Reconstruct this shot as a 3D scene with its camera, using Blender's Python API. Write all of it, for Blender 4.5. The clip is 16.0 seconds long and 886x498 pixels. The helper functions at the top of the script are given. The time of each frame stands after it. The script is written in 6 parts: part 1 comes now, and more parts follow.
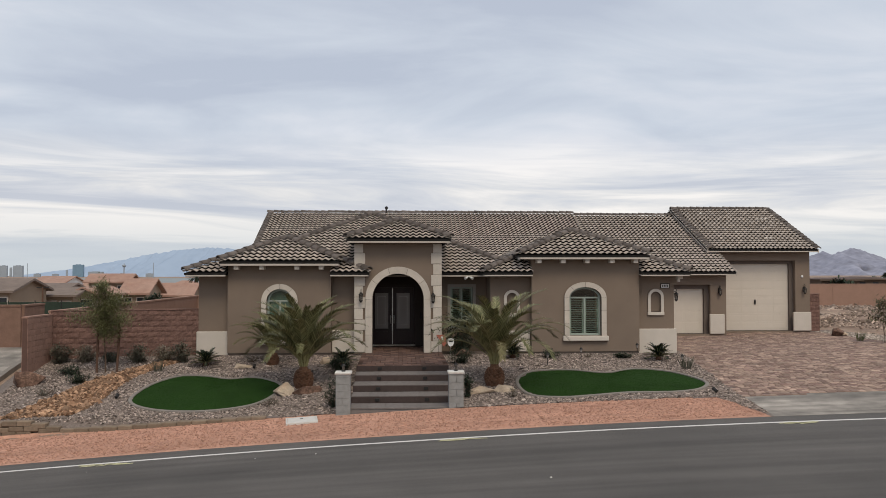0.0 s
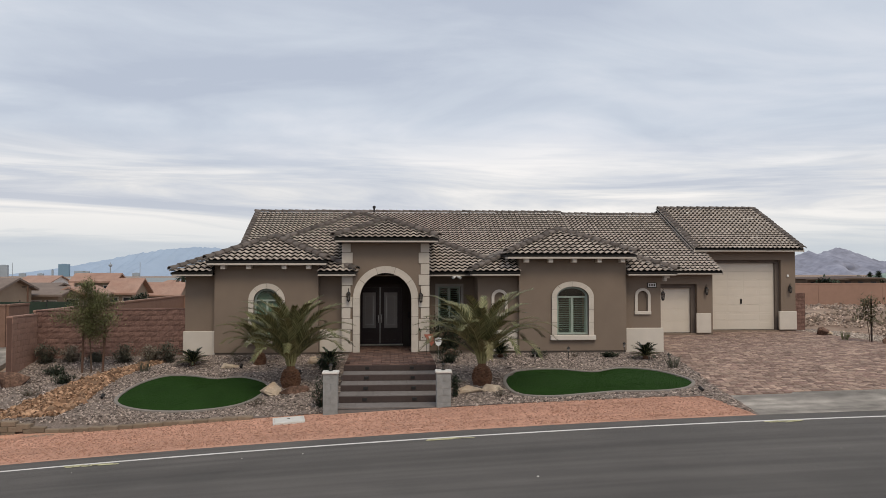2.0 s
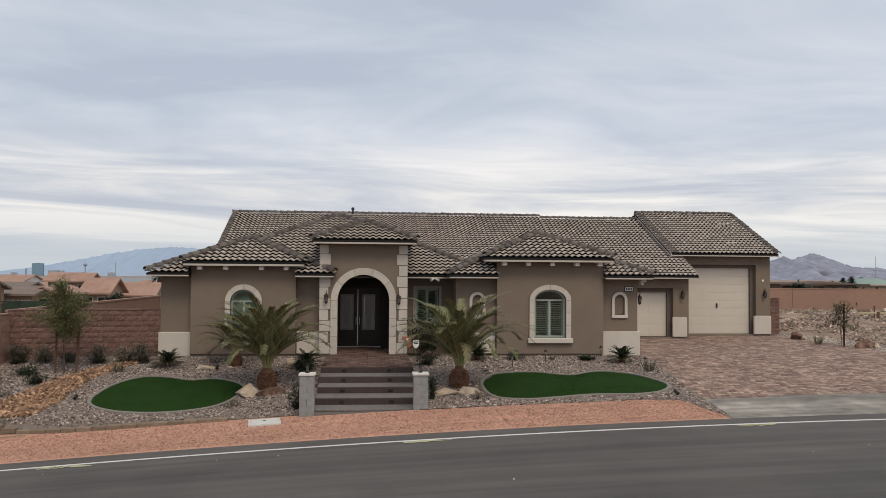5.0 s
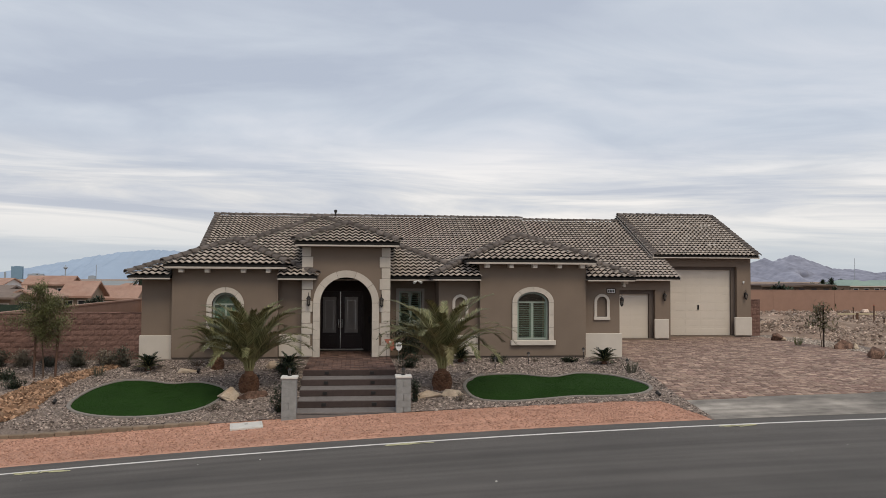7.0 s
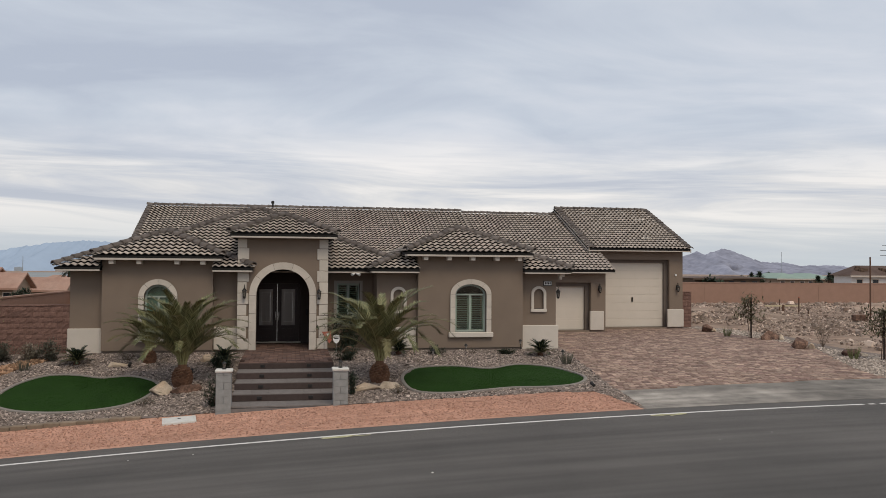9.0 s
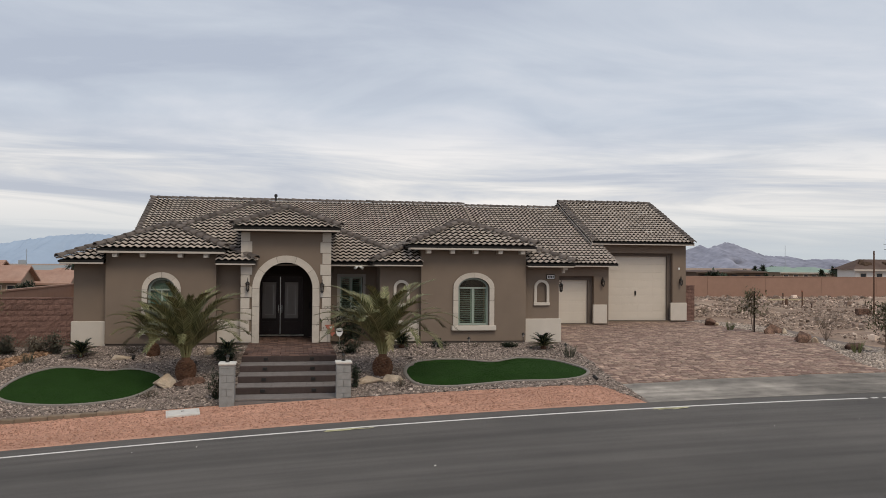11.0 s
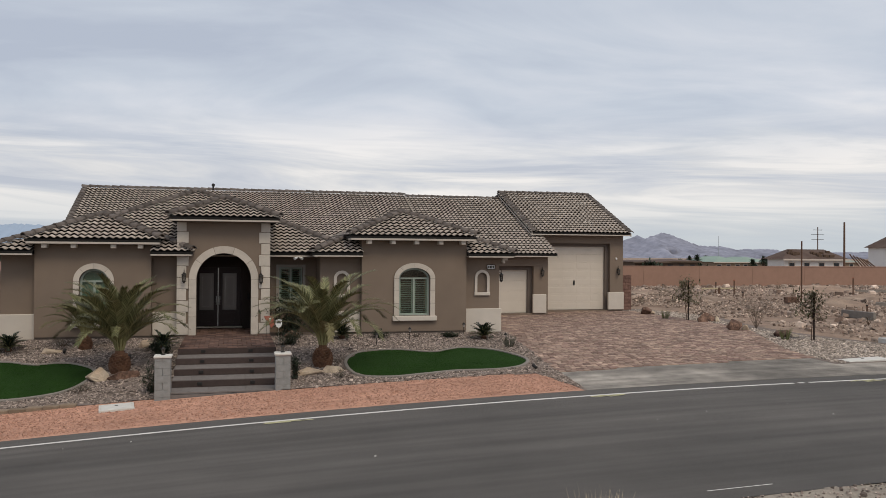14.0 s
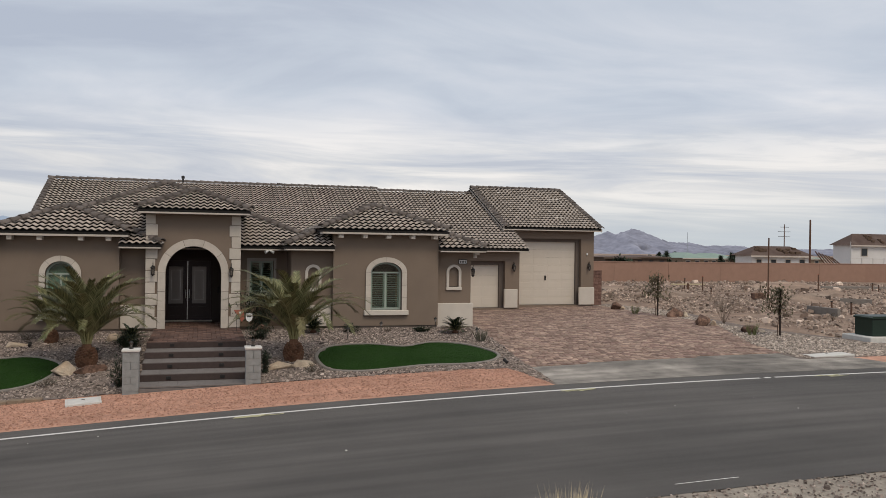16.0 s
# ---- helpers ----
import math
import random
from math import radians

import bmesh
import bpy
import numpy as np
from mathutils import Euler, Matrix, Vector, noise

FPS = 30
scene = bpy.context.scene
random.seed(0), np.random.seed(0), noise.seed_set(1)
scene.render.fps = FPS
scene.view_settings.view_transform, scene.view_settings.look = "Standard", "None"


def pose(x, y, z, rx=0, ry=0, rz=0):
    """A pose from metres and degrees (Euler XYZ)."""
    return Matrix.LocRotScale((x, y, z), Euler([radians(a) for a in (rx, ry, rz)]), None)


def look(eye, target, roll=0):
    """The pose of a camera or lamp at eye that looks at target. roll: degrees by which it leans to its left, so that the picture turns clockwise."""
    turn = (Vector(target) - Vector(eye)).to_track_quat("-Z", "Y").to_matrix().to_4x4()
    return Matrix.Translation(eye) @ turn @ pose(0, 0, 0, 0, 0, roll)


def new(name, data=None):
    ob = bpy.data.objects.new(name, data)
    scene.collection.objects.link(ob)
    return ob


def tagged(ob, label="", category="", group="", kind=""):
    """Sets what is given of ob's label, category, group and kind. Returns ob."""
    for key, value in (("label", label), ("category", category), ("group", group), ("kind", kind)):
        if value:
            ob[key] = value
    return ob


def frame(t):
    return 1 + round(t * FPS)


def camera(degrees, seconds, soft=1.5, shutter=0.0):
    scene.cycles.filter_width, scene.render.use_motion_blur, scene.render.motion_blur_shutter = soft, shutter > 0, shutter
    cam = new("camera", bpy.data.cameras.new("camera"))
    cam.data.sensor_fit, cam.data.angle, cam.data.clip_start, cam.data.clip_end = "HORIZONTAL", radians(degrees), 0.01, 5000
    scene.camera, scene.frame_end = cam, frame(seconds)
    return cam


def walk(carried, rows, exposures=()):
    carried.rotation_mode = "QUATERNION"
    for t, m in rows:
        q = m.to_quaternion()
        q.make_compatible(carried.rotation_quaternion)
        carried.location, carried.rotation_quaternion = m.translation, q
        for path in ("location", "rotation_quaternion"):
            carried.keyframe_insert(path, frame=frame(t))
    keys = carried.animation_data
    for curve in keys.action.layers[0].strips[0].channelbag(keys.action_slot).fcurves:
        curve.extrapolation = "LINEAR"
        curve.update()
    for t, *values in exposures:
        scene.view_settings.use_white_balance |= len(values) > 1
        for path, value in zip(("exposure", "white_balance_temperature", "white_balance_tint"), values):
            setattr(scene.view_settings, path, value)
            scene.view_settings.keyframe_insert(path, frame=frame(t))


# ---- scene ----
# Camera: one eye over the far side of the road, turning slowly to the right.
cam = camera(56.45, 16.0, soft=0.85)
EYE = 3.07
ROWS = [
    (0.0, 0.00, -2.89, 1.72, 0.04),
    (0.5, 0.00, -3.17, 1.78, 0.04),
    (1.0, 0.01, -3.42, 1.67, 0.05),
    (1.5, 0.01, -3.54, 1.58, 0.07),
    (2.0, 0.02, -3.71, 1.68, 0.05),
    (2.5, 0.02, -3.95, 1.71, 0.21),
    (3.0, 0.02, -4.17, 1.68, 0.18),
    (3.5, 0.03, -4.33, 1.73, 0.13),
    (4.0, 0.03, -4.59, 1.80, -0.02),
    (6.5, 0.05, -6.04, 1.91, -0.49),
    (7.0, 0.06, -6.34, 2.02, -0.29),
    (7.5, 0.07, -7.14, 2.03, -0.31),
    (8.0, 0.08, -8.65, 1.93, -0.32),
    (8.5, 0.10, -9.94, 1.75, -0.23),
    (9.0, 0.11, -10.53, 1.51, -0.41),
    (11.5, 0.11, -10.30, 0.90, -0.49),
    (12.0, 0.11, -10.92, 0.69, -0.72),
    (12.5, 0.12, -11.77, 0.45, -0.65),
    (13.0, 0.13, -12.75, 0.33, -0.63),
    (13.5, 0.14, -13.66, 0.29, -0.58),
    (14.0, 0.14, -14.38, 0.41, -0.37),
    (14.5, 0.14, -15.26, 0.49, -0.35),
    (15.0, 0.13, -15.92, 0.39, -0.39),
    (15.5, 0.13, -16.10, 0.24, -0.54),
    (16.0, 0.13, -16.34, 0.05, -0.74),
]
walk(cam, [(t, pose(x, 0, EYE, 90 + pitch, roll, yaw)) for t, x, yaw, pitch, roll in ROWS],
     exposures=[(0.0, 0.05), (8.0, -0.03), (16.0, -0.05)])

# ---------------------------------------------------------------- sky and sun
world = bpy.data.worlds.new("overcast_sky")
scene.world = world
world.use_nodes = True
scene.view_settings.exposure = 0.0


def build_sky():
    nt = world.node_tree
    n, l = nt.nodes, nt.links
    n.clear()
    out = n.new("ShaderNodeOutputWorld")
    bg = n.new("ShaderNodeBackground")
    bg.inputs["Strength"].default_value = 1.08
    sky = n.new("ShaderNodeTexSky")
    sky.sky_type = "NISHITA"
    sky.sun_disc = False
    sky.sun_elevation = radians(48)
    sky.sun_rotation = radians(200)
    tc = n.new("ShaderNodeTexCoord")
    sep = n.new("ShaderNodeSeparateXYZ")
    l.new(tc.outputs["Generated"], sep.inputs[0])

    def maths(op, a, b=None, clamp=False):
        m = n.new("ShaderNodeMath")
        m.operation = op
        m.use_clamp = clamp
        for i, v in enumerate((a, b)):
            if v is None:
                continue
            if isinstance(v, (int, float)):
                m.inputs[i].default_value = v
            else:
                l.new(v, m.inputs[i])
        return m.outputs[0]

    up = maths("MAXIMUM", sep.outputs["Z"], 0.0)
    low = maths("ADD", up, 0.10)
    px = maths("DIVIDE", sep.outputs["X"], low)
    py = maths("DIVIDE", sep.outputs["Y"], low)
    comb = n.new("ShaderNodeCombineXYZ")
    l.new(px, comb.inputs[0])
    l.new(py, comb.inputs[1])

    def cloud(scale, detail, sx, sy, off, rough=0.55, dist=0.4, vec=None):
        mp = n.new("ShaderNodeMapping")
        mp.inputs["Scale"].default_value = (sx, sy, 1)
        mp.inputs["Location"].default_value = off
        l.new((vec or comb).outputs[0], mp.inputs[0])
        t = n.new("ShaderNodeTexNoise")
        t.inputs["Scale"].default_value = scale
        t.inputs["Detail"].default_value = detail
        t.inputs["Roughness"].default_value = rough
        t.inputs["Distortion"].default_value = dist
        l.new(mp.outputs[0], t.inputs["Vector"])
        return t.outputs["Fac"]

    def ramp(fac, stops):
        r = n.new("ShaderNodeValToRGB")
        els = r.color_ramp.elements
        while len(els) < len(stops):
            els.new(0.5)
        for e, (p, c) in zip(els, stops):
            e.position, e.color = p, (*c, 1)
        l.new(fac, r.inputs[0])
        return r.outputs[0]

    def mix(fac, a, b, kind="MIX"):
        m = n.new("ShaderNodeMix")
        m.data_type, m.blend_type = "RGBA", kind
        if isinstance(fac, (int, float)):
            m.inputs[0].default_value = fac
        else:
            l.new(fac, m.inputs[0])
        l.new(a, m.inputs[6])
        l.new(b, m.inputs[7])
        return m.outputs[2]

    big = cloud(0.5, 4, 0.6, 1.0, (2.3, 0.4, 0), 0.5, 0.5)
    fine = cloud(1.3, 8, 0.7, 0.9, (0.2, 5.1, 0), 0.55, 0.6)
    both = maths("ADD", maths("MULTIPLY", big, 0.6), maths("MULTIPLY", fine, 0.4))
    clouds = ramp(both, [(0.39, (0.455, 0.50, 0.59)), (0.47, (0.55, 0.595, 0.67)), (0.54, (0.655, 0.68, 0.735)), (0.62, (0.79, 0.785, 0.805))])
    # thin drawn-out streaks low over the horizon, set out by bearing and height
    bearing = maths("ARCTAN2", sep.outputs["X"], sep.outputs["Y"])
    flat = n.new("ShaderNodeCombineXYZ")
    l.new(maths("MULTIPLY", bearing, 2.6), flat.inputs[0])
    l.new(maths("ADD", maths("MULTIPLY", up, 30.0), maths("MULTIPLY", bearing, 0.9)), flat.inputs[1])
    streak = cloud(1.0, 7, 1.0, 1.0, (7.7, 1.2, 0), 0.58, 0.7, flat)
    lowc = ramp(streak, [(0.38, (0.48, 0.505, 0.575)), (0.46, (0.60, 0.61, 0.65)), (0.53, (0.725, 0.71, 0.705)), (0.61, (0.90, 0.855, 0.815))])
    band = ramp(up, [(0.0, (0.45,) * 3), (0.05, (0.85,) * 3), (0.10, (0.85,) * 3), (0.17, (0.0,) * 3)])
    bw = n.new("ShaderNodeRGBToBW")
    l.new(band, bw.inputs[0])
    clouds = mix(bw.outputs[0], clouds, lowc)
    # haze at the skyline
    haze = n.new("ShaderNodeRGB")
    haze.outputs[0].default_value = (0.53, 0.58, 0.62, 1)
    hz = ramp(up, [(0.0, (0.95,) * 3), (0.03, (0.55,) * 3), (0.075, (0.0,) * 3)])
    hb = n.new("ShaderNodeRGBToBW")
    l.new(hz, hb.inputs[0])
    clouds = mix(hb.outputs[0], clouds, haze.outputs[0])
    # a little of the clear sky above comes through
    dim = n.new("ShaderNodeVectorMath")
    dim.operation = "SCALE"
    dim.inputs["Scale"].default_value = 0.10
    l.new(sky.outputs[0], dim.inputs[0])
    l.new(mix(0.06, clouds, dim.outputs[0]), bg.inputs["Color"])
    l.new(bg.outputs[0], out.inputs[0])


build_sky()
sun = new("sun", bpy.data.lights.new("sun", "SUN"))
sun.data.energy = 1.55
sun.data.angle = radians(25)
sun.data.color = (1.0, 0.86, 0.67)
sun.matrix_world = look((8, -30, 40), (0, 0, 0))

# ---------------------------------------------------------------- materials


def material(name, base, rough=0.8, metal=0.0, vary=0.12, scale=6.0, fine=60.0, bump=0.2, bump_scale=None, per="", spread=0.0, tint=None, stain=0.0, spec=0.35, streak=0.0):
    """A surface with colour variation at two scales, fine relief and, where asked, a shade of its own for each piece."""
    m = bpy.data.materials.new(name)
    m.use_nodes = True
    nt = m.node_tree
    n, l = nt.nodes, nt.links
    b = n["Principled BSDF"]
    b.inputs["Roughness"].default_value = rough
    b.inputs["Metallic"].default_value = metal
    b.inputs["Specular IOR Level"].default_value = spec
    tc = n.new("ShaderNodeTexCoord")
    geo = n.new("ShaderNodeNewGeometry")

    def tex(s, d):
        t = n.new("ShaderNodeTexNoise")
        t.inputs["Scale"].default_value = s
        t.inputs["Detail"].default_value = d
        l.new(geo.outputs["Position"], t.inputs["Vector"])
        return t.outputs["Fac"]

    def remap(v, lo, hi):
        r = n.new("ShaderNodeMapRange")
        r.inputs["From Min"].default_value, r.inputs["From Max"].default_value = 0.25, 0.75
        r.inputs["To Min"].default_value, r.inputs["To Max"].default_value = lo, hi
        l.new(v, r.inputs["Value"])
        return r.outputs[0]

    def times(a, v):
        s = n.new("ShaderNodeVectorMath")
        s.operation = "SCALE"
        l.new(a, s.inputs[0])
        l.new(v, s.inputs["Scale"])
        return s.outputs[0]

    col = n.new("ShaderNodeRGB")
    col.outputs[0].default_value = (*base, 1)
    c = col.outputs[0]
    ftex = tex(fine, 4)
    if tint or per:
        second = n.new("ShaderNodeRGB")
        second.outputs[0].default_value = (*(tint or base), 1)
        mx = n.new("ShaderNodeMix")
        mx.data_type = "RGBA"
        l.new(c, mx.inputs[6])
        l.new(second.outputs[0], mx.inputs[7])
        if per == "object":
            info = n.new("ShaderNodeObjectInfo")
            rnd = info.outputs["Random"]
        elif per == "island":
            rnd = geo.outputs["Random Per Island"]
        else:
            rnd = remap(tex(scale * 0.37, 3), 0, 1)
        l.new(rnd, mx.inputs[0])
        c = mx.outputs[2]
        if per:
            w = n.new("ShaderNodeTexWhiteNoise")
            w.noise_dimensions = "1D"
            l.new(rnd, w.inputs["W"])
            r = n.new("ShaderNodeMapRange")
            r.inputs["To Min"].default_value, r.inputs["To Max"].default_value = 1 - spread, 1 + spread
            l.new(w.outputs["Value"], r.inputs["Value"])
            c = times(c, r.outputs[0])
    c = times(c, remap(tex(scale, 5), 1 - vary, 1 + vary))
    c = times(c, remap(ftex, 1 - vary * 0.8, 1 + vary * 0.8))
    if stain:
        c = times(c, remap(tex(scale * 0.08, 6), 1 - stain, 1 + stain))
    if streak:  # long wear marks along the lanes
        mp = n.new("ShaderNodeMapping")
        mp.inputs["Scale"].default_value = (0.035, 0.9, 0.4)
        l.new(geo.outputs["Position"], mp.inputs[0])
        for sc, am in ((1.0, streak), (3.5, streak * 0.6)):
            st = n.new("ShaderNodeTexNoise")
            st.inputs["Scale"].default_value = sc
            st.inputs["Detail"].default_value = 5
            l.new(mp.outputs[0], st.inputs["Vector"])
            c = times(c, remap(st.outputs["Fac"], 1 - am, 1 + am))
    l.new(c, b.inputs["Base Color"])
    if bump:
        bp = n.new("ShaderNodeBump")
        bp.inputs["Strength"].default_value = bump
        bp.inputs["Distance"].default_value = 0.02
        l.new(tex(bump_scale, 4) if bump_scale else ftex, bp.inputs["Height"])
        l.new(bp.outputs[0], b.inputs["Normal"])
    return m


def glass_material(name, tint, rough=0.03, clear=1.0):
    m = bpy.data.materials.new(name)
    m.use_nodes = True
    b = m.node_tree.nodes["Principled BSDF"]
    b.inputs["Base Color"].default_value = (*tint, 1)
    b.inputs["Roughness"].default_value = rough
    b.inputs["Transmission Weight"].default_value = clear
    b.inputs["IOR"].default_value = 1.45
    return m


M = {}
M["stucco"] = material("taupe stucco", (0.202, 0.156, 0.121), 0.9, vary=0.06, scale=1.2, fine=90, bump=0.35, stain=0.05)
M["stucco_dark"] = material("dark stucco for base and reveals", (0.13, 0.105, 0.09), 0.9, vary=0.08, scale=2, fine=90, bump=0.35)
# porch back wall and ceiling: brown darkened to stand for deep shade
M["porch_shade"] = material("porch stucco with painted shade", (0.055, 0.042, 0.036), 0.85, vary=0.06, scale=2, fine=90, bump=0.3)
M["trim"] = material("cream stucco trim", (0.56, 0.51, 0.45), 0.85, vary=0.05, scale=2, fine=90, bump=0.25, stain=0.04)
M["quoin"] = material("cream cast stone", (0.52, 0.47, 0.41), 0.85, vary=0.07, scale=4, fine=70, bump=0.3, per="object", spread=0.07)
M["fascia"] = material("painted fascia board", (0.50, 0.45, 0.40), 0.7, vary=0.05, scale=3, fine=50, bump=0.05)
# soffit repeats the fascia paint, darkened for the shade under the eaves
M["soffit"] = material("soffit board with painted shade", (0.30, 0.26, 0.22), 0.8, vary=0.05, scale=3)
M["tile"] = material("blended concrete roof tile", (0.385, 0.337, 0.297), 0.85, vary=0.12, scale=3.0, fine=45, bump=0.25, per="island", spread=0.16, tint=(0.47, 0.415, 0.37), stain=0.06)
M["tile_piece"] = material("blended concrete eave tile", (0.385, 0.337, 0.297), 0.85, vary=0.12, scale=3.0, fine=45, bump=0.25, per="object", spread=0.16, tint=(0.47, 0.415, 0.37), stain=0.06)
M["tile_cap"] = material("grey ridge tile", (0.10, 0.084, 0.075), 0.85, vary=0.16, scale=4.0, fine=45, bump=0.25, per="object", spread=0.25, tint=(0.145, 0.124, 0.112))
M["tile_pale"] = material("pale replacement roof tile", (0.66, 0.62, 0.57), 0.85, vary=0.1, scale=4.0, fine=45, bump=0.2)
M["underlay"] = material("dark roofing felt", (0.03, 0.028, 0.026), 0.95, vary=0.1)
M["gravel"] = material("mixed crushed gravel", (0.150, 0.119, 0.101), 0.95, vary=0.32, scale=14, fine=38, bump=0.9, tint=(0.205, 0.168, 0.145), stain=0.08)
M["stone_bit"] = material("loose gravel stones", (0.085, 0.064, 0.054), 0.9, vary=0.1, scale=20, fine=80, bump=0.3, per="island", spread=0.55, tint=(0.415, 0.343, 0.297))
M["side_bit"] = material("pale gravel stones", (0.20, 0.165, 0.14), 0.9, vary=0.1, scale=20, fine=80, bump=0.3, per="island", spread=0.4, tint=(0.56, 0.48, 0.41))
M["red_gravel"] = material("red crushed gravel", (0.375, 0.207, 0.148), 0.95, vary=0.14, scale=9, fine=42, bump=0.9, tint=(0.51, 0.285, 0.20), stain=0.10, streak=0.24)
M["red_bit"] = material("loose red stones", (0.34, 0.18, 0.125), 0.9, vary=0.1, scale=20, fine=80, bump=0.3, per="island", spread=0.28, tint=(0.50, 0.30, 0.22))
M["cobble"] = material("tan river cobble", (0.125, 0.064, 0.034), 0.9, vary=0.14, scale=12, fine=60, bump=0.3, per="island", spread=0.55, tint=(0.43, 0.275, 0.175))
M["asphalt"] = material("worn asphalt", (0.079, 0.0735, 0.069), 0.9, vary=0.10, scale=0.7, fine=120, bump=0.5, tint=(0.102, 0.094, 0.0875), stain=0.18, streak=0.26)
M["apron"] = material("dusty asphalt apron", (0.125, 0.115, 0.103), 0.95, vary=0.32, scale=1.8, fine=110, bump=0.5, tint=(0.345, 0.313, 0.275), stain=0.5, streak=0.38)
M["paint"] = material("white road paint", (0.62, 0.60, 0.57), 0.8, vary=0.14, scale=5, fine=60, bump=0.2)
M["yellow_paint"] = material("faded yellow marking", (0.42, 0.40, 0.24), 0.85, vary=0.3, scale=8, fine=40, bump=0.2)
M["dirt"] = material("dry desert soil", (0.215, 0.140, 0.10), 0.95, vary=0.30, scale=0.9, fine=14, bump=1.0, tint=(0.325, 0.248, 0.19), stain=0.25)
M["shoulder"] = material("sandy road shoulder", (0.25, 0.215, 0.18), 0.95, vary=0.22, scale=5, fine=40, bump=0.9, tint=(0.33, 0.29, 0.24), stain=0.1)
M["paver"] = material("tumbled brick paver", (0.178, 0.110, 0.091), 0.9, vary=0.12, scale=12, fine=60, bump=0.35, per="island", spread=0.27, stain=0.22, tint=(0.365, 0.265, 0.205))
M["paver_piece"] = material("tumbled brick paver piece", (0.178, 0.110, 0.091), 0.9, vary=0.12, scale=12, fine=60, bump=0.35, per="object", spread=0.27, stain=0.22, tint=(0.365, 0.265, 0.205))
M["porch_paver"] = material("dark tumbled porch paver", (0.075, 0.044, 0.036), 0.9, vary=0.14, scale=12, fine=60, bump=0.35, per="object", spread=0.35, tint=(0.155, 0.094, 0.074))
M["joint"] = material("sand joint", (0.16, 0.13, 0.11), 0.95, vary=0.15, scale=4)
M["riser"] = material("dark brown step face", (0.060, 0.042, 0.038), 0.8, vary=0.14, scale=8, fine=60, bump=0.25, per="object", spread=0.2)
M["tread"] = material("grey concrete paver tread", (0.165, 0.147, 0.138), 0.9, vary=0.12, scale=7, fine=60, bump=0.3, per="object", spread=0.05)
M["cmu"] = material("grey split-face block", (0.255, 0.26, 0.255), 0.95, vary=0.14, scale=8, fine=50, bump=0.7, per="object", spread=0.04)
M["cap"] = material("smooth concrete cap", (0.58, 0.565, 0.53), 0.85, vary=0.08, scale=6, fine=50, bump=0.2)
M["turf"] = material("artificial turf", (0.017, 0.045, 0.008), 0.95, vary=0.16, scale=1.4, fine=70, bump=0.8, spec=0.1)
M["turf_blade"] = material("artificial turf blade", (0.017, 0.046, 0.008), 0.9, vary=0.1, scale=2, fine=30, bump=0, per="island", spread=0.09, tint=(0.019, 0.049, 0.008), spec=0.1)
M["kerb"] = material("poured concrete edging", (0.215, 0.193, 0.172), 0.9, vary=0.12, scale=6, fine=60, bump=0.3)
M["redwall"] = material("red split-face block", (0.152, 0.088, 0.072), 0.95, vary=0.22, scale=6, fine=26, bump=1.0, per="object", spread=0.10, tint=(0.192, 0.112, 0.091))
# plain-face block of the return wall; that side's brighter light is in its colour
M["redwall_plain_lit"] = material("red plain-face block, lit side", (0.285, 0.170, 0.130), 0.95, vary=0.1, scale=5, fine=30, bump=0.5, per="object", spread=0.05, tint=(0.30, 0.182, 0.140))
M["red_mortar"] = material("red tinted mortar", (0.115, 0.066, 0.052), 0.95, vary=0.12, scale=5, fine=40, bump=0.4)
M["redwall_flat"] = material("red block wall, smooth", (0.30, 0.186, 0.140), 0.95, vary=0.06, scale=2, fine=30, bump=0.4, stain=0.06)
M["edger"] = material("tan retaining block", (0.21, 0.16, 0.115), 0.95, vary=0.14, scale=8, fine=40, bump=0.6, per="object", spread=0.18)
M["door"] = material("dark mahogany door", (0.034, 0.016, 0.013), 0.45, vary=0.15, scale=5, fine=40, bump=0.1)
M["brass"] = material("satin nickel handle", (0.55, 0.53, 0.50), 0.3, metal=1.0, vary=0.04)
M["iron"] = material("black iron", (0.018, 0.016, 0.015), 0.55, vary=0.1, bump=0.1)
M["winframe"] = material("pale green vinyl frame", (0.29, 0.34, 0.30), 0.5, vary=0.03, bump=0)
M["shutter"] = material("green-grey shutter slat", (0.20, 0.245, 0.215), 0.5, vary=0.04, bump=0)
M["curtain"] = material("pale green roller blind", (0.075, 0.125, 0.10), 0.7, vary=0.05, bump=0)
# panels behind the glass: the rooms' dimness is put into this colour
M["dark"] = material("interior plaster with painted dimness", (0.10, 0.09, 0.08), 0.9, vary=0.05, bump=0)
M["glass"] = glass_material("window glass", (0.80, 0.90, 0.85))
M["etched"] = glass_material("etched door glass", (0.31, 0.275, 0.25), 0.28, 0.2)
M["smoked"] = glass_material("smoked lantern glass", (0.20, 0.18, 0.16), 0.12, 0.6)
M["trim_grey"] = material("grey stucco window trim", (0.335, 0.305, 0.268), 0.88, vary=0.05, scale=2, fine=90, bump=0.25)
M["garage"] = material("cream garage door", (0.60, 0.54, 0.465), 0.6, vary=0.03, scale=2, fine=40, bump=0.05)
M["white"] = material("white plastic", (0.75, 0.75, 0.74), 0.5, vary=0.03, bump=0)
M["rock"] = material("pale landscaping boulder", (0.56, 0.48, 0.38), 0.92, vary=0.2, scale=4, fine=18, bump=0.9, tint=(0.37, 0.26, 0.17))
M["rock_dark"] = material("rust red boulder", (0.035, 0.017, 0.013), 0.92, vary=0.4, scale=9, fine=18, bump=0.9, tint=(0.23, 0.14, 0.10))
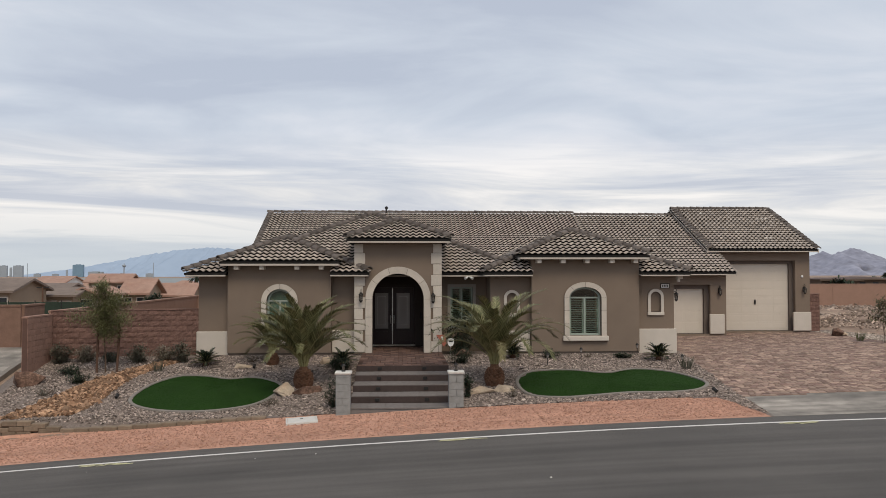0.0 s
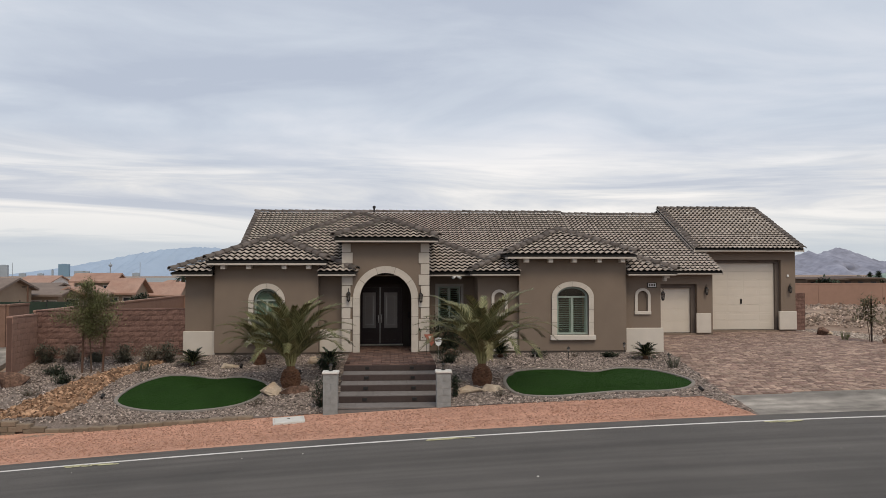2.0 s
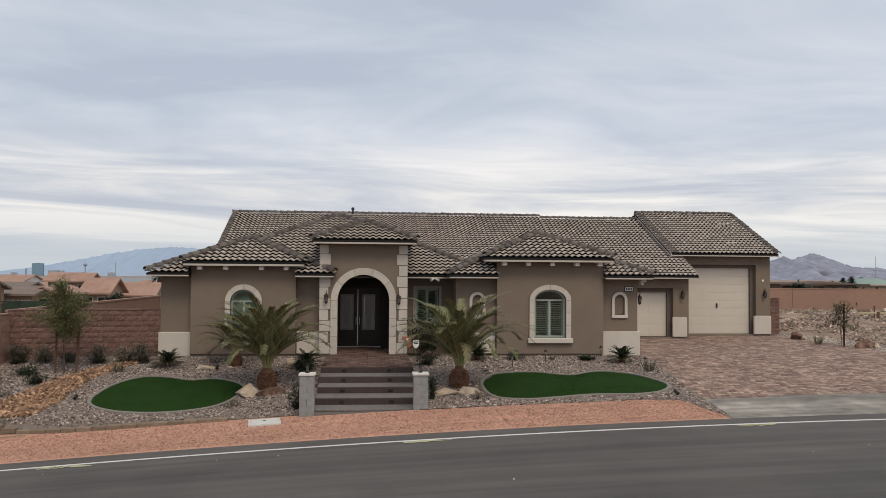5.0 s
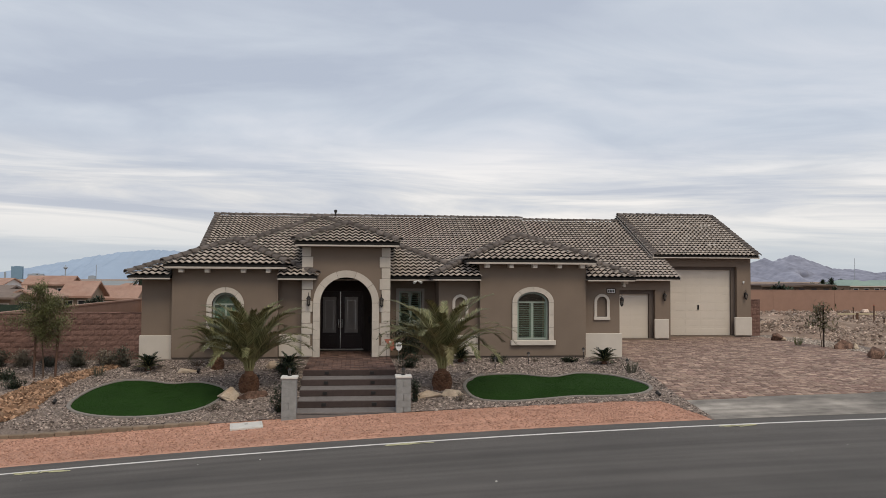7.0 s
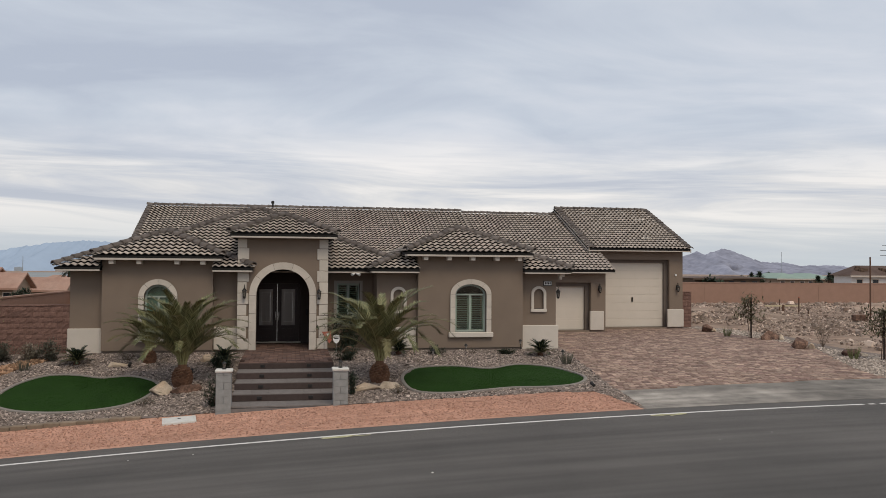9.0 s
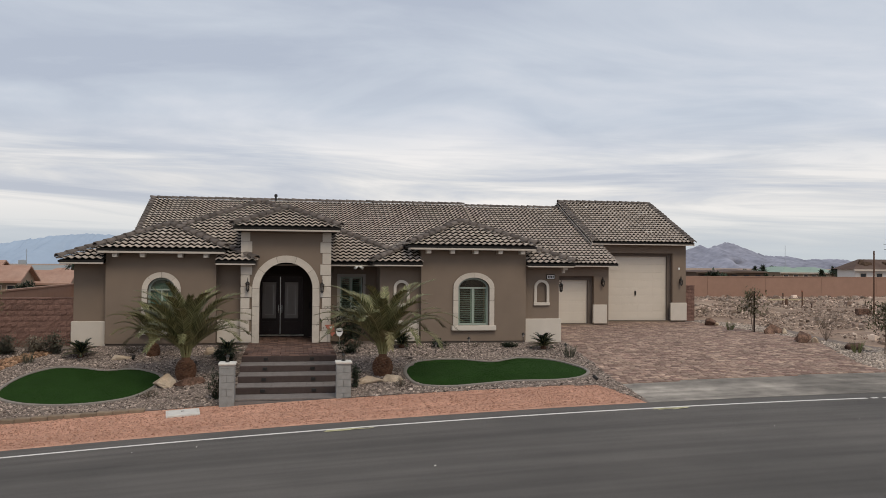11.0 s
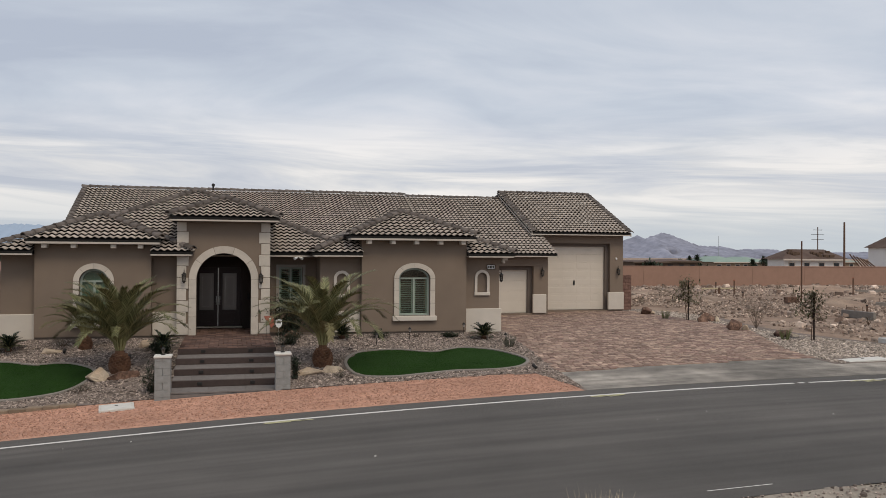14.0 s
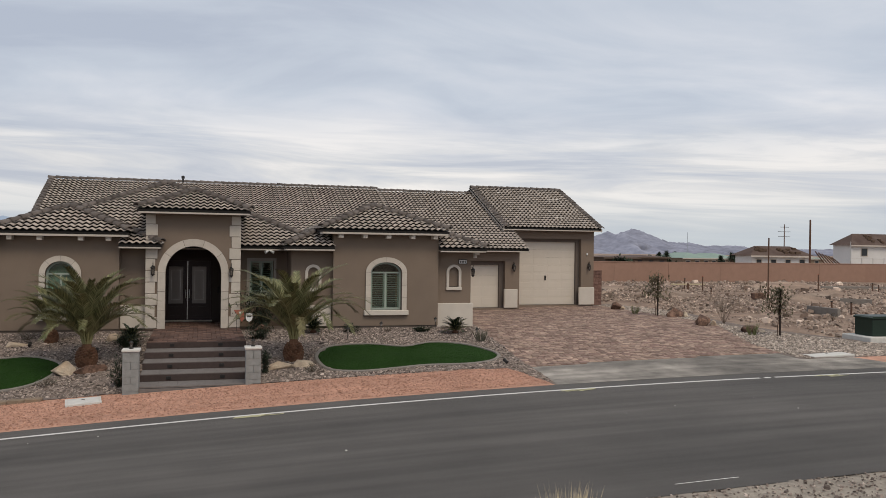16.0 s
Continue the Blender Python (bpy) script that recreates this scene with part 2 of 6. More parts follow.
M["rubble"] = material("lot rubble stones", (0.14, 0.095, 0.073), 0.92, vary=0.2, scale=5, fine=25, bump=0.6, per="island", spread=0.5, tint=(0.50, 0.40, 0.33))
M["bark"] = material("young tree bark", (0.10, 0.065, 0.045), 0.9, vary=0.2, scale=20, fine=60, bump=0.5)
M["stake_dark"] = material("dark creosoted stake", (0.035, 0.024, 0.02), 0.9, vary=0.15, scale=12, fine=60, bump=0.3)
M["twig"] = material("bare grey-brown twig", (0.16, 0.12, 0.095), 0.9, vary=0.15, scale=12, fine=60, bump=0.2)
M["shrub_pale"] = material("pale straw-grey shrub", (0.17, 0.145, 0.105), 0.8, vary=0.12, bump=0, per="island", spread=0.25, tint=(0.23, 0.20, 0.155))
M["stake"] = material("weathered lodge stake", (0.11, 0.062, 0.042), 0.9, vary=0.15, scale=12, fine=60, bump=0.3)
M["palm_trunk"] = material("palm boot fibre", (0.135, 0.070, 0.042), 0.95, vary=0.25, scale=14, fine=60, bump=0.7, per="island", spread=0.3)
M["frond"] = material("dusty palm leaflet", (0.072, 0.080, 0.030), 0.55, vary=0.14, scale=3, fine=30, bump=0, per="island", spread=0.35, tint=(0.225, 0.213, 0.105), spec=0.3)
M["rachis"] = material("palm leaf stalk", (0.19, 0.18, 0.085), 0.6, vary=0.1, bump=0)
M["dry_frond"] = material("dry palm leaflet", (0.17, 0.15, 0.075), 0.8, vary=0.15, bump=0, per="island", spread=0.3)
M["sago"] = material("dark cycad leaf", (0.012, 0.022, 0.012), 0.5, vary=0.15, bump=0, per="island", spread=0.4)
M["shrub"] = material("grey green desert shrub", (0.068, 0.072, 0.048), 0.8, vary=0.12, bump=0, per="island", spread=0.25, tint=(0.105, 0.10, 0.075))
M["shrub_dark"] = material("dark green shrub leaf", (0.022, 0.033, 0.017), 0.7, vary=0.12, bump=0, per="island", spread=0.45)
M["leaf"] = material("olive tree leaf", (0.100, 0.112, 0.040), 0.7, vary=0.12, bump=0, per="island", spread=0.25, tint=(0.170, 0.172, 0.074))
M["leaf_red"] = material("bronzed oak leaf", (0.062, 0.072, 0.034), 0.7, vary=0.15, bump=0, per="island", spread=0.45, tint=(0.13, 0.10, 0.055))
M["straw"] = material("dry straw stalk", (0.58, 0.49, 0.33), 0.85, vary=0.1, bump=0, per="island", spread=0.3)
M["green_box"] = material("green painted steel", (0.010, 0.025, 0.017), 0.45, vary=0.08, scale=3, bump=0.05)

# ---------------------------------------------------------------- small builders


def mesh_of(name, verts, faces, mat=None, smooth=False):
    me = bpy.data.meshes.new(name)
    me.from_pydata([tuple(v) for v in verts], [], faces)
    if mat:
        me.materials.append(M[mat])
    if smooth:
        me.polygons.foreach_set("use_smooth", [True] * len(me.polygons))
    me.update()
    return me


class Shape:
    """Collects the vertices and faces of one mesh."""

    def __init__(self):
        self.v, self.f = [], []

    def add(self, verts, faces):
        o = len(self.v)
        self.v += [tuple(p) for p in verts]
        self.f += [tuple(i + o for i in q) for q in faces]
        return self

    def box(self, x0, x1, y0, y1, z0, z1, c=0.0, m=None):
        """A box whose edges along its longest face are chamfered by c."""
        if c <= 0:
            v = [(x, y, z) for x in (x0, x1) for y in (y0, y1) for z in (z0, z1)]
            f = [(0, 1, 3, 2), (4, 6, 7, 5), (0, 4, 5, 1), (2, 3, 7, 6), (0, 2, 6, 4), (1, 5, 7, 3)]
        else:
            v, f = chamfered((x0, x1), (y0, y1), (z0, z1), c)
        if m is not None:
            v = [m @ Vector(p) for p in v]
        return self.add(v, f)

    def tube(self, pts, radii, seg=8, cap=True):
        """A round bar through pts."""
        pts = [Vector(p) for p in pts]
        rings = []
        for i, p in enumerate(pts):
            d = (pts[min(i + 1, len(pts) - 1)] - pts[max(i - 1, 0)]).normalized()
            a = d.orthogonal().normalized() if abs(d.z) < 0.99 else Vector((1, 0, 0))
            a = (a - d * a.dot(d)).normalized()
            b = d.cross(a)
            r = radii[i] if isinstance(radii, (list, tuple)) else radii
            rings.append([p + (a * math.cos(k * 2 * math.pi / seg) + b * math.sin(k * 2 * math.pi / seg)) * r for k in range(seg)])
        v = [q for ring in rings for q in ring]
        f = [(i * seg + k, i * seg + (k + 1) % seg, (i + 1) * seg + (k + 1) % seg, (i + 1) * seg + k) for i in range(len(rings) - 1) for k in range(seg)]
        if cap:
            f += [tuple(range(seg))[::-1], tuple((len(rings) - 1) * seg + k for k in range(seg))]
        return self.add(v, f)

    def lathe(self, profile, at=(0, 0, 0), seg=12):
        """A turned form; profile: (radius, height) from bottom to top."""
        x, y, z = at
        v = [(x + r * math.cos(k * 2 * math.pi / seg), y + r * math.sin(k * 2 * math.pi / seg), z + h) for r, h in profile for k in range(seg)]
        f = [(i * seg + k, i * seg + (k + 1) % seg, (i + 1) * seg + (k + 1) % seg, (i + 1) * seg + k) for i in range(len(profile) - 1) for k in range(seg)]
        f += [tuple(range(seg))[::-1], tuple((len(profile) - 1) * seg + k for k in range(seg))]
        return self.add(v, f)

    def mesh(self, name, mat, smooth=False):
        return mesh_of(name, self.v, self.f, mat, smooth)


def chamfered(xs, ys, zs, c):
    bm = bmesh.new()
    bmesh.ops.create_cube(bm, size=1.0)
    for v in bm.verts:
        v.co = Vector((xs[v.co.x > 0], ys[v.co.y > 0], zs[v.co.z > 0]))
    bmesh.ops.bevel(bm, geom=list(bm.edges), offset=c, segments=1, affect="EDGES")
    bm.verts.index_update()
    v, f = [tuple(p.co) for p in bm.verts], [tuple(q.index for q in p.verts) for p in bm.faces]
    bm.free()
    return v, f


def part(name, shape, mat, parent, label="", smooth=False, m=None):
    """One mesh under a thing or a part; shape: a Shape or a mesh that is shared."""
    me = shape if isinstance(shape, bpy.types.Mesh) else shape.mesh(name, mat, smooth)
    ob = new(name, me)
    ob.parent = parent
    if m is not None:
        ob.matrix_basis = m
    return tagged(ob, label)


def thing(name, label, category, group="", kind="", at=None):
    ob = new(name)
    ob.empty_display_size = 0.2
    if at is not None:
        ob.location = at
    return tagged(ob, label, category, group, kind)


def whole(name, shape, mat, label, category, group="", kind="", smooth=False, m=None):
    ob = new(name, shape if isinstance(shape, bpy.types.Mesh) else shape.mesh(name, mat, smooth))
    if m is not None:
        ob.matrix_basis = m
    return tagged(ob, label, category, group, kind)


def ease(a, b, x):
    t = min(1.0, max(0.0, (x - a) / (b - a)))
    return t * t * (3 - 2 * t)


def road_z(x):
    """The road climbs gently to the right."""
    d = max(-13.0, min(16.0, x - 1.35))
    z = -0.94 + 0.049 * d - 0.00129 * d * d
    if x - 1.35 < -13:
        z += 0.083 * max(x - 1.35 + 13, -10)
    if x - 1.35 > 16:
        z += 0.008 * min(x - 1.35 - 16, 60)
    return z


def land(x, y):
    """Height of the ground."""
    zr = road_z(x)
    if y < 20.9:
        return zr
    if y < 24.2:
        return zr + 0.03 * (y - 20.9)
    z0 = zr + 0.1 + 0.34 * ease(-5.5, -11, x) * ease(24.3, 24.9, y)
    z = z0 + (-0.12 - z0) * min(1.0, (y - 24.2) / 8.0)
    if x > 20:
        z += 0.42 * ease(40, 68, y) * ease(20, 28, x)
    if x < -13.2:
        zs = zr + (0.0 - zr) * ease(24, 37, y)
        z = z + (zs - z) * ease(-13.2, -14.6, x)
    z -= 2.5 * ease(60, 140, y) * ease(10, -30, x) + 6.0 * ease(100, 600, y)
    return z


def edge_y(x):
    """Line of the retaining blocks, and of the yard's gravel beyond them."""
    if x > 1.6:
        return 24.05 - 0.025 * (x - 1.6)
    return 24.25 + 0.30 * ease(-5, -12, x) + 0.04 * math.sin(x)


def sheet(name, xs, ys, lift, mat, label, category, inside=None, kind="structure", rough=0.0):
    """A patch of ground over the grid xs, ys, following the land."""
    nx = len(xs)
    v = [(x, y, land(x, y) + lift + (rough * noise.noise((x * 1.3, y * 1.3, lift)) if rough else 0)) for y in ys for x in xs]
    f = []
    for j in range(len(ys) - 1):
        for i in range(nx - 1):
            if inside is None or inside(0.5 * (xs[i] + xs[i + 1]), 0.5 * (ys[j] + ys[j + 1])):
                f.append((j * nx + i, j * nx + i + 1, (j + 1) * nx + i + 1, (j + 1) * nx + i))
    return whole(name, mesh_of(name, v, f, mat, True), mat, label, category, kind=kind)


def steps_of(a, b, d):
    k = max(1, round((b - a) / d))
    return [a + (b - a) * i / k for i in range(k + 1)]


# ---------------------------------------------------------------- ground
def far_axis(near, step, limit):
    out, d, x = [], step, near
    while x < limit:
        x += d
        d *= 1.35
        out.append(x)
    return out


gx = [-q for q in far_axis(26, 2, 4200)][::-1] + steps_of(-26, 60, 0.5) + far_axis(60, 2, 4200)
gy = [-q for q in far_axis(6, 2, 600)][::-1] + steps_of(-6, 72, 0.5) + far_axis(72, 2, 4600)
sheet("ground", gx, gy, -0.05, "dirt", "dry tan desert soil with scattered stones", "ground", rough=0.05)
sheet("road", [-120, -80, -60, -45, -34, *steps_of(-26, 60, 0.5), 75, 100, 160], [11.3, 12.5, 14, 16, 18, 20, 21.0], 0.0, "asphalt", "grey worn asphalt road between the gravel verge and sandy shoulder", "road")
sheet("shoulder", steps_of(-26, 60, 0.5), steps_of(4.0, 11.34, 0.4), -0.012, "shoulder", "sandy gravel road shoulder", "ground", rough=0.03)


def paver_left(y):
    return 9.95 + 0.140 * (y - 23.7) if y < 33 else 11.25


def paver_right(y):
    return 19.4 + 3.0 * ease(24, 34, y)


def verge_right(y):
    return 9.6 - 0.127 * (y - 20.95) + 0.03 * math.sin(y * 5)


def apron_left(y):
    return 9.6 + 0.13 * (y - 20.95)



def band(name, ys, left, right, nx, lift, mat, label, category, rough=0.0):
    """A patch of ground between two edges given as functions of y."""
    v = []
    for y in ys:
        for i in range(nx + 1):
            x = left(y) + (right(y) - left(y)) * i / nx
            e = min(1.0, 6 * min(i, nx - i) / nx)
            v.append((x, y, land(x, y) + lift + (rough * e * noise.noise((x * 1.3, y * 1.3, lift)) if rough else 0)))
    k = nx + 1
    v = [(x, y, z - 0.15) for x, y, z in v[:k]] + v  # the front edge is turned down into the soil
    f = [(j * k + i, j * k + i + 1, (j + 1) * k + i + 1, (j + 1) * k + i) for j in range(len(ys)) for i in range(nx)]
    return whole(name, mesh_of(name, v, f, mat), mat, label, category, kind="structure")


band("red_gravel_verge", steps_of(20.99, 24.45, 0.2), lambda y: -26, lambda y: -1.5, 100, 0.005, "red_gravel", "red crushed gravel verge beside the road", "gravel")
band("red_gravel_verge", steps_of(20.99, 24.10, 0.2), lambda y: -1.5, lambda y: 1.6, 14, 0.005, "red_gravel", "red crushed gravel verge before the steps", "gravel")
band("red_gravel_verge", steps_of(20.99, 24.05, 0.2), lambda y: 1.6, verge_right, 40, 0.005, "red_gravel", "red crushed gravel verge beside the road", "gravel")
band("red_gravel_verge", steps_of(20.99, 23.4, 0.2), lambda y: 21.9 - 0.3 * (y - 21), lambda y: 60, 90, 0.005, "red_gravel", "red crushed gravel verge beyond the driveway", "gravel")
band("driveway_apron", steps_of(20.985, 24.15, 0.2), apron_left, lambda y: 21.93 - 0.3 * (y - 21), 50, 0.007, "apron", "dusty grey asphalt apron at the driveway's foot", "driveway")
sheet("yard_gravel", steps_of(-14.4, 12, 0.25), steps_of(23.75, 34.0, 0.25), 0.022, "gravel", "mixed grey and tan crushed gravel front yard", "gravel",
      inside=lambda x, y: x < paver_left(y) and y > edge_y(x) and not (-1.4 < x < 1.5 and y < 33), rough=0.03)
band("yard_gravel", steps_of(20.99, 24.0, 0.2), lambda y: verge_right(y) - 0.02, lambda y: apron_left(y) + 0.03, 6, 0.010, "gravel", "grey gravel tongue between verge and driveway", "gravel")
band("side_gravel", steps_of(22.9, 45, 0.3), lambda y: paver_right(y) - 0.15, lambda y: 24.0 + 1.0 * math.sin(y * 0.35) + 0.05 * (40 - y), 24, 0.014, "gravel", "grey crushed gravel strip beside the driveway", "gravel", 0.03)
band("driveway", steps_of(23.7, 44.2, 0.3), paver_left, paver_right, 44, 0.004, "joint", "brown brick paver driveway", "driveway")
line = Shape()
for x0, x1 in ((-60, 15.6), (15.75, 15.95), (16.1, 120)):
    xs = steps_of(x0, x1, 1.0)
    line.add([(x, y, road_z(x) + 0.006) for x in xs for y in (20.13, 20.26)], [(2 * i, 2 * i + 2, 2 * i + 3, 2 * i + 1) for i in range(len(xs) - 1)])
whole("edge_line", line, "paint", "white painted edge line along the road", "road marking", kind="structure")

# ---------------------------------------------------------------- house
house = thing("house", "single-storey taupe stucco house with cream trim and concrete tile roof", "house")


def arch_outline(cx, hw, zb, zs, rise, seg=18):
    """Closed outline, in x and z, of an arched opening."""
    pts = [(cx - hw, zb), (cx + hw, zb)]
    pts += [(cx + hw * math.cos(math.pi * i / seg), zs + rise * math.sin(math.pi * i / seg)) for i in range(seg + 1)]
    return pts


def rect_outline(x0, x1, z0, z1):
    return [(x0, z0), (x1, z0), (x1, z1), (x0, z1)]


def plate(outer, holes, y0, y1):
    """A slab between y0 and y1 with the given outline in x and z, cut through by holes."""
    bm = bmesh.new()
    loops = [outer, *holes]
    edges = []
    for lp in loops:
        vs = [bm.verts.new((x, y0, z)) for x, z in lp]
        edges += [bm.edges.new((vs[i], vs[(i + 1) % len(vs)])) for i in range(len(vs))]
    bmesh.ops.triangle_fill(bm, use_beauty=True, use_dissolve=False, edges=edges)
    bm.verts.index_update()
    s = Shape()
    v = [tuple(p.co) for p in bm.verts]
    f = [tuple(q.index for q in p.verts) for p in bm.faces]
    bm.free()
    s.add(v, f)
    s.add([(x, y1, z) for x, _, z in v], [q[::-1] for q in f])
    for lp in loops:
        k = len(lp)
        s.add([(x, y0, z) for x, z in lp] + [(x, y1, z) for x, z in lp], [(i, (i + 1) % k, k + (i + 1) % k, k + i) for i in range(k)])
    bm = bmesh.new()
    me = mesh_of("plate", s.v, s.f)
    bm.from_mesh(me)
    bmesh.ops.remove_doubles(bm, verts=bm.verts, dist=1e-5)
    bmesh.ops.recalc_face_normals(bm, faces=bm.faces)
    bm.verts.index_update()
    out = Shape()
    out.add([tuple(p.co) for p in bm.verts], [tuple(q.index for q in p.verts) for p in bm.faces])
    bm.free()
    bpy.data.meshes.remove(me)
    return out


def wall(x0, x1, y, z0, z1, holes=(), thick=0.25, mat="stucco", label=""):
    return part("wall", plate(rect_outline(x0, x1, z0, z1), list(holes), y, y + thick), mat, house, label)


def side_wall(x0, x1, y0, y1, z0, z1, mat="stucco"):
    return part("wall", Shape().box(x0, x1, y0, y1, z0, z1), mat, house)


LWIN = dict(cx=-4.72, hw=0.50, zb=0.52, zs=2.02, rise=0.46)
RWIN = dict(cx=7.27, hw=0.64, zb=0.62, zs=2.12, rise=0.42)
NICHE = [(4.405, 1.46), (10.22, 1.50)]
wall_lw = wall(-6.72, -2.74, 32.4, 0.0, 3.45, [arch_outline(**LWIN)])
side_wall(-6.72, -6.47, 32.65, 36.5, -0.5, 3.45)
side_wall(-2.99, -2.74, 32.65, 36.5, -0.5, 3.45)
wall_rw = wall(5.14, 9.44, 32.4, 0.0, 3.68, [arch_outline(**RWIN)])
side_wall(5.14, 5.39, 32.65, 36.5, -0.5, 3.68)
side_wall(9.19, 9.44, 32.65, 36.5, -0.5, 3.68)
flank = [wall(-7.92, -6.72, 32.8, -0.5, 3.02), wall(-2.74, -1.81, 32.8, -0.5, 3.02),
         wall(3.55, 5.14, 32.8, -0.5, 3.02, [arch_outline(4.405, 0.21, 1.50, 2.12, 0.21)]), wall(9.44, 10.97, 32.8, -0.5, 3.02, [arch_outline(10.22, 0.21, 1.52, 2.14, 0.21)])]
wall_win = wall(1.56, 3.80, 34.5, -0.5, 3.02, [rect_outline(2.04, 3.00, 0.80, 2.52)])
side_wall(3.55, 3.80, 33.05, 34.5, -0.5, 3.02)
side_wall(-7.92, -7.67, 33.05, 52, -0.5, 3.02)
side_wall(10.72, 10.97, 33.05, 41.5, -0.5, 3.02)
side_wall(21.75, 22.0, 43.75, 52, -0.5, 4.25)
side_wall(16.35, 16.6, 41.75, 43.5, -0.5, 3.1)
wall(-7.92, 22.0, 52, -0.5, 4.25)
gar_wall = wall(10.72, 16.6, 41.5, -0.5, 3.12, [rect_outline(11.35, 15.78, -0.02, 2.50)])
rv_wall = wall(16.35, 22.0, 43.5, -0.5, 4.30, [rect_outline(17.15, 21.2, -0.02, 3.77)])
# stepped reveals inside the garage openings, in a darker stucco than the walls
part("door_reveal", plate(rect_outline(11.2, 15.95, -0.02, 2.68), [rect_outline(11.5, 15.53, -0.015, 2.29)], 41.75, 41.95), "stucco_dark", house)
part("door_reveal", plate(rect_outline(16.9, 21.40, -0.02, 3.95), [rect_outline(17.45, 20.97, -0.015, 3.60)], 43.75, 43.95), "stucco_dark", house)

# entrance tower with its arch
AX = -0.125
portal_wall = part("portal_wall", plate(rect_outline(-1.81, 1.56, -0.05, 4.30), [arch_outline(AX, 1.0, -0.04, 2.08, 1.0, 24)], 32.3, 32.7), "stucco", house)
side_wall(-1.81, -1.56, 32.7, 35.4, -0.05, 4.30)
side_wall(1.31, 1.56, 32.7, 35.4, -0.05, 4.30)
wall(-1.56, 1.31, 35.4, -0.05, 4.30, [rect_outline(-1.36, 0.60, 0.0, 2.56)], mat="porch_shade", label="porch wall with deep shade painted in")
part("porch_ceiling", Shape().box(-1.56, 1.31, 32.7, 35.4, 3.3, 3.4), "porch_shade", house, "porch ceiling with deep shade painted in")


def trim_ring(outer, inner, y0, y1, parent, mat="trim", label="cream stucco trim", name="trim"):
    return part(name, plate(outer, [inner], y0, y1), mat, parent, label)


def arch_ring(cx, hw, zb, zs, rise, w, y0, y1, parent, name="arch_trim", mat="trim", legs=0, heads=0):
    """Arched band round an opening, open at the foot; laid in separate stones where legs and heads are given."""
    outer = arch_outline(cx, hw + w, zb, zs, rise + w, 24)
    inner = arch_outline(cx, hw, zb, zs, rise, 24)
    loop = outer[1:] + [outer[0]] + (inner[1:] + [inner[0]])[::-1]
    if not legs:
        return part(name, plate(loop, [], y0, y1), mat, parent, "cream stucco trim")
    ring = part(name, plate(loop, [], y0 + 0.02, y1), "joint", parent, "mortar bed of the cast stone surround")
    g = 0.005
    for sx in (-1, 1):
        for k in range(legs):
            za, zc = zb + (zs - zb) * k / legs + (g if k else 0), zb + (zs - zb) * (k + 1) / legs - g
            xa, xb = sorted((cx + sx * hw, cx + sx * (hw + w)))
            part("stone", Shape().box(xa, xb, y0, y0 + 0.03, za, zc, 0.006), mat, ring, "cream cast stone block")
    for k in range(heads):
        t0, t1 = math.pi * k / heads + g / hw, math.pi * (k + 1) / heads - g / hw
        ts = [t0 + (t1 - t0) * q / 6 for q in range(7)]
        lp = [(cx + (hw + w) * math.cos(t), zs + (rise + w) * math.sin(t)) for t in ts] + [(cx + hw * math.cos(t), zs + rise * math.sin(t)) for t in ts[::-1]]
        part("stone", plate(lp, [], y0, y0 + 0.03), mat, ring, "cream cast stone block")
    return ring


arch_ring(AX, 1.0, 0.0, 2.08, 1.0, 0.27, 32.22, 32.3, portal_wall, mat="quoin", legs=3, heads=5)
# quoins: alternating long and short stones up both sides of the tower
for side, xe in ((-1, -1.83), (1, 1.58)):
    z, k = 0.02, 0
    while z < 4.15:
        h = min(0.43, 4.25 - z)
        w = 0.42 if k % 2 == 0 else 0.34
        x0, x1 = (xe, xe + w) if side < 0 else (xe - w, xe)
        part("quoin", Shape().box(x0, x1, 32.255, 32.31, z, z + h - 0.016, 0.012), "quoin", portal_wall)
        z += h
        k += 1
# windows and blank niches: projecting surrounds
arch_ring(LWIN["cx"], LWIN["hw"], 0.52, LWIN["zs"], LWIN["rise"], 0.20, 32.32, 32.4, wall_lw, mat="quoin", legs=2, heads=4)
part("window_sill", Shape().box(-5.50, -3.94, 32.27, 32.42, 0.34, 0.52, 0.015), "trim", wall_lw)
arch_ring(RWIN["cx"], RWIN["hw"], 0.62, RWIN["zs"], RWIN["rise"], 0.20, 32.32, 32.4, wall_rw, mat="quoin", legs=3, heads=4)
part("window_sill", Shape().box(6.37, 8.18, 32.25, 32.42, 0.42, 0.62, 0.02), "trim", wall_rw)
for (cx, zb), host in zip(NICHE, (flank[2], flank[3])):
    arch_ring(cx, 0.21, zb + 0.03, zb + 0.64, 0.21, 0.11, 32.73, 32.8, host, "niche_trim")
    part("niche_sill", Shape().box(cx - 0.34, cx + 0.34, 32.72, 32.81, zb - 0.10, zb + 0.03, 0.012), "trim", host)
    part("niche_back", plate(arch_outline(cx, 0.209, zb + 0.045, zb + 0.63, 0.205), [], 32.88, 32.95), "stucco", host)
trim_ring(rect_outline(1.93, 3.11, 0.69, 2.63), rect_outline(2.04, 3.00, 0.80, 2.52), 34.44, 34.5, wall_win, "trim_grey", "grey stucco trim")
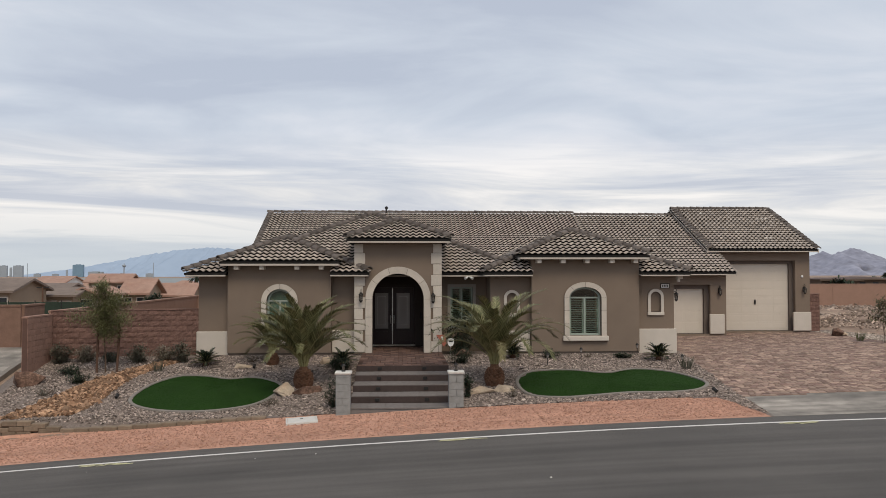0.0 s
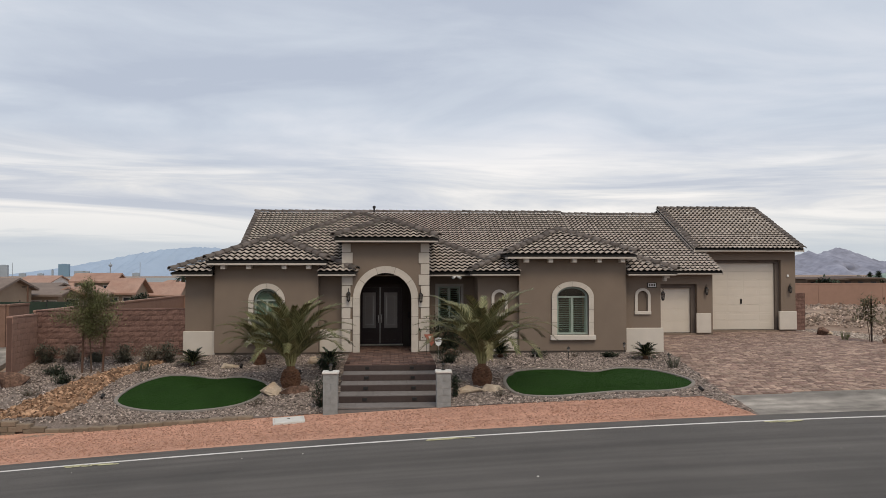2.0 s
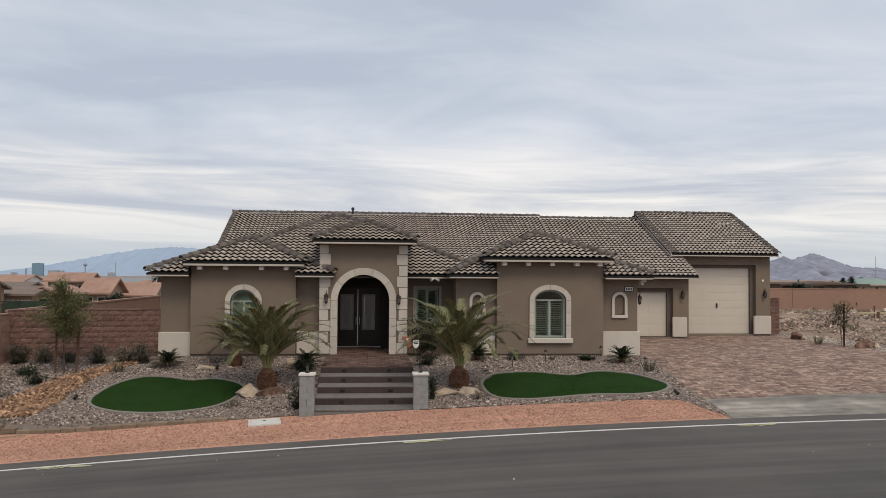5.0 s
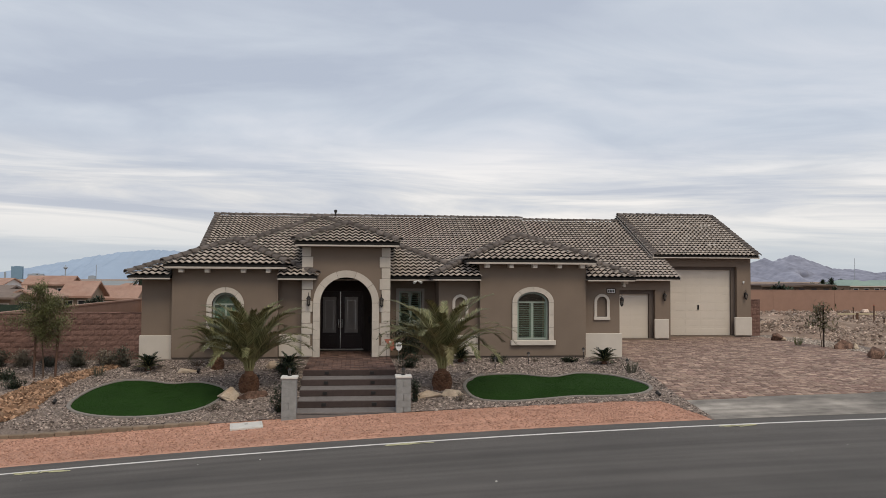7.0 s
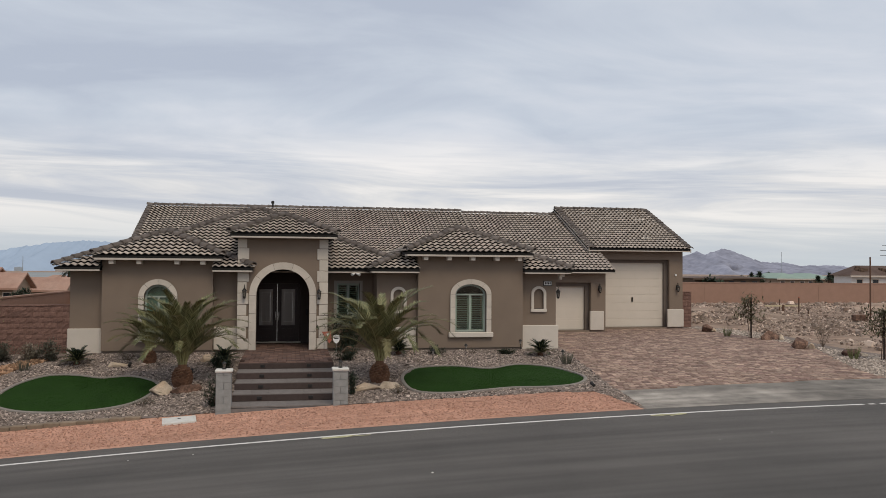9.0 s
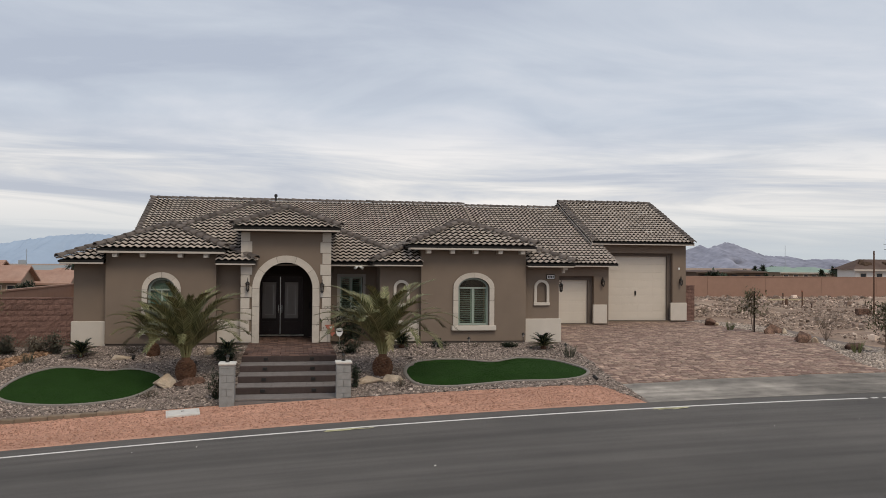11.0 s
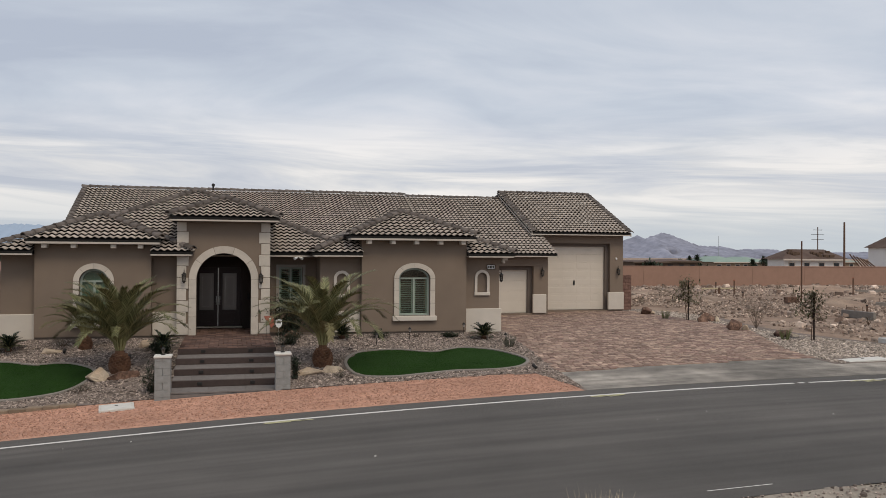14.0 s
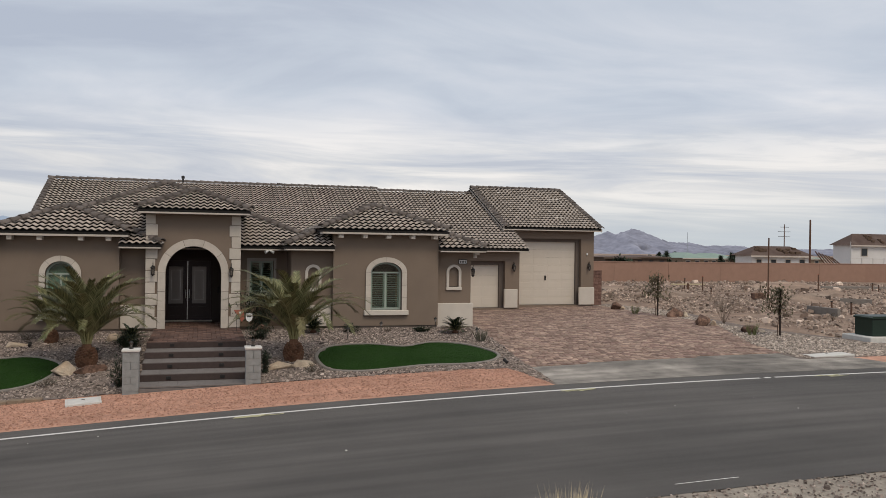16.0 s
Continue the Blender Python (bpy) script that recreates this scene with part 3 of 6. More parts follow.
# cream wainscots, rounded at the top
for x0, x1, y, z0, z1 in ((-7.98, -6.74, 32.70, -0.12, 0.82), (-2.72, -1.66, 32.70, -0.02, 0.86), (3.6, 5.12, 32.70, -0.02, 0.80), (9.48, 11.05, 32.70, -0.13, 0.86), (15.72, 16.48, 41.40, 0.0, 1.0), (21.05, 22.02, 43.40, 0.0, 1.0)):
    part("wainscot", Shape().box(x0, x1, y, y + 0.14, z0, z1, 0.02), "trim", house, "cream stucco wainscot")
part("wainscot", Shape().box(10.9, 11.05, 32.84, 41.3, -0.13, 0.86, 0.02), "trim", house, "cream stucco wainscot")
for x0, x1 in ((-6.71, -2.75), (5.15, 9.43)):
    part("plinth_course", Shape().box(x0 - 0.0, x1, 32.44, 32.6, -0.6, 0.0), "stucco_dark", house, "dark stucco base course")


def window(cx, hw, zb, zs, rise, y, blind, parent):
    """A two-light window: frame, meeting stile, panes, shutter louvres or a blind, and a dark panel for the room
    behind.
    """
    w = part("window", Shape(), "winframe", parent, "arched two-light window with pale green frame" if rise else "square window with pale frame")
    out_ = arch_outline(cx, hw - 0.01, zb + 0.01, zs, rise - 0.01) if rise else rect_outline(cx - hw + 0.01, cx + hw - 0.01, zb + 0.01, zs)
    in_ = arch_outline(cx, hw - 0.08, zb + 0.09, zs, rise - 0.08) if rise else rect_outline(cx - hw + 0.07, cx + hw - 0.07, zb + 0.08, zs - 0.07)
    part("frame", plate(out_, [in_], y + 0.12, y + 0.19), "winframe", w)
    part("stile", Shape().box(cx - 0.035, cx + 0.035, y + 0.125, y + 0.185, zb + 0.085, zs), "winframe", w)
    if rise:
        part("transom", Shape().box(cx - hw + 0.075, cx + hw - 0.075, y + 0.124, y + 0.186, zs - 0.03, zs + 0.03), "winframe", w)
    pane = part("pane", plate(in_, [], y + 0.15, y + 0.156), "glass", w, "clear glass pane")
    pane.visible_shadow = False
    if blind:
        part("blind", Shape().box(cx - hw + 0.02, cx + hw - 0.02, y + 0.21, y + 0.216, zb, zs + rise), "curtain", w, "pale green roller blind")
    else:
        louvre = Shape()
        louvre.box(-(hw - 0.10) / 2, (hw - 0.10) / 2, -0.004, 0.004, -0.031, 0.029, m=pose(0, 0, 0, 68))
        lm = louvre.mesh("slat", "shutter")
        for sx in (-1, 1):
            z = zb + 0.14
            while z < zs - 0.05:
                part("slat", lm, None, w, m=pose(cx + sx * (hw - 0.06) / 2, y + 0.225, z))
                z += 0.088
            for ex in (0.06, hw - 0.10):
                part("shutter_rail", Shape().box(cx + sx * ex - 0.025, cx + sx * ex + 0.025, y + 0.205, y + 0.245, zb + 0.08, zs - 0.02), "shutter", w)
    part("room", Shape().box(cx - hw - 0.3, cx + hw + 0.3, y + 2.4, y + 2.5, zb - 0.6, zs + rise + 0.5), "dark", w, "dark panel standing for the dim room behind the window")
    return w


window(**LWIN, y=32.4, blind=True, parent=house)
window(**RWIN, y=32.4, blind=False, parent=house)
window(2.52, 0.48, 0.80, 2.52, 0, 34.5, False, house)


def entry_doors():
    d = part("door", Shape(), "door", house, "dark wooden double entry door with etched glass")
    part("frame", plate(rect_outline(-1.36, 0.60, 0.0, 2.56), [rect_outline(-1.29, 0.53, 0.06, 2.48)], 35.44, 35.58), "door", d)
    for x0, x1 in ((-1.28, -0.395), (-0.365, 0.52)):
        part("leaf", plate(rect_outline(x0, x1, 0.07, 2.47), [rect_outline(x0 + 0.15, x1 - 0.15, 0.72, 2.26)], 35.47, 35.53), "door", d)
        part("glazing", Shape().box(x0 + 0.15, x1 - 0.15, 35.495, 35.505, 0.72, 2.26), "etched", d, "etched leaded glass")
        trim_ring(rect_outline(x0 + 0.12, x1 - 0.12, 0.69, 2.29), rect_outline(x0 + 0.16, x1 - 0.16, 0.73, 2.25), 35.45, 35.47, d, "door", "", "moulding")
        trim_ring(rect_outline(x0 + 0.17, x1 - 0.17, 0.18, 0.60), rect_outline(x0 + 0.23, x1 - 0.23, 0.24, 0.54), 35.45, 35.47, d, "door", "", "moulding")
        trim_ring(rect_outline(x0 + 0.26, x1 - 0.26, 0.88, 2.10), rect_outline(x0 + 0.272, x1 - 0.272, 0.892, 2.088), 35.485, 35.495, d, "brass", "leading of the glass", "came")
    part("astragal", Shape().box(-0.393, -0.367, 35.44, 35.46, 0.07, 2.47), "brass", d, "pale metal astragal strip")
    for x in (-0.45, -0.31):
        part("handle", Shape().tube([(x, 35.42, 0.95), (x, 35.40, 1.05), (x, 35.40, 1.20), (x, 35.42, 1.30)], 0.014, 6), "brass", d, "satin metal pull handle")
    part("threshold", Shape().box(-1.36, 0.60, 35.30, 35.44, 0.0, 0.055, 0.01), "trim", d)
    part("room", Shape().box(-1.8, 1.4, 38.0, 38.1, 0, 2.6), "dark", d, "dark panel standing for the dim hall behind the glass")


entry_doors()
part("doorbell", Shape().box(0.80, 0.88, 35.37, 35.41, 1.15, 1.42, 0.01), "iron", house, "black entry keypad on the porch wall")


def garage_door(x0, x1, z1, y, rows, cols):
    d = part("garage_door", Shape(), "garage", house, "cream sectional garage door with raised panels")
    h = (z1 - 0.0) / rows
    for r in range(rows):
        part("door_section", Shape().box(x0, x1, y, y + 0.05, r * h + 0.0015, (r + 1) * h - 0.0015, 0.003), "garage", d)
        w = (x1 - x0) / cols
        for c in range(cols):
            a, b = x0 + c * w + 0.07, x0 + (c + 1) * w - 0.07
            part("panel", Shape().box(a, b, y - 0.005, y + 0.002, r * h + 0.09, (r + 1) * h - 0.09, 0.003), "garage", d)
    return d


garage_door(11.5, 15.53, 2.29, 41.88, 4, 4)
rvd = garage_door(17.45, 20.97, 3.60, 43.88, 8, 4)
part("lock_plate", Shape().box(19.08, 19.17, 43.83, 43.87, 1.40, 1.66, 0.01), "iron", rvd, "dark lock plate of the tall door")

# ---------------------------------------------------------------- tile roofs
TW, TE = 0.245, 0.345


def tile_geometry(u0, v0, lift=0.0):
    """One S-shaped tile in its roof plane: u along the eave, v up the slope, w out of the plane."""
    n = 6
    us = [u0 + TW * i / n for i in range(n + 1)]
    hs = [0.036 * (1 - math.cos(2 * math.pi * i / n)) for i in range(n + 1)]
    v = [(u, v0 - 0.03, h + 0.084) for u, h in zip(us, hs)]
    v += [(u, v0 + TE, h * 0.85 + 0.0) for u, h in zip(us, hs)]
    v += [(u, v0 - 0.022, h + 0.062) for u, h in zip(us, hs)]
    k = n + 1
    f = [(i, i + 1, k + i + 1, k + i) for i in range(n)] + [(2 * k + i, 2 * k + i + 1, i + 1, i) for i in range(n)]
    return v, f


eave_tile = None


def roof_face(roof, poly, eave_parts=False):
    """Tiles one plane of a roof. poly: corners, the first two along the eave."""
    global eave_tile
    pts = [Vector(p) for p in poly]
    eu = (pts[1] - pts[0]).normalized()
    nrm = eu.cross(pts[2] - pts[0]).normalized()
    if nrm.z < 0:
        nrm = -nrm
    ev = nrm.cross(eu)
    if ev.z < 0:
        ev = -ev
    flat = [((p - pts[0]).dot(eu), (p - pts[0]).dot(ev)) for p in pts]
    u0, u1 = min(p[0] for p in flat), max(p[0] for p in flat)
    v1 = max(p[1] for p in flat)
    cx, cy = sum(p[0] for p in flat) / len(flat), sum(p[1] for p in flat) / len(flat)

    def margin(u, v):
        best = 1e9
        for i in range(len(flat)):
            (ax, ay), (bx, by) = flat[i], flat[(i + 1) % len(flat)]
            ex, ey = bx - ax, by - ay
            n = math.hypot(ex, ey)
            if n < 1e-6:
                continue
            d = (ex * (v - ay) - ey * (u - ax)) / n
            c = (ex * (cy - ay) - ey * (cx - ax)) / n
            best = min(best, d if c > 0 else -d)
        return best

    s = Shape()
    m = Matrix(((eu.x, ev.x, nrm.x, pts[0].x), (eu.y, ev.y, nrm.y, pts[0].y), (eu.z, ev.z, nrm.z, pts[0].z), (0, 0, 0, 1)))
    rows = int(v1 / TE) + 1
    cols = int((u1 - u0) / TW) + 2
    for r in range(rows):
        for c in range(-1, cols):
            u, v = u0 + c * TW, r * TE
            mg = margin(u + TW / 2, v + TE / 2)
            if mg < -0.22:
                continue
            if eave_parts and r == 0 and mg > 0.05:
                if eave_tile is None:
                    eave_tile = mesh_of("roof_tile", *tile_geometry(-TW / 2, 0), "tile_piece", True)
                part("roof_tile", eave_tile, None, roof, m=m @ pose(u + TW / 2, v, random.uniform(0, 0.008), 0, 0, random.uniform(-0.6, 0.6)))
                continue
            tv, tf = tile_geometry(u, v)
            wob = random.uniform(0, 0.008)
            s.add([(a, b, h + wob) for a, b, h in tv], tf)
    me = mesh_of("tiles", s.v, s.f, "tile", True)
    bm = bmesh.new()
    bm.from_mesh(me)
    for i in range(1, len(flat)):
        (ax, ay), (bx, by) = flat[i], flat[(i + 1) % len(flat)]
        n = Vector((by - ay, ax - bx, 0))
        if n.length < 1e-6:
            continue
        if n.dot(Vector((cx - ax, cy - ay, 0))) > 0:
            n = -n
        bmesh.ops.bisect_plane(bm, geom=bm.verts[:] + bm.edges[:] + bm.faces[:], plane_co=(ax, ay, 0), plane_no=n, clear_outer=True)
    bm.to_mesh(me)
    bm.free()
    me.transform(m)
    tagged(part("tile_field", me, None, roof), kind="stuff")
    base = Shape().add(pts + [p - nrm * 0.08 for p in pts], [tuple(range(len(pts))), tuple(range(len(pts), 2 * len(pts)))[::-1]] + [(i, (i + 1) % len(pts), len(pts) + (i + 1) % len(pts), len(pts) + i) for i in range(len(pts))])
    part("decking", base, "underlay", roof)


cap_mesh = None


def caps(roof, a, b):
    """Overlapping half-round tiles along a hip or ridge."""
    global cap_mesh
    if cap_mesh is None:
        s = Shape()
        n = 8
        v, f = [], []
        for y, r in ((0, 0.175), (0.44, 0.125)):
            for q in (r, r - 0.04):
                v += [(q * math.cos(math.pi * i / n), y, q * 0.8 * math.sin(math.pi * i / n)) for i in range(n + 1)]
        k = n + 1
        f = [(i, i + 1, 2 * k + i + 1, 2 * k + i) for i in range(n)] + [(i + 1, i, k + i, k + i + 1) for i in range(n)] + [(2 * k + i, 2 * k + i + 1, 3 * k + i + 1, 3 * k + i) for i in range(n)]
        s.add(v, f)
        cap_mesh = s.mesh("ridge_tile", "tile_cap", True)
    a, b = Vector(a), Vector(b)
    d = (b - a)
    n = max(1, round(d.length / 0.40))
    y = d.normalized()
    x = y.cross(Vector((0, 0, 1))).normalized()
    z = x.cross(y)
    for i in range(n):
        p = a + d * (i / n) + z * (0.085 + random.uniform(0, 0.02))
        part("ridge_tile", cap_mesh, None, roof, m=Matrix(((x.x, y.x, z.x, p.x), (x.y, y.y, z.y, p.y), (x.z, y.z, z.z, p.z), (0, 0, 0, 1))))


def hip_roof(label, xl, xr, yf, z0, k, yb, eave_parts, fascia, side_eave=0.6, gap=None):
    """A hipped wing roof whose ridge runs back to yb."""
    xc, hw = (xl + xr) / 2, (xr - xl) / 2
    roof = part("roof", Shape(), "tile", house, label)
    apex, back = (xc, yf + hw, z0 + k * hw), (xc, max(yb, yf + hw + 0.3), z0 + k * hw)
    if gap:  # a taller wing stands in front of the middle
        g0, g1 = gap
        roof_face(roof, [(xl, yf, z0), (g0, yf, z0), (g0, yf + g0 - xl, z0 + k * (g0 - xl))], eave_parts)
        roof_face(roof, [(g1, yf, z0), (xr, yf, z0), (g1, yf + xr - g1, z0 + k * (xr - g1))], eave_parts)
        runs = [(xl + 0.04, g0 - 0.003), (g1 + 0.003, xr - 0.04)]
    else:
        roof_face(roof, [(xl, yf, z0), (xr, yf, z0), apex], eave_parts)
        runs = [(xl + 0.04, xr - 0.04)]
    roof_face(roof, [(xl, back[1], z0), (xl, yf, z0), apex, back])
    roof_face(roof, [(xr, yf, z0), (xr, back[1], z0), back, apex])
    caps(roof, (xl, yf, z0 + 0.03), apex)
    caps(roof, (xr, yf, z0 + 0.03), apex)
    caps(roof, apex, back)
    for a, b in runs:
        part("fascia", Shape().box(a, b, yf + 0.03, yf + 0.08, z0 - fascia - 0.02, z0 - 0.02, 0.008), "fascia", roof, "cream painted fascia board")
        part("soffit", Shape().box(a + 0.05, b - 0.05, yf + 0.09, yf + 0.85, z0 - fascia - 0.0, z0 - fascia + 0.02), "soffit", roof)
    for x in (xl + 0.03, xr - 0.08):
        part("fascia", Shape().box(x, x + 0.05, yf + 0.09, yf + 0.09 + side_eave, z0 - fascia - 0.02, z0 - 0.02), "fascia", roof, "cream painted fascia board")
    return roof


lw_roof = hip_roof("hipped tile roof over the arched window wing", -6.95, -2.37, 31.85, 3.53, 0.42, 36.8, True, 0.13)
rw_roof = hip_roof("hipped tile roof over the shuttered window wing", 4.58, 9.74, 31.85, 3.78, 0.40, 37.2, True, 0.13)
portal_roof = hip_roof("hipped tile roof over the entrance tower", -2.11, 1.92, 31.75, 4.40, 0.40, 36.5, True, 0.12)
hip_roof("low hipped tile roof beside the entrance", -8.28, -1.25, 31.95, 3.10, 0.42, 45.0, True, 0.11, gap=(-6.72, -2.74))
hip_roof("low hipped tile roof toward the garages", 3.20, 11.42, 32.05, 3.10, 0.39, 46.0, True, 0.11, gap=(5.14, 9.44))
hip_roof("tall hipped tile roof behind the entrance tower", -8.0, 5.2, 33.6, 3.08, 0.43, 47.6, False, 0.11)


def gable_roof(label, xl, xr, yf, z0, k, yr, fascia=0.11, ends=(True, True)):
    roof = part("roof", Shape(), "tile", house, label)
    zr = z0 + k * (yr - yf)
    roof_face(roof, [(xl, yf, z0), (xr, yf, z0), (xr, yr, zr), (xl, yr, zr)])
    roof_face(roof, [(xr, 2 * yr - yf, z0), (xl, 2 * yr - yf, z0), (xl, yr, zr), (xr, yr, zr)])
    caps(roof, (xl, yr, zr - 0.03), (xr, yr, zr - 0.03))
    part("fascia", Shape().box(xl, xr, yf + 0.03, yf + 0.08, z0 - fascia - 0.02, z0 - 0.02, 0.008), "fascia", roof, "cream painted fascia board")
    for x in (xl + 0.0, xr - 0.05):
        s = Shape()
        s.add([(x, yf, z0 - 0.16), (x, yr, zr - 0.16), (x, yr, zr + 0.01), (x, yf, z0 + 0.01), (x + 0.05, yf, z0 - 0.16), (x + 0.05, yr, zr - 0.16), (x + 0.05, yr, zr + 0.01), (x + 0.05, yf, z0 + 0.01)],
              [(0, 1, 2, 3), (7, 6, 5, 4), (0, 3, 7, 4), (3, 2, 6, 7), (1, 0, 4, 5), (2, 1, 5, 6)])
        part("rake_board", s, "fascia", roof, "cream painted rake board")
        xw = x + (0.35 if x < (xl + xr) / 2 else -0.3)
        g = Shape()
        yb = 2 * yr - yf - 0.6
        g.add([(xw, yf + 0.6, z0 - 0.3), (xw, yb, z0 - 0.3), (xw, yb, z0 + k * 0.6 - 0.1), (xw, yr, zr - 0.1), (xw, yf + 0.6, z0 + k * 0.6 - 0.1)], [(0, 1, 2, 3, 4)])
        part("gable_wall", g, "stucco", roof, "taupe stucco gable")
    for x in [q for q, on in zip((xl + 0.19, xr - 0.06), ends) if on]:
        caps(roof, (x, yf, z0 - 0.04), (x, yr, zr - 0.04))
    return roof


gable_roof("long gabled tile roof of the main house", -7.9, 10.3, 40.9, 3.10, 0.43, 49.16, ends=(True, False))
gable_roof("gabled tile roof of the lower garage", 10.3, 16.95, 40.9, 3.12, 0.43, 48.8, ends=(False, False))
rv_roof = gable_roof("gabled tile roof of the tall vehicle garage", 16.2, 22.25, 42.95, 4.34, 0.43, 48.95)
# paler replacement tiles on the tall garage roof
pale_tile = mesh_of("roof_tile", *tile_geometry(-TW / 2, 0), "tile_pale", True)
rv_m = pose(16.2, 42.95, 4.34, math.degrees(math.atan(0.43)))
for u, v in ((4.6, 4.45), (4.85, 4.45), (5.1, 4.5), (3.85, 1.35), (4.1, 1.35), (1.6, 5.5)):
    part("roof_tile", pale_tile, None, rv_roof, "pale replacement roof tile", m=rv_m @ pose(u, v, 0.016))
# brackets under the wing eaves
for xs, z in (((-6.33, -5.36, -4.02, -3.09), 3.40), ((5.38, 6.33, 7.28, 8.27, 9.2), 3.65)):
    for x in xs:
        part("bracket", Shape().box(x - 0.09, x + 0.09, 31.98, 32.4, z - 0.17, z + 0.0, 0.015), "trim", house, "cream corbel bracket")
vent = part("vent_pipe", Shape().lathe([(0.05, 6.2), (0.05, 6.42), (0.085, 6.42), (0.085, 6.53), (0.03, 6.57)], (-0.83, 45.9, 0.25), 10), "iron", house, "dark roof vent pipe with cap")

# ---------------------------------------------------------------- porch, steps and pillars
porch = thing("porch", "raised entrance porch paved with brown pavers", "porch", kind="structure")
part("slab", Shape().box(-1.5, 1.6, 27.95, 35.36, -0.9, -0.03), "joint", porch)
Y_STEP = [27.9, 26.95, 26.0, 25.05]
steps = thing("entrance_steps", "wide garden steps with dark faces and grey treads", "steps", kind="structure")
for i, y in enumerate(Y_STEP):
    zt = -0.205 * i
    part("riser", Shape().box(-1.5, 1.6, y, y + 0.06, zt - 0.205, zt - 0.02, 0.006), "riser", steps, "dark brown step face")
    for j in range(6):
        x0 = -1.5 + 3.1 * j / 6
        part("tread", Shape().box(x0 + 0.001, x0 + 3.1 / 6 - 0.001, y - 0.95 + 0.065, y - 0.0, zt - 0.255, zt - 0.205, 0.006), "tread", steps)
    for x in (-0.72, 0.78):
        part("step_light", Shape().box(x - 0.07, x + 0.07, y - 0.03, y - 0.002, zt - 0.15, zt - 0.06, 0.008), "iron", steps, "small black step light")
part("footing", Shape().box(-1.5, 1.6, 24.12, 28, -1.3, -0.88), "tread", steps)


def pillar(x, y, zb, top=0.23):
    p = thing("pillar", "grey split-face block pillar with pale cap beside the steps", "pillar", "pillars beside the steps")
    z = zb - 0.1
    k = 0
    while z < top - 0.10:
        h = min(0.2, top - 0.07 - z)
        if k % 2:
            part("block", Shape().box(x - 0.21, x + 0.21, y - 0.21, y + 0.21, z, z + h - 0.003, 0.005), "cmu", p)
        else:
            part("block", Shape().box(x - 0.21, x - 0.003, y - 0.21, y + 0.21, z, z + h - 0.003, 0.005), "cmu", p)
            part("block", Shape().box(x + 0.003, x + 0.21, y - 0.21, y + 0.21, z, z + h - 0.003, 0.005), "cmu", p)
        z += 0.2
        k += 1
    part("cap", Shape().box(x - 0.24, x + 0.24, y - 0.24, y + 0.24, top - 0.07, top, 0.015), "cap", p, "pale concrete pillar cap")
    l = thing("pillar_lantern", "small black lantern on the pillar cap", "lantern", "pillar lanterns")
    part("base", Shape().lathe([(0.06, 0), (0.06, 0.02), (0.03, 0.04)], (x, y, top), 10), "iron", l)
    part("lens", Shape().lathe([(0.035, 0.04), (0.045, 0.16)], (x, y, top), 10), "smoked", l)
    part("roof", Shape().lathe([(0.07, 0.16), (0.05, 0.19), (0.012, 0.22)], (x, y, top), 10), "iron", l)


pillar(-1.68, 24.25, -1.02)
pillar(1.60, 24.25, -0.79)

# ---------------------------------------------------------------- boundary walls
def split_block(ln, bh, thick, mat, rough, seed):
    """A block whose street face is broken rough; the other faces are plain."""
    rng = random.Random(seed)
    nx, nz, g = 5, 3, 0.003
    v, f = [], []
    for j in range(nz + 1):
        for i in range(nx + 1):
            rim = i in (0, nx) or j in (0, nz)
            y = -thick / 2 - (rng.uniform(-0.2, 0.35) if rim else rng.uniform(0.2, 1.3)) * rough
            v.append((g + (ln - 2 * g) * (i + (0 if i in (0, nx) else rng.uniform(-0.25, 0.25))) / nx, y, g + (bh - 2 * g) * j / nz))
    k = nx + 1
    f = [(j * k + i, j * k + i + 1, (j + 1) * k + i + 1, (j + 1) * k + i) for j in range(nz) for i in range(nx)]
    o = len(v)
    v += [(g, thick / 2, g), (ln - g, thick / 2, g), (ln - g, thick / 2, bh - g), (g, thick / 2, bh - g)]
    f += [(o + 1, o, o + 3, o + 2), tuple(nz * k + i for i in range(k)) + (o + 2, o + 3), tuple(range(k))[::-1] + (o, o + 1)]
    f += [tuple(j * k for j in range(nz + 1)) + (o + 3, o), tuple(j * k + nx for j in range(nz, -1, -1)) + (o + 1, o + 2)]
    return mesh_of("block", v, f, mat)


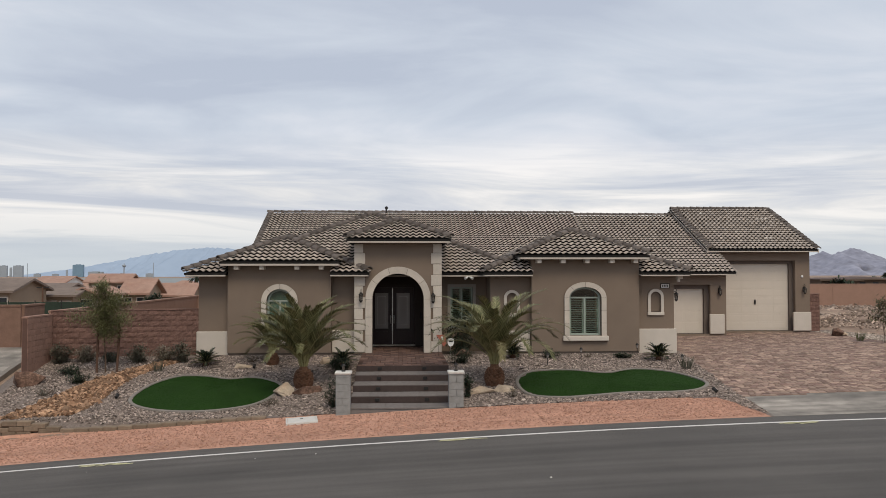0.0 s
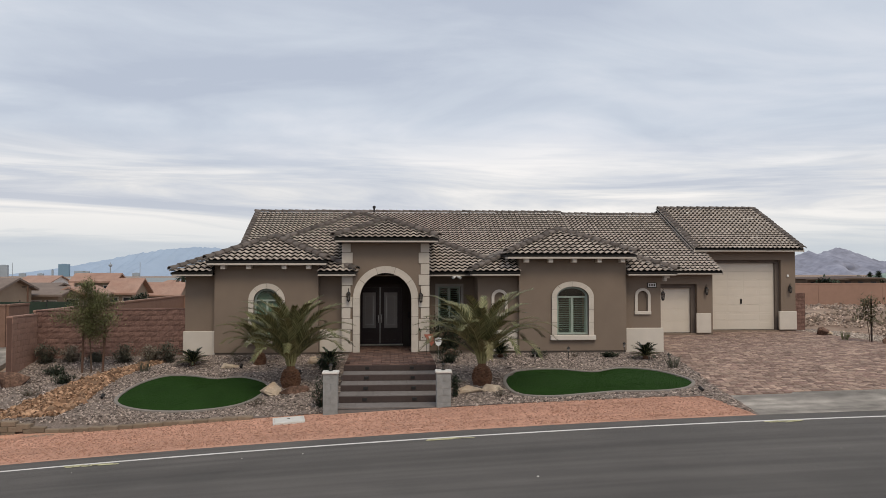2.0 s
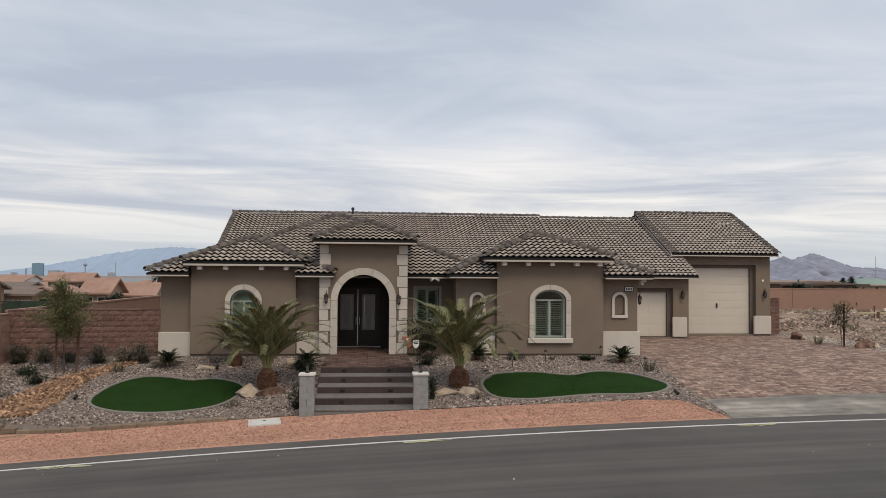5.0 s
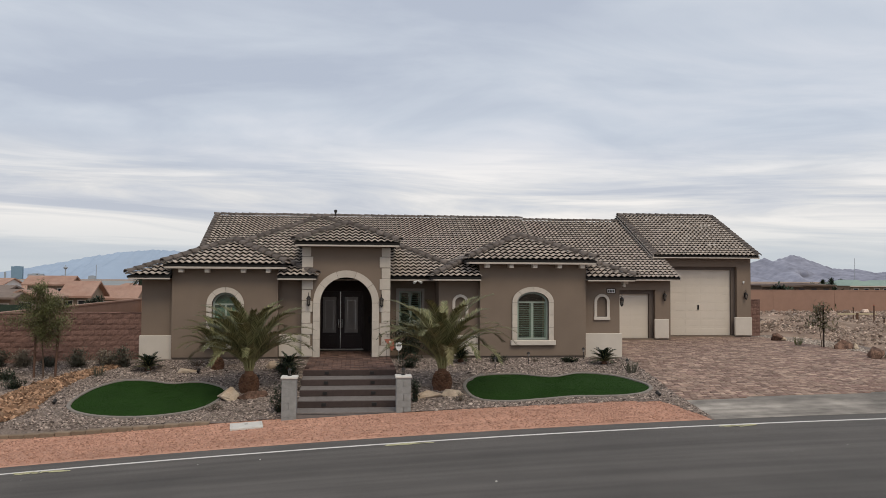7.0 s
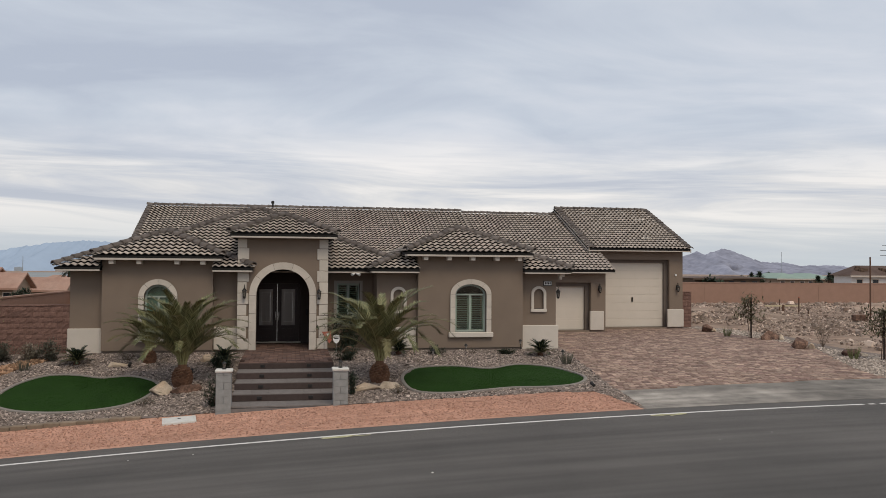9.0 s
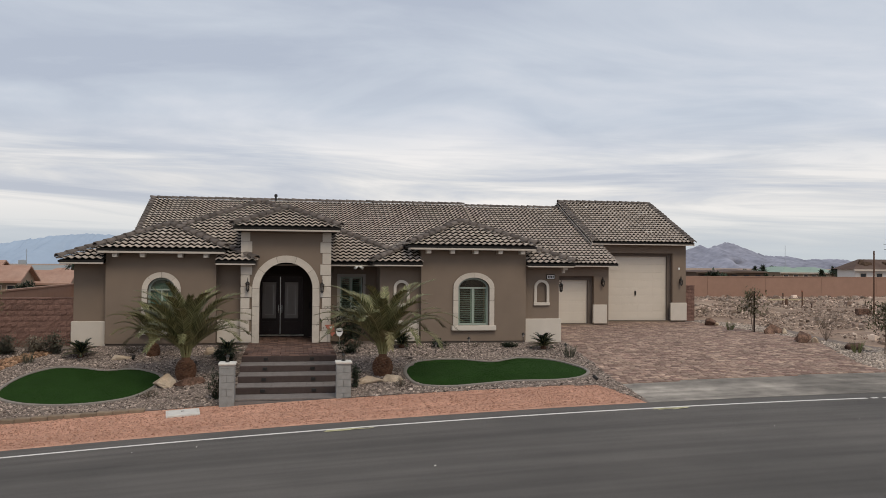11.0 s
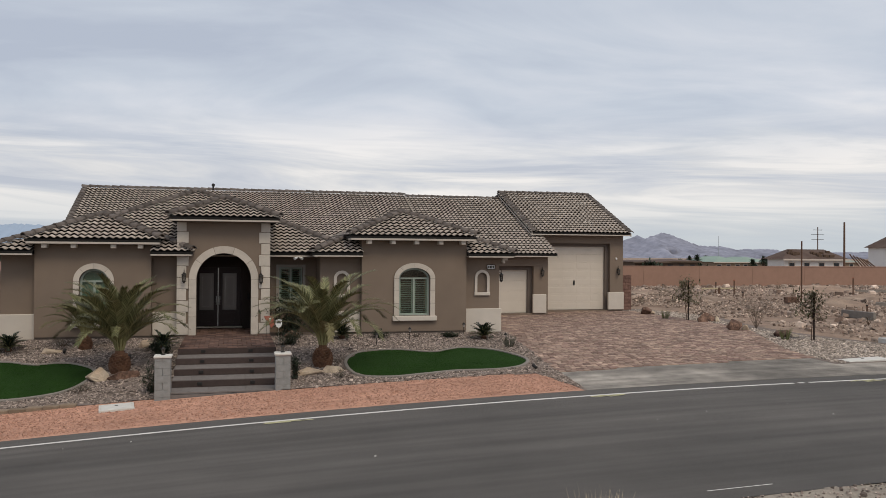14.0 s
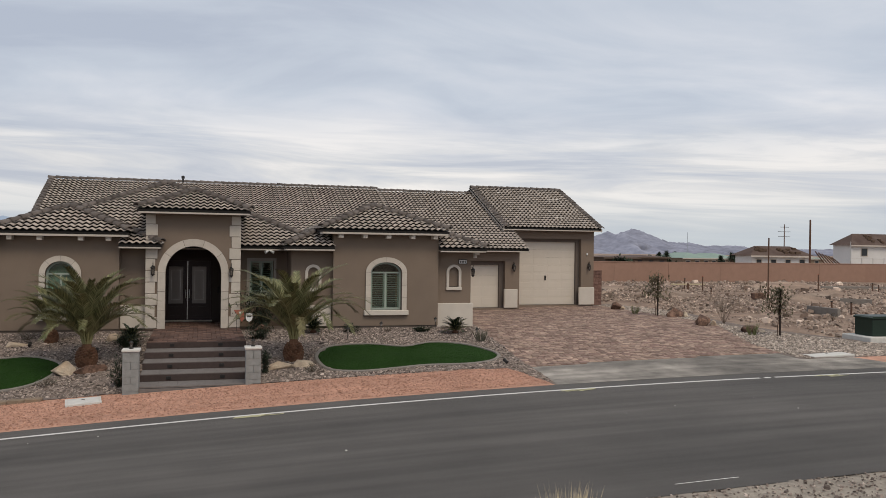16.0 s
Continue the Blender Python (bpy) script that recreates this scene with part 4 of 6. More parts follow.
def block_wall(name, label, a, b, z0, z1, thick, mat, bl, bh, cap=True, rough=0.02):
    """Course work of single blocks from a to b in plan."""
    w = thing(name, label, "wall", kind="structure")
    a, b = Vector((*a, 0)), Vector((*b, 0))
    d = (b - a)
    ln = d.length
    ang = math.atan2(d.y, d.x)
    cache = {}
    rows = round((z1 - z0) / bh)
    for r in range(rows):
        x = -(bl / 2) * (r % 2)
        while x < ln - 0.02:
            s, e = max(0, x), min(ln, x + bl)
            if e - s > 0.03:
                key = (round(e - s, 2), random.randrange(7))
                if key not in cache:
                    cache[key] = split_block(e - s, bh, thick, mat, rough, key[1])
                p = a + d.normalized() * s
                part("block", cache[key], None, w, m=pose(p.x, p.y, z0 + r * bh, 0, 0, math.degrees(ang)) @ Matrix.Translation((0, random.uniform(-0.006, 0.006), 0)))
            x += bl
    core = Shape().box(0.0, ln, -thick / 2 + 0.012, thick / 2 - 0.012, 0, rows * bh - 0.004).mesh("mortar", "red_mortar")
    part("mortar", core, None, w, m=pose(a.x, a.y, z0, 0, 0, math.degrees(ang)))
    if cap:
        n = max(1, round(ln / bl))
        for k in range(n):
            part("coping", split_block(ln / n, 0.065, thick + 0.03, mat, rough * 0.7, 40 + k % 5), None, w, m=pose(a.x, a.y, z0 + rows * bh, 0, 0, math.degrees(ang)) @ Matrix.Translation((ln * k / n, random.uniform(-0.008, 0.008), 0)))
    return w


block_wall("wall_west", "red slump-block garden wall joining the house", (-13.2, 31.95), (-7.86, 32.95), -0.4, 1.65, 0.2, "redwall", 0.41, 0.205, rough=0.024)
block_wall("wall_return", "red slump-block garden wall along the side street", (-13.2, 29.75), (-13.2, 31.83), -0.95, 1.55, 0.2, "redwall_plain_lit", 0.41, 0.205, rough=0.006)

# ---------------------------------------------------------------- turf ovals
def turf(points, lift, label):
    """A free-form putting-green shape with its concrete edging."""
    k = len(points)
    dense = []
    for i in range(k):
        p0, p1, p2, p3 = (Vector(points[(i + j) % k]) for j in (-1, 0, 1, 2))
        for q in range(8):
            t = q / 8
            dense.append(0.5 * ((2 * p1) + (p2 - p0) * t + (2 * p0 - 5 * p1 + 4 * p2 - p3) * t * t + (3 * p1 - p0 - 3 * p2 + p3) * t ** 3))
    c = sum(dense, Vector((0, 0))) / len(dense)
    g = thing("turf_oval", label, "lawn", "artificial turf ovals")
    n = len(dense)
    v, f = [(c.x, c.y, land(c.x, c.y) + lift + 0.05)], []
    for ring in range(1, 9):
        for p in dense:
            q = c + (p - c) * ring / 8
            v.append((q.x, q.y, land(q.x, q.y) + lift + 0.05 * (1 - (ring / 8) ** 6)))
    f += [(0, 1 + i, 1 + (i + 1) % n) for i in range(n)]
    for ring in range(7):
        f += [(1 + ring * n + i, 1 + (ring + 1) * n + i, 1 + (ring + 1) * n + (i + 1) % n, 1 + ring * n + (i + 1) % n) for i in range(n)]
    part("turf", mesh_of("turf", v, f, "turf", True), None, g)
    blades = Shape()
    for _ in range(12000):
        a, r = random.randrange(n), math.sqrt(random.random())
        q = c + (dense[a].lerp(dense[(a + 1) % n], random.random()) - c) * r * 0.99
        z = land(q.x, q.y) + lift + 0.05 * (1 - r ** 6) - 0.005
        w, h, an = 0.013, random.uniform(0.012, 0.022), random.uniform(0, math.pi)
        dx, dy = w * math.cos(an), w * math.sin(an)
        ox, oy = random.uniform(-0.02, 0.02), random.uniform(-0.02, 0.02)
        blades.add([(q.x - dx, q.y - dy, z), (q.x + dx, q.y + dy, z), (q.x + ox, q.y + oy, z + h)], [(0, 1, 2)])
    tagged(part("turf_nap", blades, "turf_blade", g), kind="stuff")
    edge = Shape()
    v, f = [], []
    prof = [(-0.01, -0.08), (-0.005, 0.05), (0.015, 0.06), (0.085, 0.06), (0.11, 0.04), (0.115, -0.08)]
    for i, p in enumerate(dense):
        tn = (dense[(i + 1) % n] - dense[i - 1]).normalized()
        out = Vector((tn.y, -tn.x))
        if out.dot(p - c) < 0:
            out = -out
        for o, h in prof:
            q = p + out * o
            v.append((q.x, q.y, land(p.x, p.y) + lift + h - 0.02))
    m = len(prof)
    for i in range(n):
        j = (i + 1) % n
        f += [(i * m + a, j * m + a, j * m + a + 1, i * m + a + 1) for a in range(m - 1)]
    edge.add(v, f)
    part("edging", edge, "kerb", g, "pale poured concrete edging")
    return dense


TURF_A = [(-8.45, 26.5), (-8.35, 28.2), (-7.7, 29.3), (-6.8, 29.3), (-5.95, 28.9), (-5.0, 28.95), (-4.05, 27.9), (-4.15, 26.5), (-4.75, 25.6), (-6.1, 25.35), (-7.6, 25.62)]
TURF_B = [(3.85, 27.1), (4.5, 28.6), (5.8, 28.8), (7.0, 28.1), (8.2, 28.7), (9.2, 28.0), (9.68, 26.2), (9.2, 25.1), (8.3, 24.7), (6.9, 24.85), (5.9, 24.7), (4.8, 24.62), (3.95, 25.2)]
dense_a = turf(TURF_A, 0.03, "dark green artificial turf oval with a pinched waist")
dense_b = turf(TURF_B, 0.03, "dark green artificial turf oval beside the driveway")

# ---------------------------------------------------------------- planting
def leaf_strip(s, base, tip, width, up=Vector((0, 0, 1)), droop=0.0):
    """One narrow folded leaf of two quads and a point."""
    base, tip = Vector(base), Vector(tip)
    d = tip - base
    side = d.cross(up)
    if side.length < 1e-5:
        side = Vector((1, 0, 0))
    side = side.normalized() * width * 0.5
    mid = base + d * 0.5 + Vector((0, 0, droop))
    s.add([base - side * 0.6, base + side * 0.6, mid + side, mid - side, tip], [(0, 1, 2, 3), (3, 2, 4)])


def frond(parent, rng, az, el, length, sag, mat="frond", leaf=0.30, pairs=34, base=(0, 0, 0), name="frond", width=0.03, curl=False):
    """A feather leaf: an arching stalk and many leaflets on both sides."""
    n = 12
    pts = []
    p = Vector(base)
    e = el
    dirs = []
    for i in range(n + 1):
        pts.append(p.copy())
        d = Vector((math.cos(az) * math.cos(e), math.sin(az) * math.cos(e), math.sin(e)))
        dirs.append(d)
        p += d * (length / n)
        e -= sag / n * (0.25 + 1.5 * i / n) if curl else sag / n * (0.5 + i / n)
    leaves = Shape()
    for k in range(pairs):
        t = 0.14 + 0.86 * k / (pairs - 1)
        i = min(n - 1, int(t * n))
        q = pts[i].lerp(pts[i + 1], t * n - i)
        d = dirs[i]
        side = d.cross(Vector((0, 0, 1))).normalized()
        upv = side.cross(d)
        ln = leaf * (0.55 + 0.9 * math.sin(math.pi * min(1, 0.12 + t * 0.83))) * rng.uniform(0.85, 1.1)
        for sg in (-1, 1):
            out = (side * sg * 0.72 + d * (0.75 + 0.5 * t) + upv * rng.uniform(0.12, 0.45)).normalized()
            tip = q + out * ln + Vector((0, 0, -0.10 * ln * rng.uniform(0.3, 1.8)))
            leaf_strip(leaves, q, tip, width, upv, 0.02 * ln)
    f = part(name, leaves, mat, parent)
    part("stalk", Shape().tube(pts, [0.022 - 0.017 * i / n for i in range(n + 1)], 5), "rachis", f)
    return f


def palm(x, y, size, seed, label, count=30, reach=2.0, low=26, steep=87, sag=66):
    rng = random.Random(seed)
    t = thing("palm", label, "palm", "date palms in the front yard", at=(x, y, land(x, y)))
    h = 0.84 * size
    trunk = Shape()
    prof = [(0.26, -0.15), (0.33, 0.0), (0.35, 0.18), (0.31, 0.36), (0.23, 0.52), (0.14, 0.70), (0.08, 0.90)]
    trunk.lathe([(r * 0.86 * size, z * size) for r, z in prof], seg=14)
    # overlapping cut leaf bases, set in spirals
    for k in range(120):
        zz = -0.02 + 0.52 * k / 120
        r = 0.345 - 1.3 * (zz - 0.18) ** 2
        a = k * 2.39996
        r *= size * 0.86
        c = Vector((math.cos(a) * r, math.sin(a) * r, zz * size))
        o = Vector((math.cos(a), math.sin(a), 0))
        sd = Vector((-math.sin(a), math.cos(a), 0)) * 0.055 * size
        tip = c + o * 0.045 * size + Vector((0, 0, 0.10 * size))
        trunk.add([c - sd, c + sd, tip + sd * 0.7, tip - sd * 0.7, c - o * 0.02 + Vector((0, 0, 0.11 * size)) - sd, c - o * 0.02 + Vector((0, 0, 0.11 * size)) + sd], [(0, 1, 2, 3), (3, 2, 5, 4), (0, 3, 4), (1, 5, 2)])
    part("trunk", trunk, "palm_trunk", t, "brown pineapple-shaped trunk of cut leaf bases")
    for k in range(count):
        u = k / (count - 1)
        az = k * 2.39996 + rng.uniform(-0.25, 0.25)
        el = radians(steep - (steep - low) * u + rng.uniform(-5, 5))
        ln = size * reach * (1.0 + 0.2 * math.sin(math.pi * (0.15 + 0.7 * u))) * rng.uniform(0.85, 1.1)
        frond(t, rng, az, el, ln, radians(sag + 34 * u) * rng.uniform(0.85, 1.2), width=0.028, curl=True, leaf=0.27 * size, base=(0.05 * math.cos(az), 0.05 * math.sin(az), h), pairs=64,
              mat="dry_frond" if (u > 0.9 and k % 4 == 0) else "frond")
    for k in range(10):
        az = k * 0.63
        part("leaf_base", Shape().tube([(0.10 * math.cos(az), 0.10 * math.sin(az), h * 0.85), (0.22 * math.cos(az) * size, 0.22 * math.sin(az) * size, h + 0.28 * size)], [0.04, 0.018], 5), "rachis", t)
    return t


palm(-3.22, 27.55, 1.0, 5, "young date palm with arching feather leaves in gravel", 44, 2.2, 40)
palm(3.02, 26.75, 1.0, 12, "young date palm with drooping feather leaves beside the steps", 40, 2.35, 40, 80, 72)
palm(-4.75, 30.85, 0.74, 21, "small date palm close to the house wall", 22, 2.0, 40)


def sago(x, y, size, seed):
    rng = random.Random(seed)
    t = thing("sago_palm", "dark green sago palm rosette in the gravel", "sago palm", "sago palms", at=(x, y, land(x, y)))
    part("trunk", Shape().lathe([(0.10, -0.05), (0.12, 0.08), (0.07, 0.18)], seg=8), "palm_trunk", t)
    for k in range(26):
        u = k / 25
        frond(t, rng, k * 2.39996, radians(80 - 66 * u), size * rng.uniform(0.55, 0.75), radians(55), "sago", 0.13, 26, (0, 0, 0.14), width=0.022)


sago(-7.15, 30.75, 0.95, 1)
sago(-2.15, 30.35, 0.95, 2)
sago(9.65, 30.65, 0.95, 3)
sago(4.25, 31.45, 0.9, 4)


def bush(x, y, w, h, seed, mat, label, leaves=700, leaf=0.035, name="shrub", z=None, stems=9, open_=0.35):
    """A shrub: forked stems with leaves set along and around them."""
    rng = random.Random(seed)
    t = thing(name, label, "shrub", at=(x, y, land(x, y) if z is None else z))
    st, lv = Shape(), Shape()
    tips = []
    for k in range(stems):
        a, e = rng.uniform(0, 2 * math.pi), rng.uniform(0.5, 1.45)
        p = Vector((0, 0, -0.03))
        pts = [p.copy()]
        for q in range(4):
            a += rng.uniform(-0.4, 0.4)
            p = p + Vector((math.cos(a) * math.cos(e) * w * 0.22, math.sin(a) * math.cos(e) * w * 0.22, math.sin(e) * h * 0.27))
            pts.append(p.copy())
        st.tube(pts, [0.012, 0.010, 0.008, 0.006, 0.003], 4, False)
        tips += pts[1:]
    for k in range(leaves):
        c = rng.choice(tips) + Vector((rng.gauss(0, w * 0.13), rng.gauss(0, w * 0.13), rng.gauss(0, h * 0.10)))
        if c.z < 0.02:
            c.z = rng.uniform(0.02, 0.15)
        d = Vector((rng.gauss(0, 1), rng.gauss(0, 1), rng.gauss(0.4, 0.8))).normalized() * leaf * rng.uniform(0.8, 1.8)
        leaf_strip(lv, c, c + d, leaf * 0.55)
    part("stem", st, "bark", t)
    tagged(part("foliage", lv, mat, t), kind="stuff")
    return t


for i, (x, w, h) in enumerate(((-12.6, 0.8, 0.75), (-11.75, 0.7, 0.65), (-9.75, 0.8, 0.72), (-8.85, 0.6, 0.65), (-8.15, 0.9, 0.75), (-10.8, 0.5, 0.4))):
    bush(x, 31.35 + 0.12 * (i % 2), w * 0.75, h * 0.85, 30 + i, "shrub_pale" if i in (1, 3) else "shrub", "dry straw-grey desert shrub before the block wall" if i in (1, 3) else "grey-green desert shrub at the foot of the block wall", 1900, 0.055, stems=16)
bush(2.4, 32.6, 1.5, 1.45, 41, "shrub_dark", "dense dark green shrub under the side window", 3200, 0.075, stems=22)
bush(2.15, 30.6, 0.6, 0.55, 42, "shrub_dark", "small dark shrub beside the steps", 1200, 0.055)
bush(-2.15, 29.3, 0.55, 0.5, 43, "shrub_dark", "dark upright shrub behind the pillar", 1400, 0.06)
bush(-2.0, 24.9, 0.35, 0.75, 44, "shrub_dark", "dark narrow shrub beside the block pillar", 1100, 0.05)
bush(2.02, 25.2, 0.3, 0.6, 45, "shrub_dark", "dark narrow shrub beside the block pillar", 900, 0.05)
bush(5.68, 31.5, 0.55, 0.3, 46, "shrub_dark", "low dark green groundcover near the wall", 900, 0.05)
bush(8.45, 31.2, 0.5, 0.24, 47, "shrub_dark", "low dark green groundcover near the wall", 900, 0.05)
bush(-11.6, 29.8, 0.55, 0.3, 48, "shrub_dark", "small dark succulent clump in gravel", 700, 0.06)
bush(-10.95, 28.6, 0.55, 0.32, 49, "shrub_dark", "small dark succulent clump in gravel", 700, 0.06)
bush(-11.5, 27.3, 0.5, 0.3, 50, "shrub", "small grey shrub in the gravel", 300, 0.03)
bush(-5.6, 31.3, 0.5, 0.3, 51, "shrub", "small dry shrub at the house wall", 300, 0.03)
bush(-4.05, 25.6, 0.4, 0.25, 52, "shrub", "small dry shrub by the turf", 250, 0.03)
bush(3.4, 25.0, 0.45, 0.3, 53, "shrub", "small dry shrub by the turf", 250, 0.03)
bush(7.1, 31.4, 0.3, 0.25, 54, "shrub", "small dry shrub under the window", 200, 0.03)


def tuft(x, y, h, seed, mat, label, count=60, z=None, spread=0.12, lean=0.35):
    rng = random.Random(seed)
    s = Shape()
    for _ in range(count):
        a, r = rng.uniform(0, 6.283), spread * math.sqrt(rng.random())
        b = Vector((math.cos(a) * r, math.sin(a) * r, -0.02))
        ln = h * rng.uniform(0.6, 1.1)
        tip = b + Vector((math.cos(a) * lean * ln * rng.random() * 1.6, math.sin(a) * lean * ln * rng.random() * 1.6, ln))
        leaf_strip(s, b, tip, 0.012, Vector((math.cos(a + 1.2), math.sin(a + 1.2), 0)))
    return whole("grass_tuft", s, mat, label, "grass", m=pose(x, y, land(x, y) if z is None else z))


tuft(-8.65, 30.0, 0.5, 1, "shrub", "grey-green grass tuft in the gravel", 80)
tuft(10.0, 28.6, 0.55, 2, "shrub", "grey-green grass tuft beside the driveway", 90)
tuft(21.55, 37.9, 0.55, 3, "leaf", "green grass tuft beside the driveway", 80)
tuft(21.4, 28.3, 0.55, 4, "leaf", "green grass tuft beside the driveway", 80)


def leafy_tree(x, y, h, crown, seed, mat, label, leaves, leaf, stake_xy, trunk_r=0.03, limb_from=0.45, stake_h=1.75, clump=0.16, stake_mat="stake"):
    rng = random.Random(seed)
    t = thing("tree", label, "tree", at=(x, y, land(x, y)))
    pts = [(0, 0, -0.1)]
    px, py = 0, 0
    for k in range(1, 7):
        px, py = px + rng.uniform(-0.04, 0.04), py + rng.uniform(-0.04, 0.04)
        pts.append((px, py, h * 0.8 * k / 6))
    part("trunk", Shape().tube(pts, [trunk_r * (1 - 0.1 * k) for k in range(7)], 7), "bark", t)
    lv = Shape()
    tips = []
    for k in range(16):
        z = h * (limb_from + (0.85 - limb_from) * k / 15)
        a = k * 2.4
        p = Vector((px * z / h, py * z / h, z))
        ln = crown * rng.uniform(0.5, 1.0) * (1.1 - 0.5 * abs(k / 15 - 0.4))
        limb = [p.copy()]
        e = rng.uniform(0.2, 0.9)
        for q in range(4):
            p = p + Vector((math.cos(a) * math.cos(e), math.sin(a) * math.cos(e), math.sin(e))) * ln / 4
            e -= 0.12
            a += rng.uniform(-0.3, 0.3)
            limb.append(p.copy())
        part("limb", Shape().tube(limb, [0.012, 0.010, 0.008, 0.005, 0.003], 4, False), "bark", t)
        tips += limb[1:]
    for k in range(leaves):
        c = rng.choice(tips) + Vector((rng.gauss(0, clump), rng.gauss(0, clump), rng.gauss(0, clump)))
        d = Vector((rng.gauss(0, 1), rng.gauss(0, 1), rng.gauss(-0.2, 0.7))).normalized() * leaf * rng.uniform(0.7, 1.6)
        leaf_strip(lv, c, c + d, leaf * 0.4)
    tagged(part("crown", lv, mat, t), kind="stuff")
    for i, (sx, sy, lx) in enumerate(stake_xy):
        s = thing("tree_stake", "reddish wooden support stake beside a young tree", "stake", "tree stakes", at=(x + sx, y + sy, land(x + sx, y + sy)))
        part("post", Shape().tube([(0, 0, -0.2), (lx, 0, stake_h)], 0.042, 7), stake_mat, s)
        part("tie", Shape().tube([(lx * 0.9, 0, stake_h * 0.92), (-sx * 0.8 + lx * 0.2, -sy, stake_h * 0.90)], 0.008, 5), "iron", s)


leafy_tree(-10.45, 29.9, 3.35, 1.15, 8, "leaf", "young feathery tree tied between two stakes", 17000, 0.062, ((-0.32, 0.0, 0.05), (0.36, 0.05, 0.1)), clump=0.14, limb_from=0.35)
leafy_tree(22.1, 36.8, 2.2, 0.75, 9, "leaf_red", "thin young tree with bronzed leaves and a dark stake", 620, 0.15, ((0.07, -0.07, 0.0),), 0.02, 0.38, 2.0, 0.11, "stake_dark")
leafy_tree(22.32, 27.95, 2.2, 0.7, 10, "leaf_red", "thin young tree with bronzed leaves and a dark stake", 760, 0.13, ((0.07, -0.07, 0.0),), 0.02, 0.40, 1.9, 0.12, "stake_dark")


def twiggy(x, y, h, seed):
    """A leafless shrub of many thin forked canes."""
    rng = random.Random(seed)
    t = thing("shrub", "bare twiggy shrub in pale gravel", "shrub", at=(x, y, land(x, y)))
    for k in range(22):
        a, e = k * 2.4, rng.uniform(0.95, 1.5)
        p = Vector((0, 0, -0.03))
        cane, forks = [p.copy()], Shape()
        for q in range(5):
            a += rng.uniform(-0.3, 0.3)
            p = p + Vector((math.cos(a) * math.cos(e), math.sin(a) * math.cos(e), math.sin(e))) * h * rng.uniform(0.16, 0.24)
            cane.append(p.copy())
            if q > 0:
                b = a + rng.uniform(-1.2, 1.2)
                forks.tube([p, p + Vector((math.cos(b) * 0.12, math.sin(b) * 0.12, 0.20)) * h], [0.003, 0.002], 4, False)
        c = part("cane", Shape().tube(cane, [0.007, 0.006, 0.005, 0.004, 0.003, 0.002], 4, False), "twig", t)
        part("twig", forks, "twig", c)


twiggy(22.9, 32.3, 1.35, 14)


# ---------------------------------------------------------------- stones
def boulder(x, y, sx, sy, sz, seed, mat, label, rot=0.0, z=None):
    """An angular broken rock: a hull of random corners with slightly worn edges."""
    rng = random.Random(seed)
    bm = bmesh.new()
    for _ in range(15):
        d = Vector((rng.gauss(0, 1), rng.gauss(0, 1), rng.gauss(0.1, 0.8))).normalized() * rng.uniform(0.8, 1.12)
        bm.verts.new((d.x * sx, d.y * sy, max(-0.25, d.z) * sz + sz * 0.2))
    bmesh.ops.convex_hull(bm, input=bm.verts[:])
    bmesh.ops.delete(bm, geom=[v for v in bm.verts if not v.link_faces], context="VERTS")
    bmesh.ops.bevel(bm, geom=list(bm.edges), offset=0.022 * min(1, sx / 0.4), segments=1, affect="EDGES")
    for v in bm.verts:
        v.co += v.co.normalized() * 0.05 * noise.noise(v.co * 6 + Vector((seed, 0, 0)))
    me = bpy.data.meshes.new("boulder")
    bm.to_mesh(me)
    bm.free()
    me.materials.append(M[mat])
    return whole("boulder", me, None, label, "boulder", "landscape boulders", m=pose(x, y, (land(x, y) if z is None else z), 0, 0, rot))


boulder(-3.8, 26.7, 0.42, 0.3, 0.36, 1, "rock", "pale cream landscaping boulder by the palm", 15)
boulder(-3.0, 26.75, 0.5, 0.2, 0.34, 2, "rock_dark", "flat rust-streaked boulder by the palm", 18)
boulder(2.5, 25.75, 0.55, 0.32, 0.20, 3, "rock", "pale cream landscaping boulder by the palm", 10)
boulder(3.25, 25.85, 0.48, 0.28, 0.22, 4, "rock", "tan landscaping boulder by the palm", 25)
boulder(2.4, 31.9, 0.36, 0.25, 0.26, 5, "rock_dark", "pinkish boulder near the window", 5)
boulder(-12.55, 28.7, 0.6, 0.42, 0.55, 6, "rock_dark", "rust-coloured boulder in gravel", 40)
boulder(-5.75, 30.5, 0.36, 0.25, 0.17, 7, "rock", "flat tan boulder in gravel", 0)
boulder(-2.75, 30.9, 0.3, 0.24, 0.26, 8, "rock", "pale boulder behind the palm", 30)
boulder(22.2, 41.0, 0.46, 0.3, 0.42, 9, "rock_dark", "pale and rust boulder beside the driveway", 20)
boulder(22.6, 35.7, 0.52, 0.36, 0.58, 10, "rock_dark", "rust red boulder beside the driveway", -10)
boulder(21.5, 31.8, 0.46, 0.36, 0.50, 11, "rock_dark", "rust red boulder beside the driveway", 35)
boulder(22.0, 29.3, 0.52, 0.36, 0.40, 12, "rock_dark", "rust red boulder beside the driveway", 60)

# pale chips broken off the rust boulders
for x, y, r, sd in ((22.98, 35.55, 0.22, 21), (21.9, 31.6, 0.2, 22), (22.5, 40.9, 0.17, 23), (22.45, 29.1, 0.2, 24)):
    boulder(x, y, r, r * 0.8, r * 1.1, sd, "rock", "small pale broken rock beside a rust boulder", sd * 9)


def in_loop(x, y, loop):
    c = False
    for i in range(len(loop)):
        a, b = loop[i - 1], loop[i]
        if (a.y > y) != (b.y > y) and x < (b.x - a.x) * (y - a.y) / (b.y - a.y) + a.x:
            c = not c
    return c


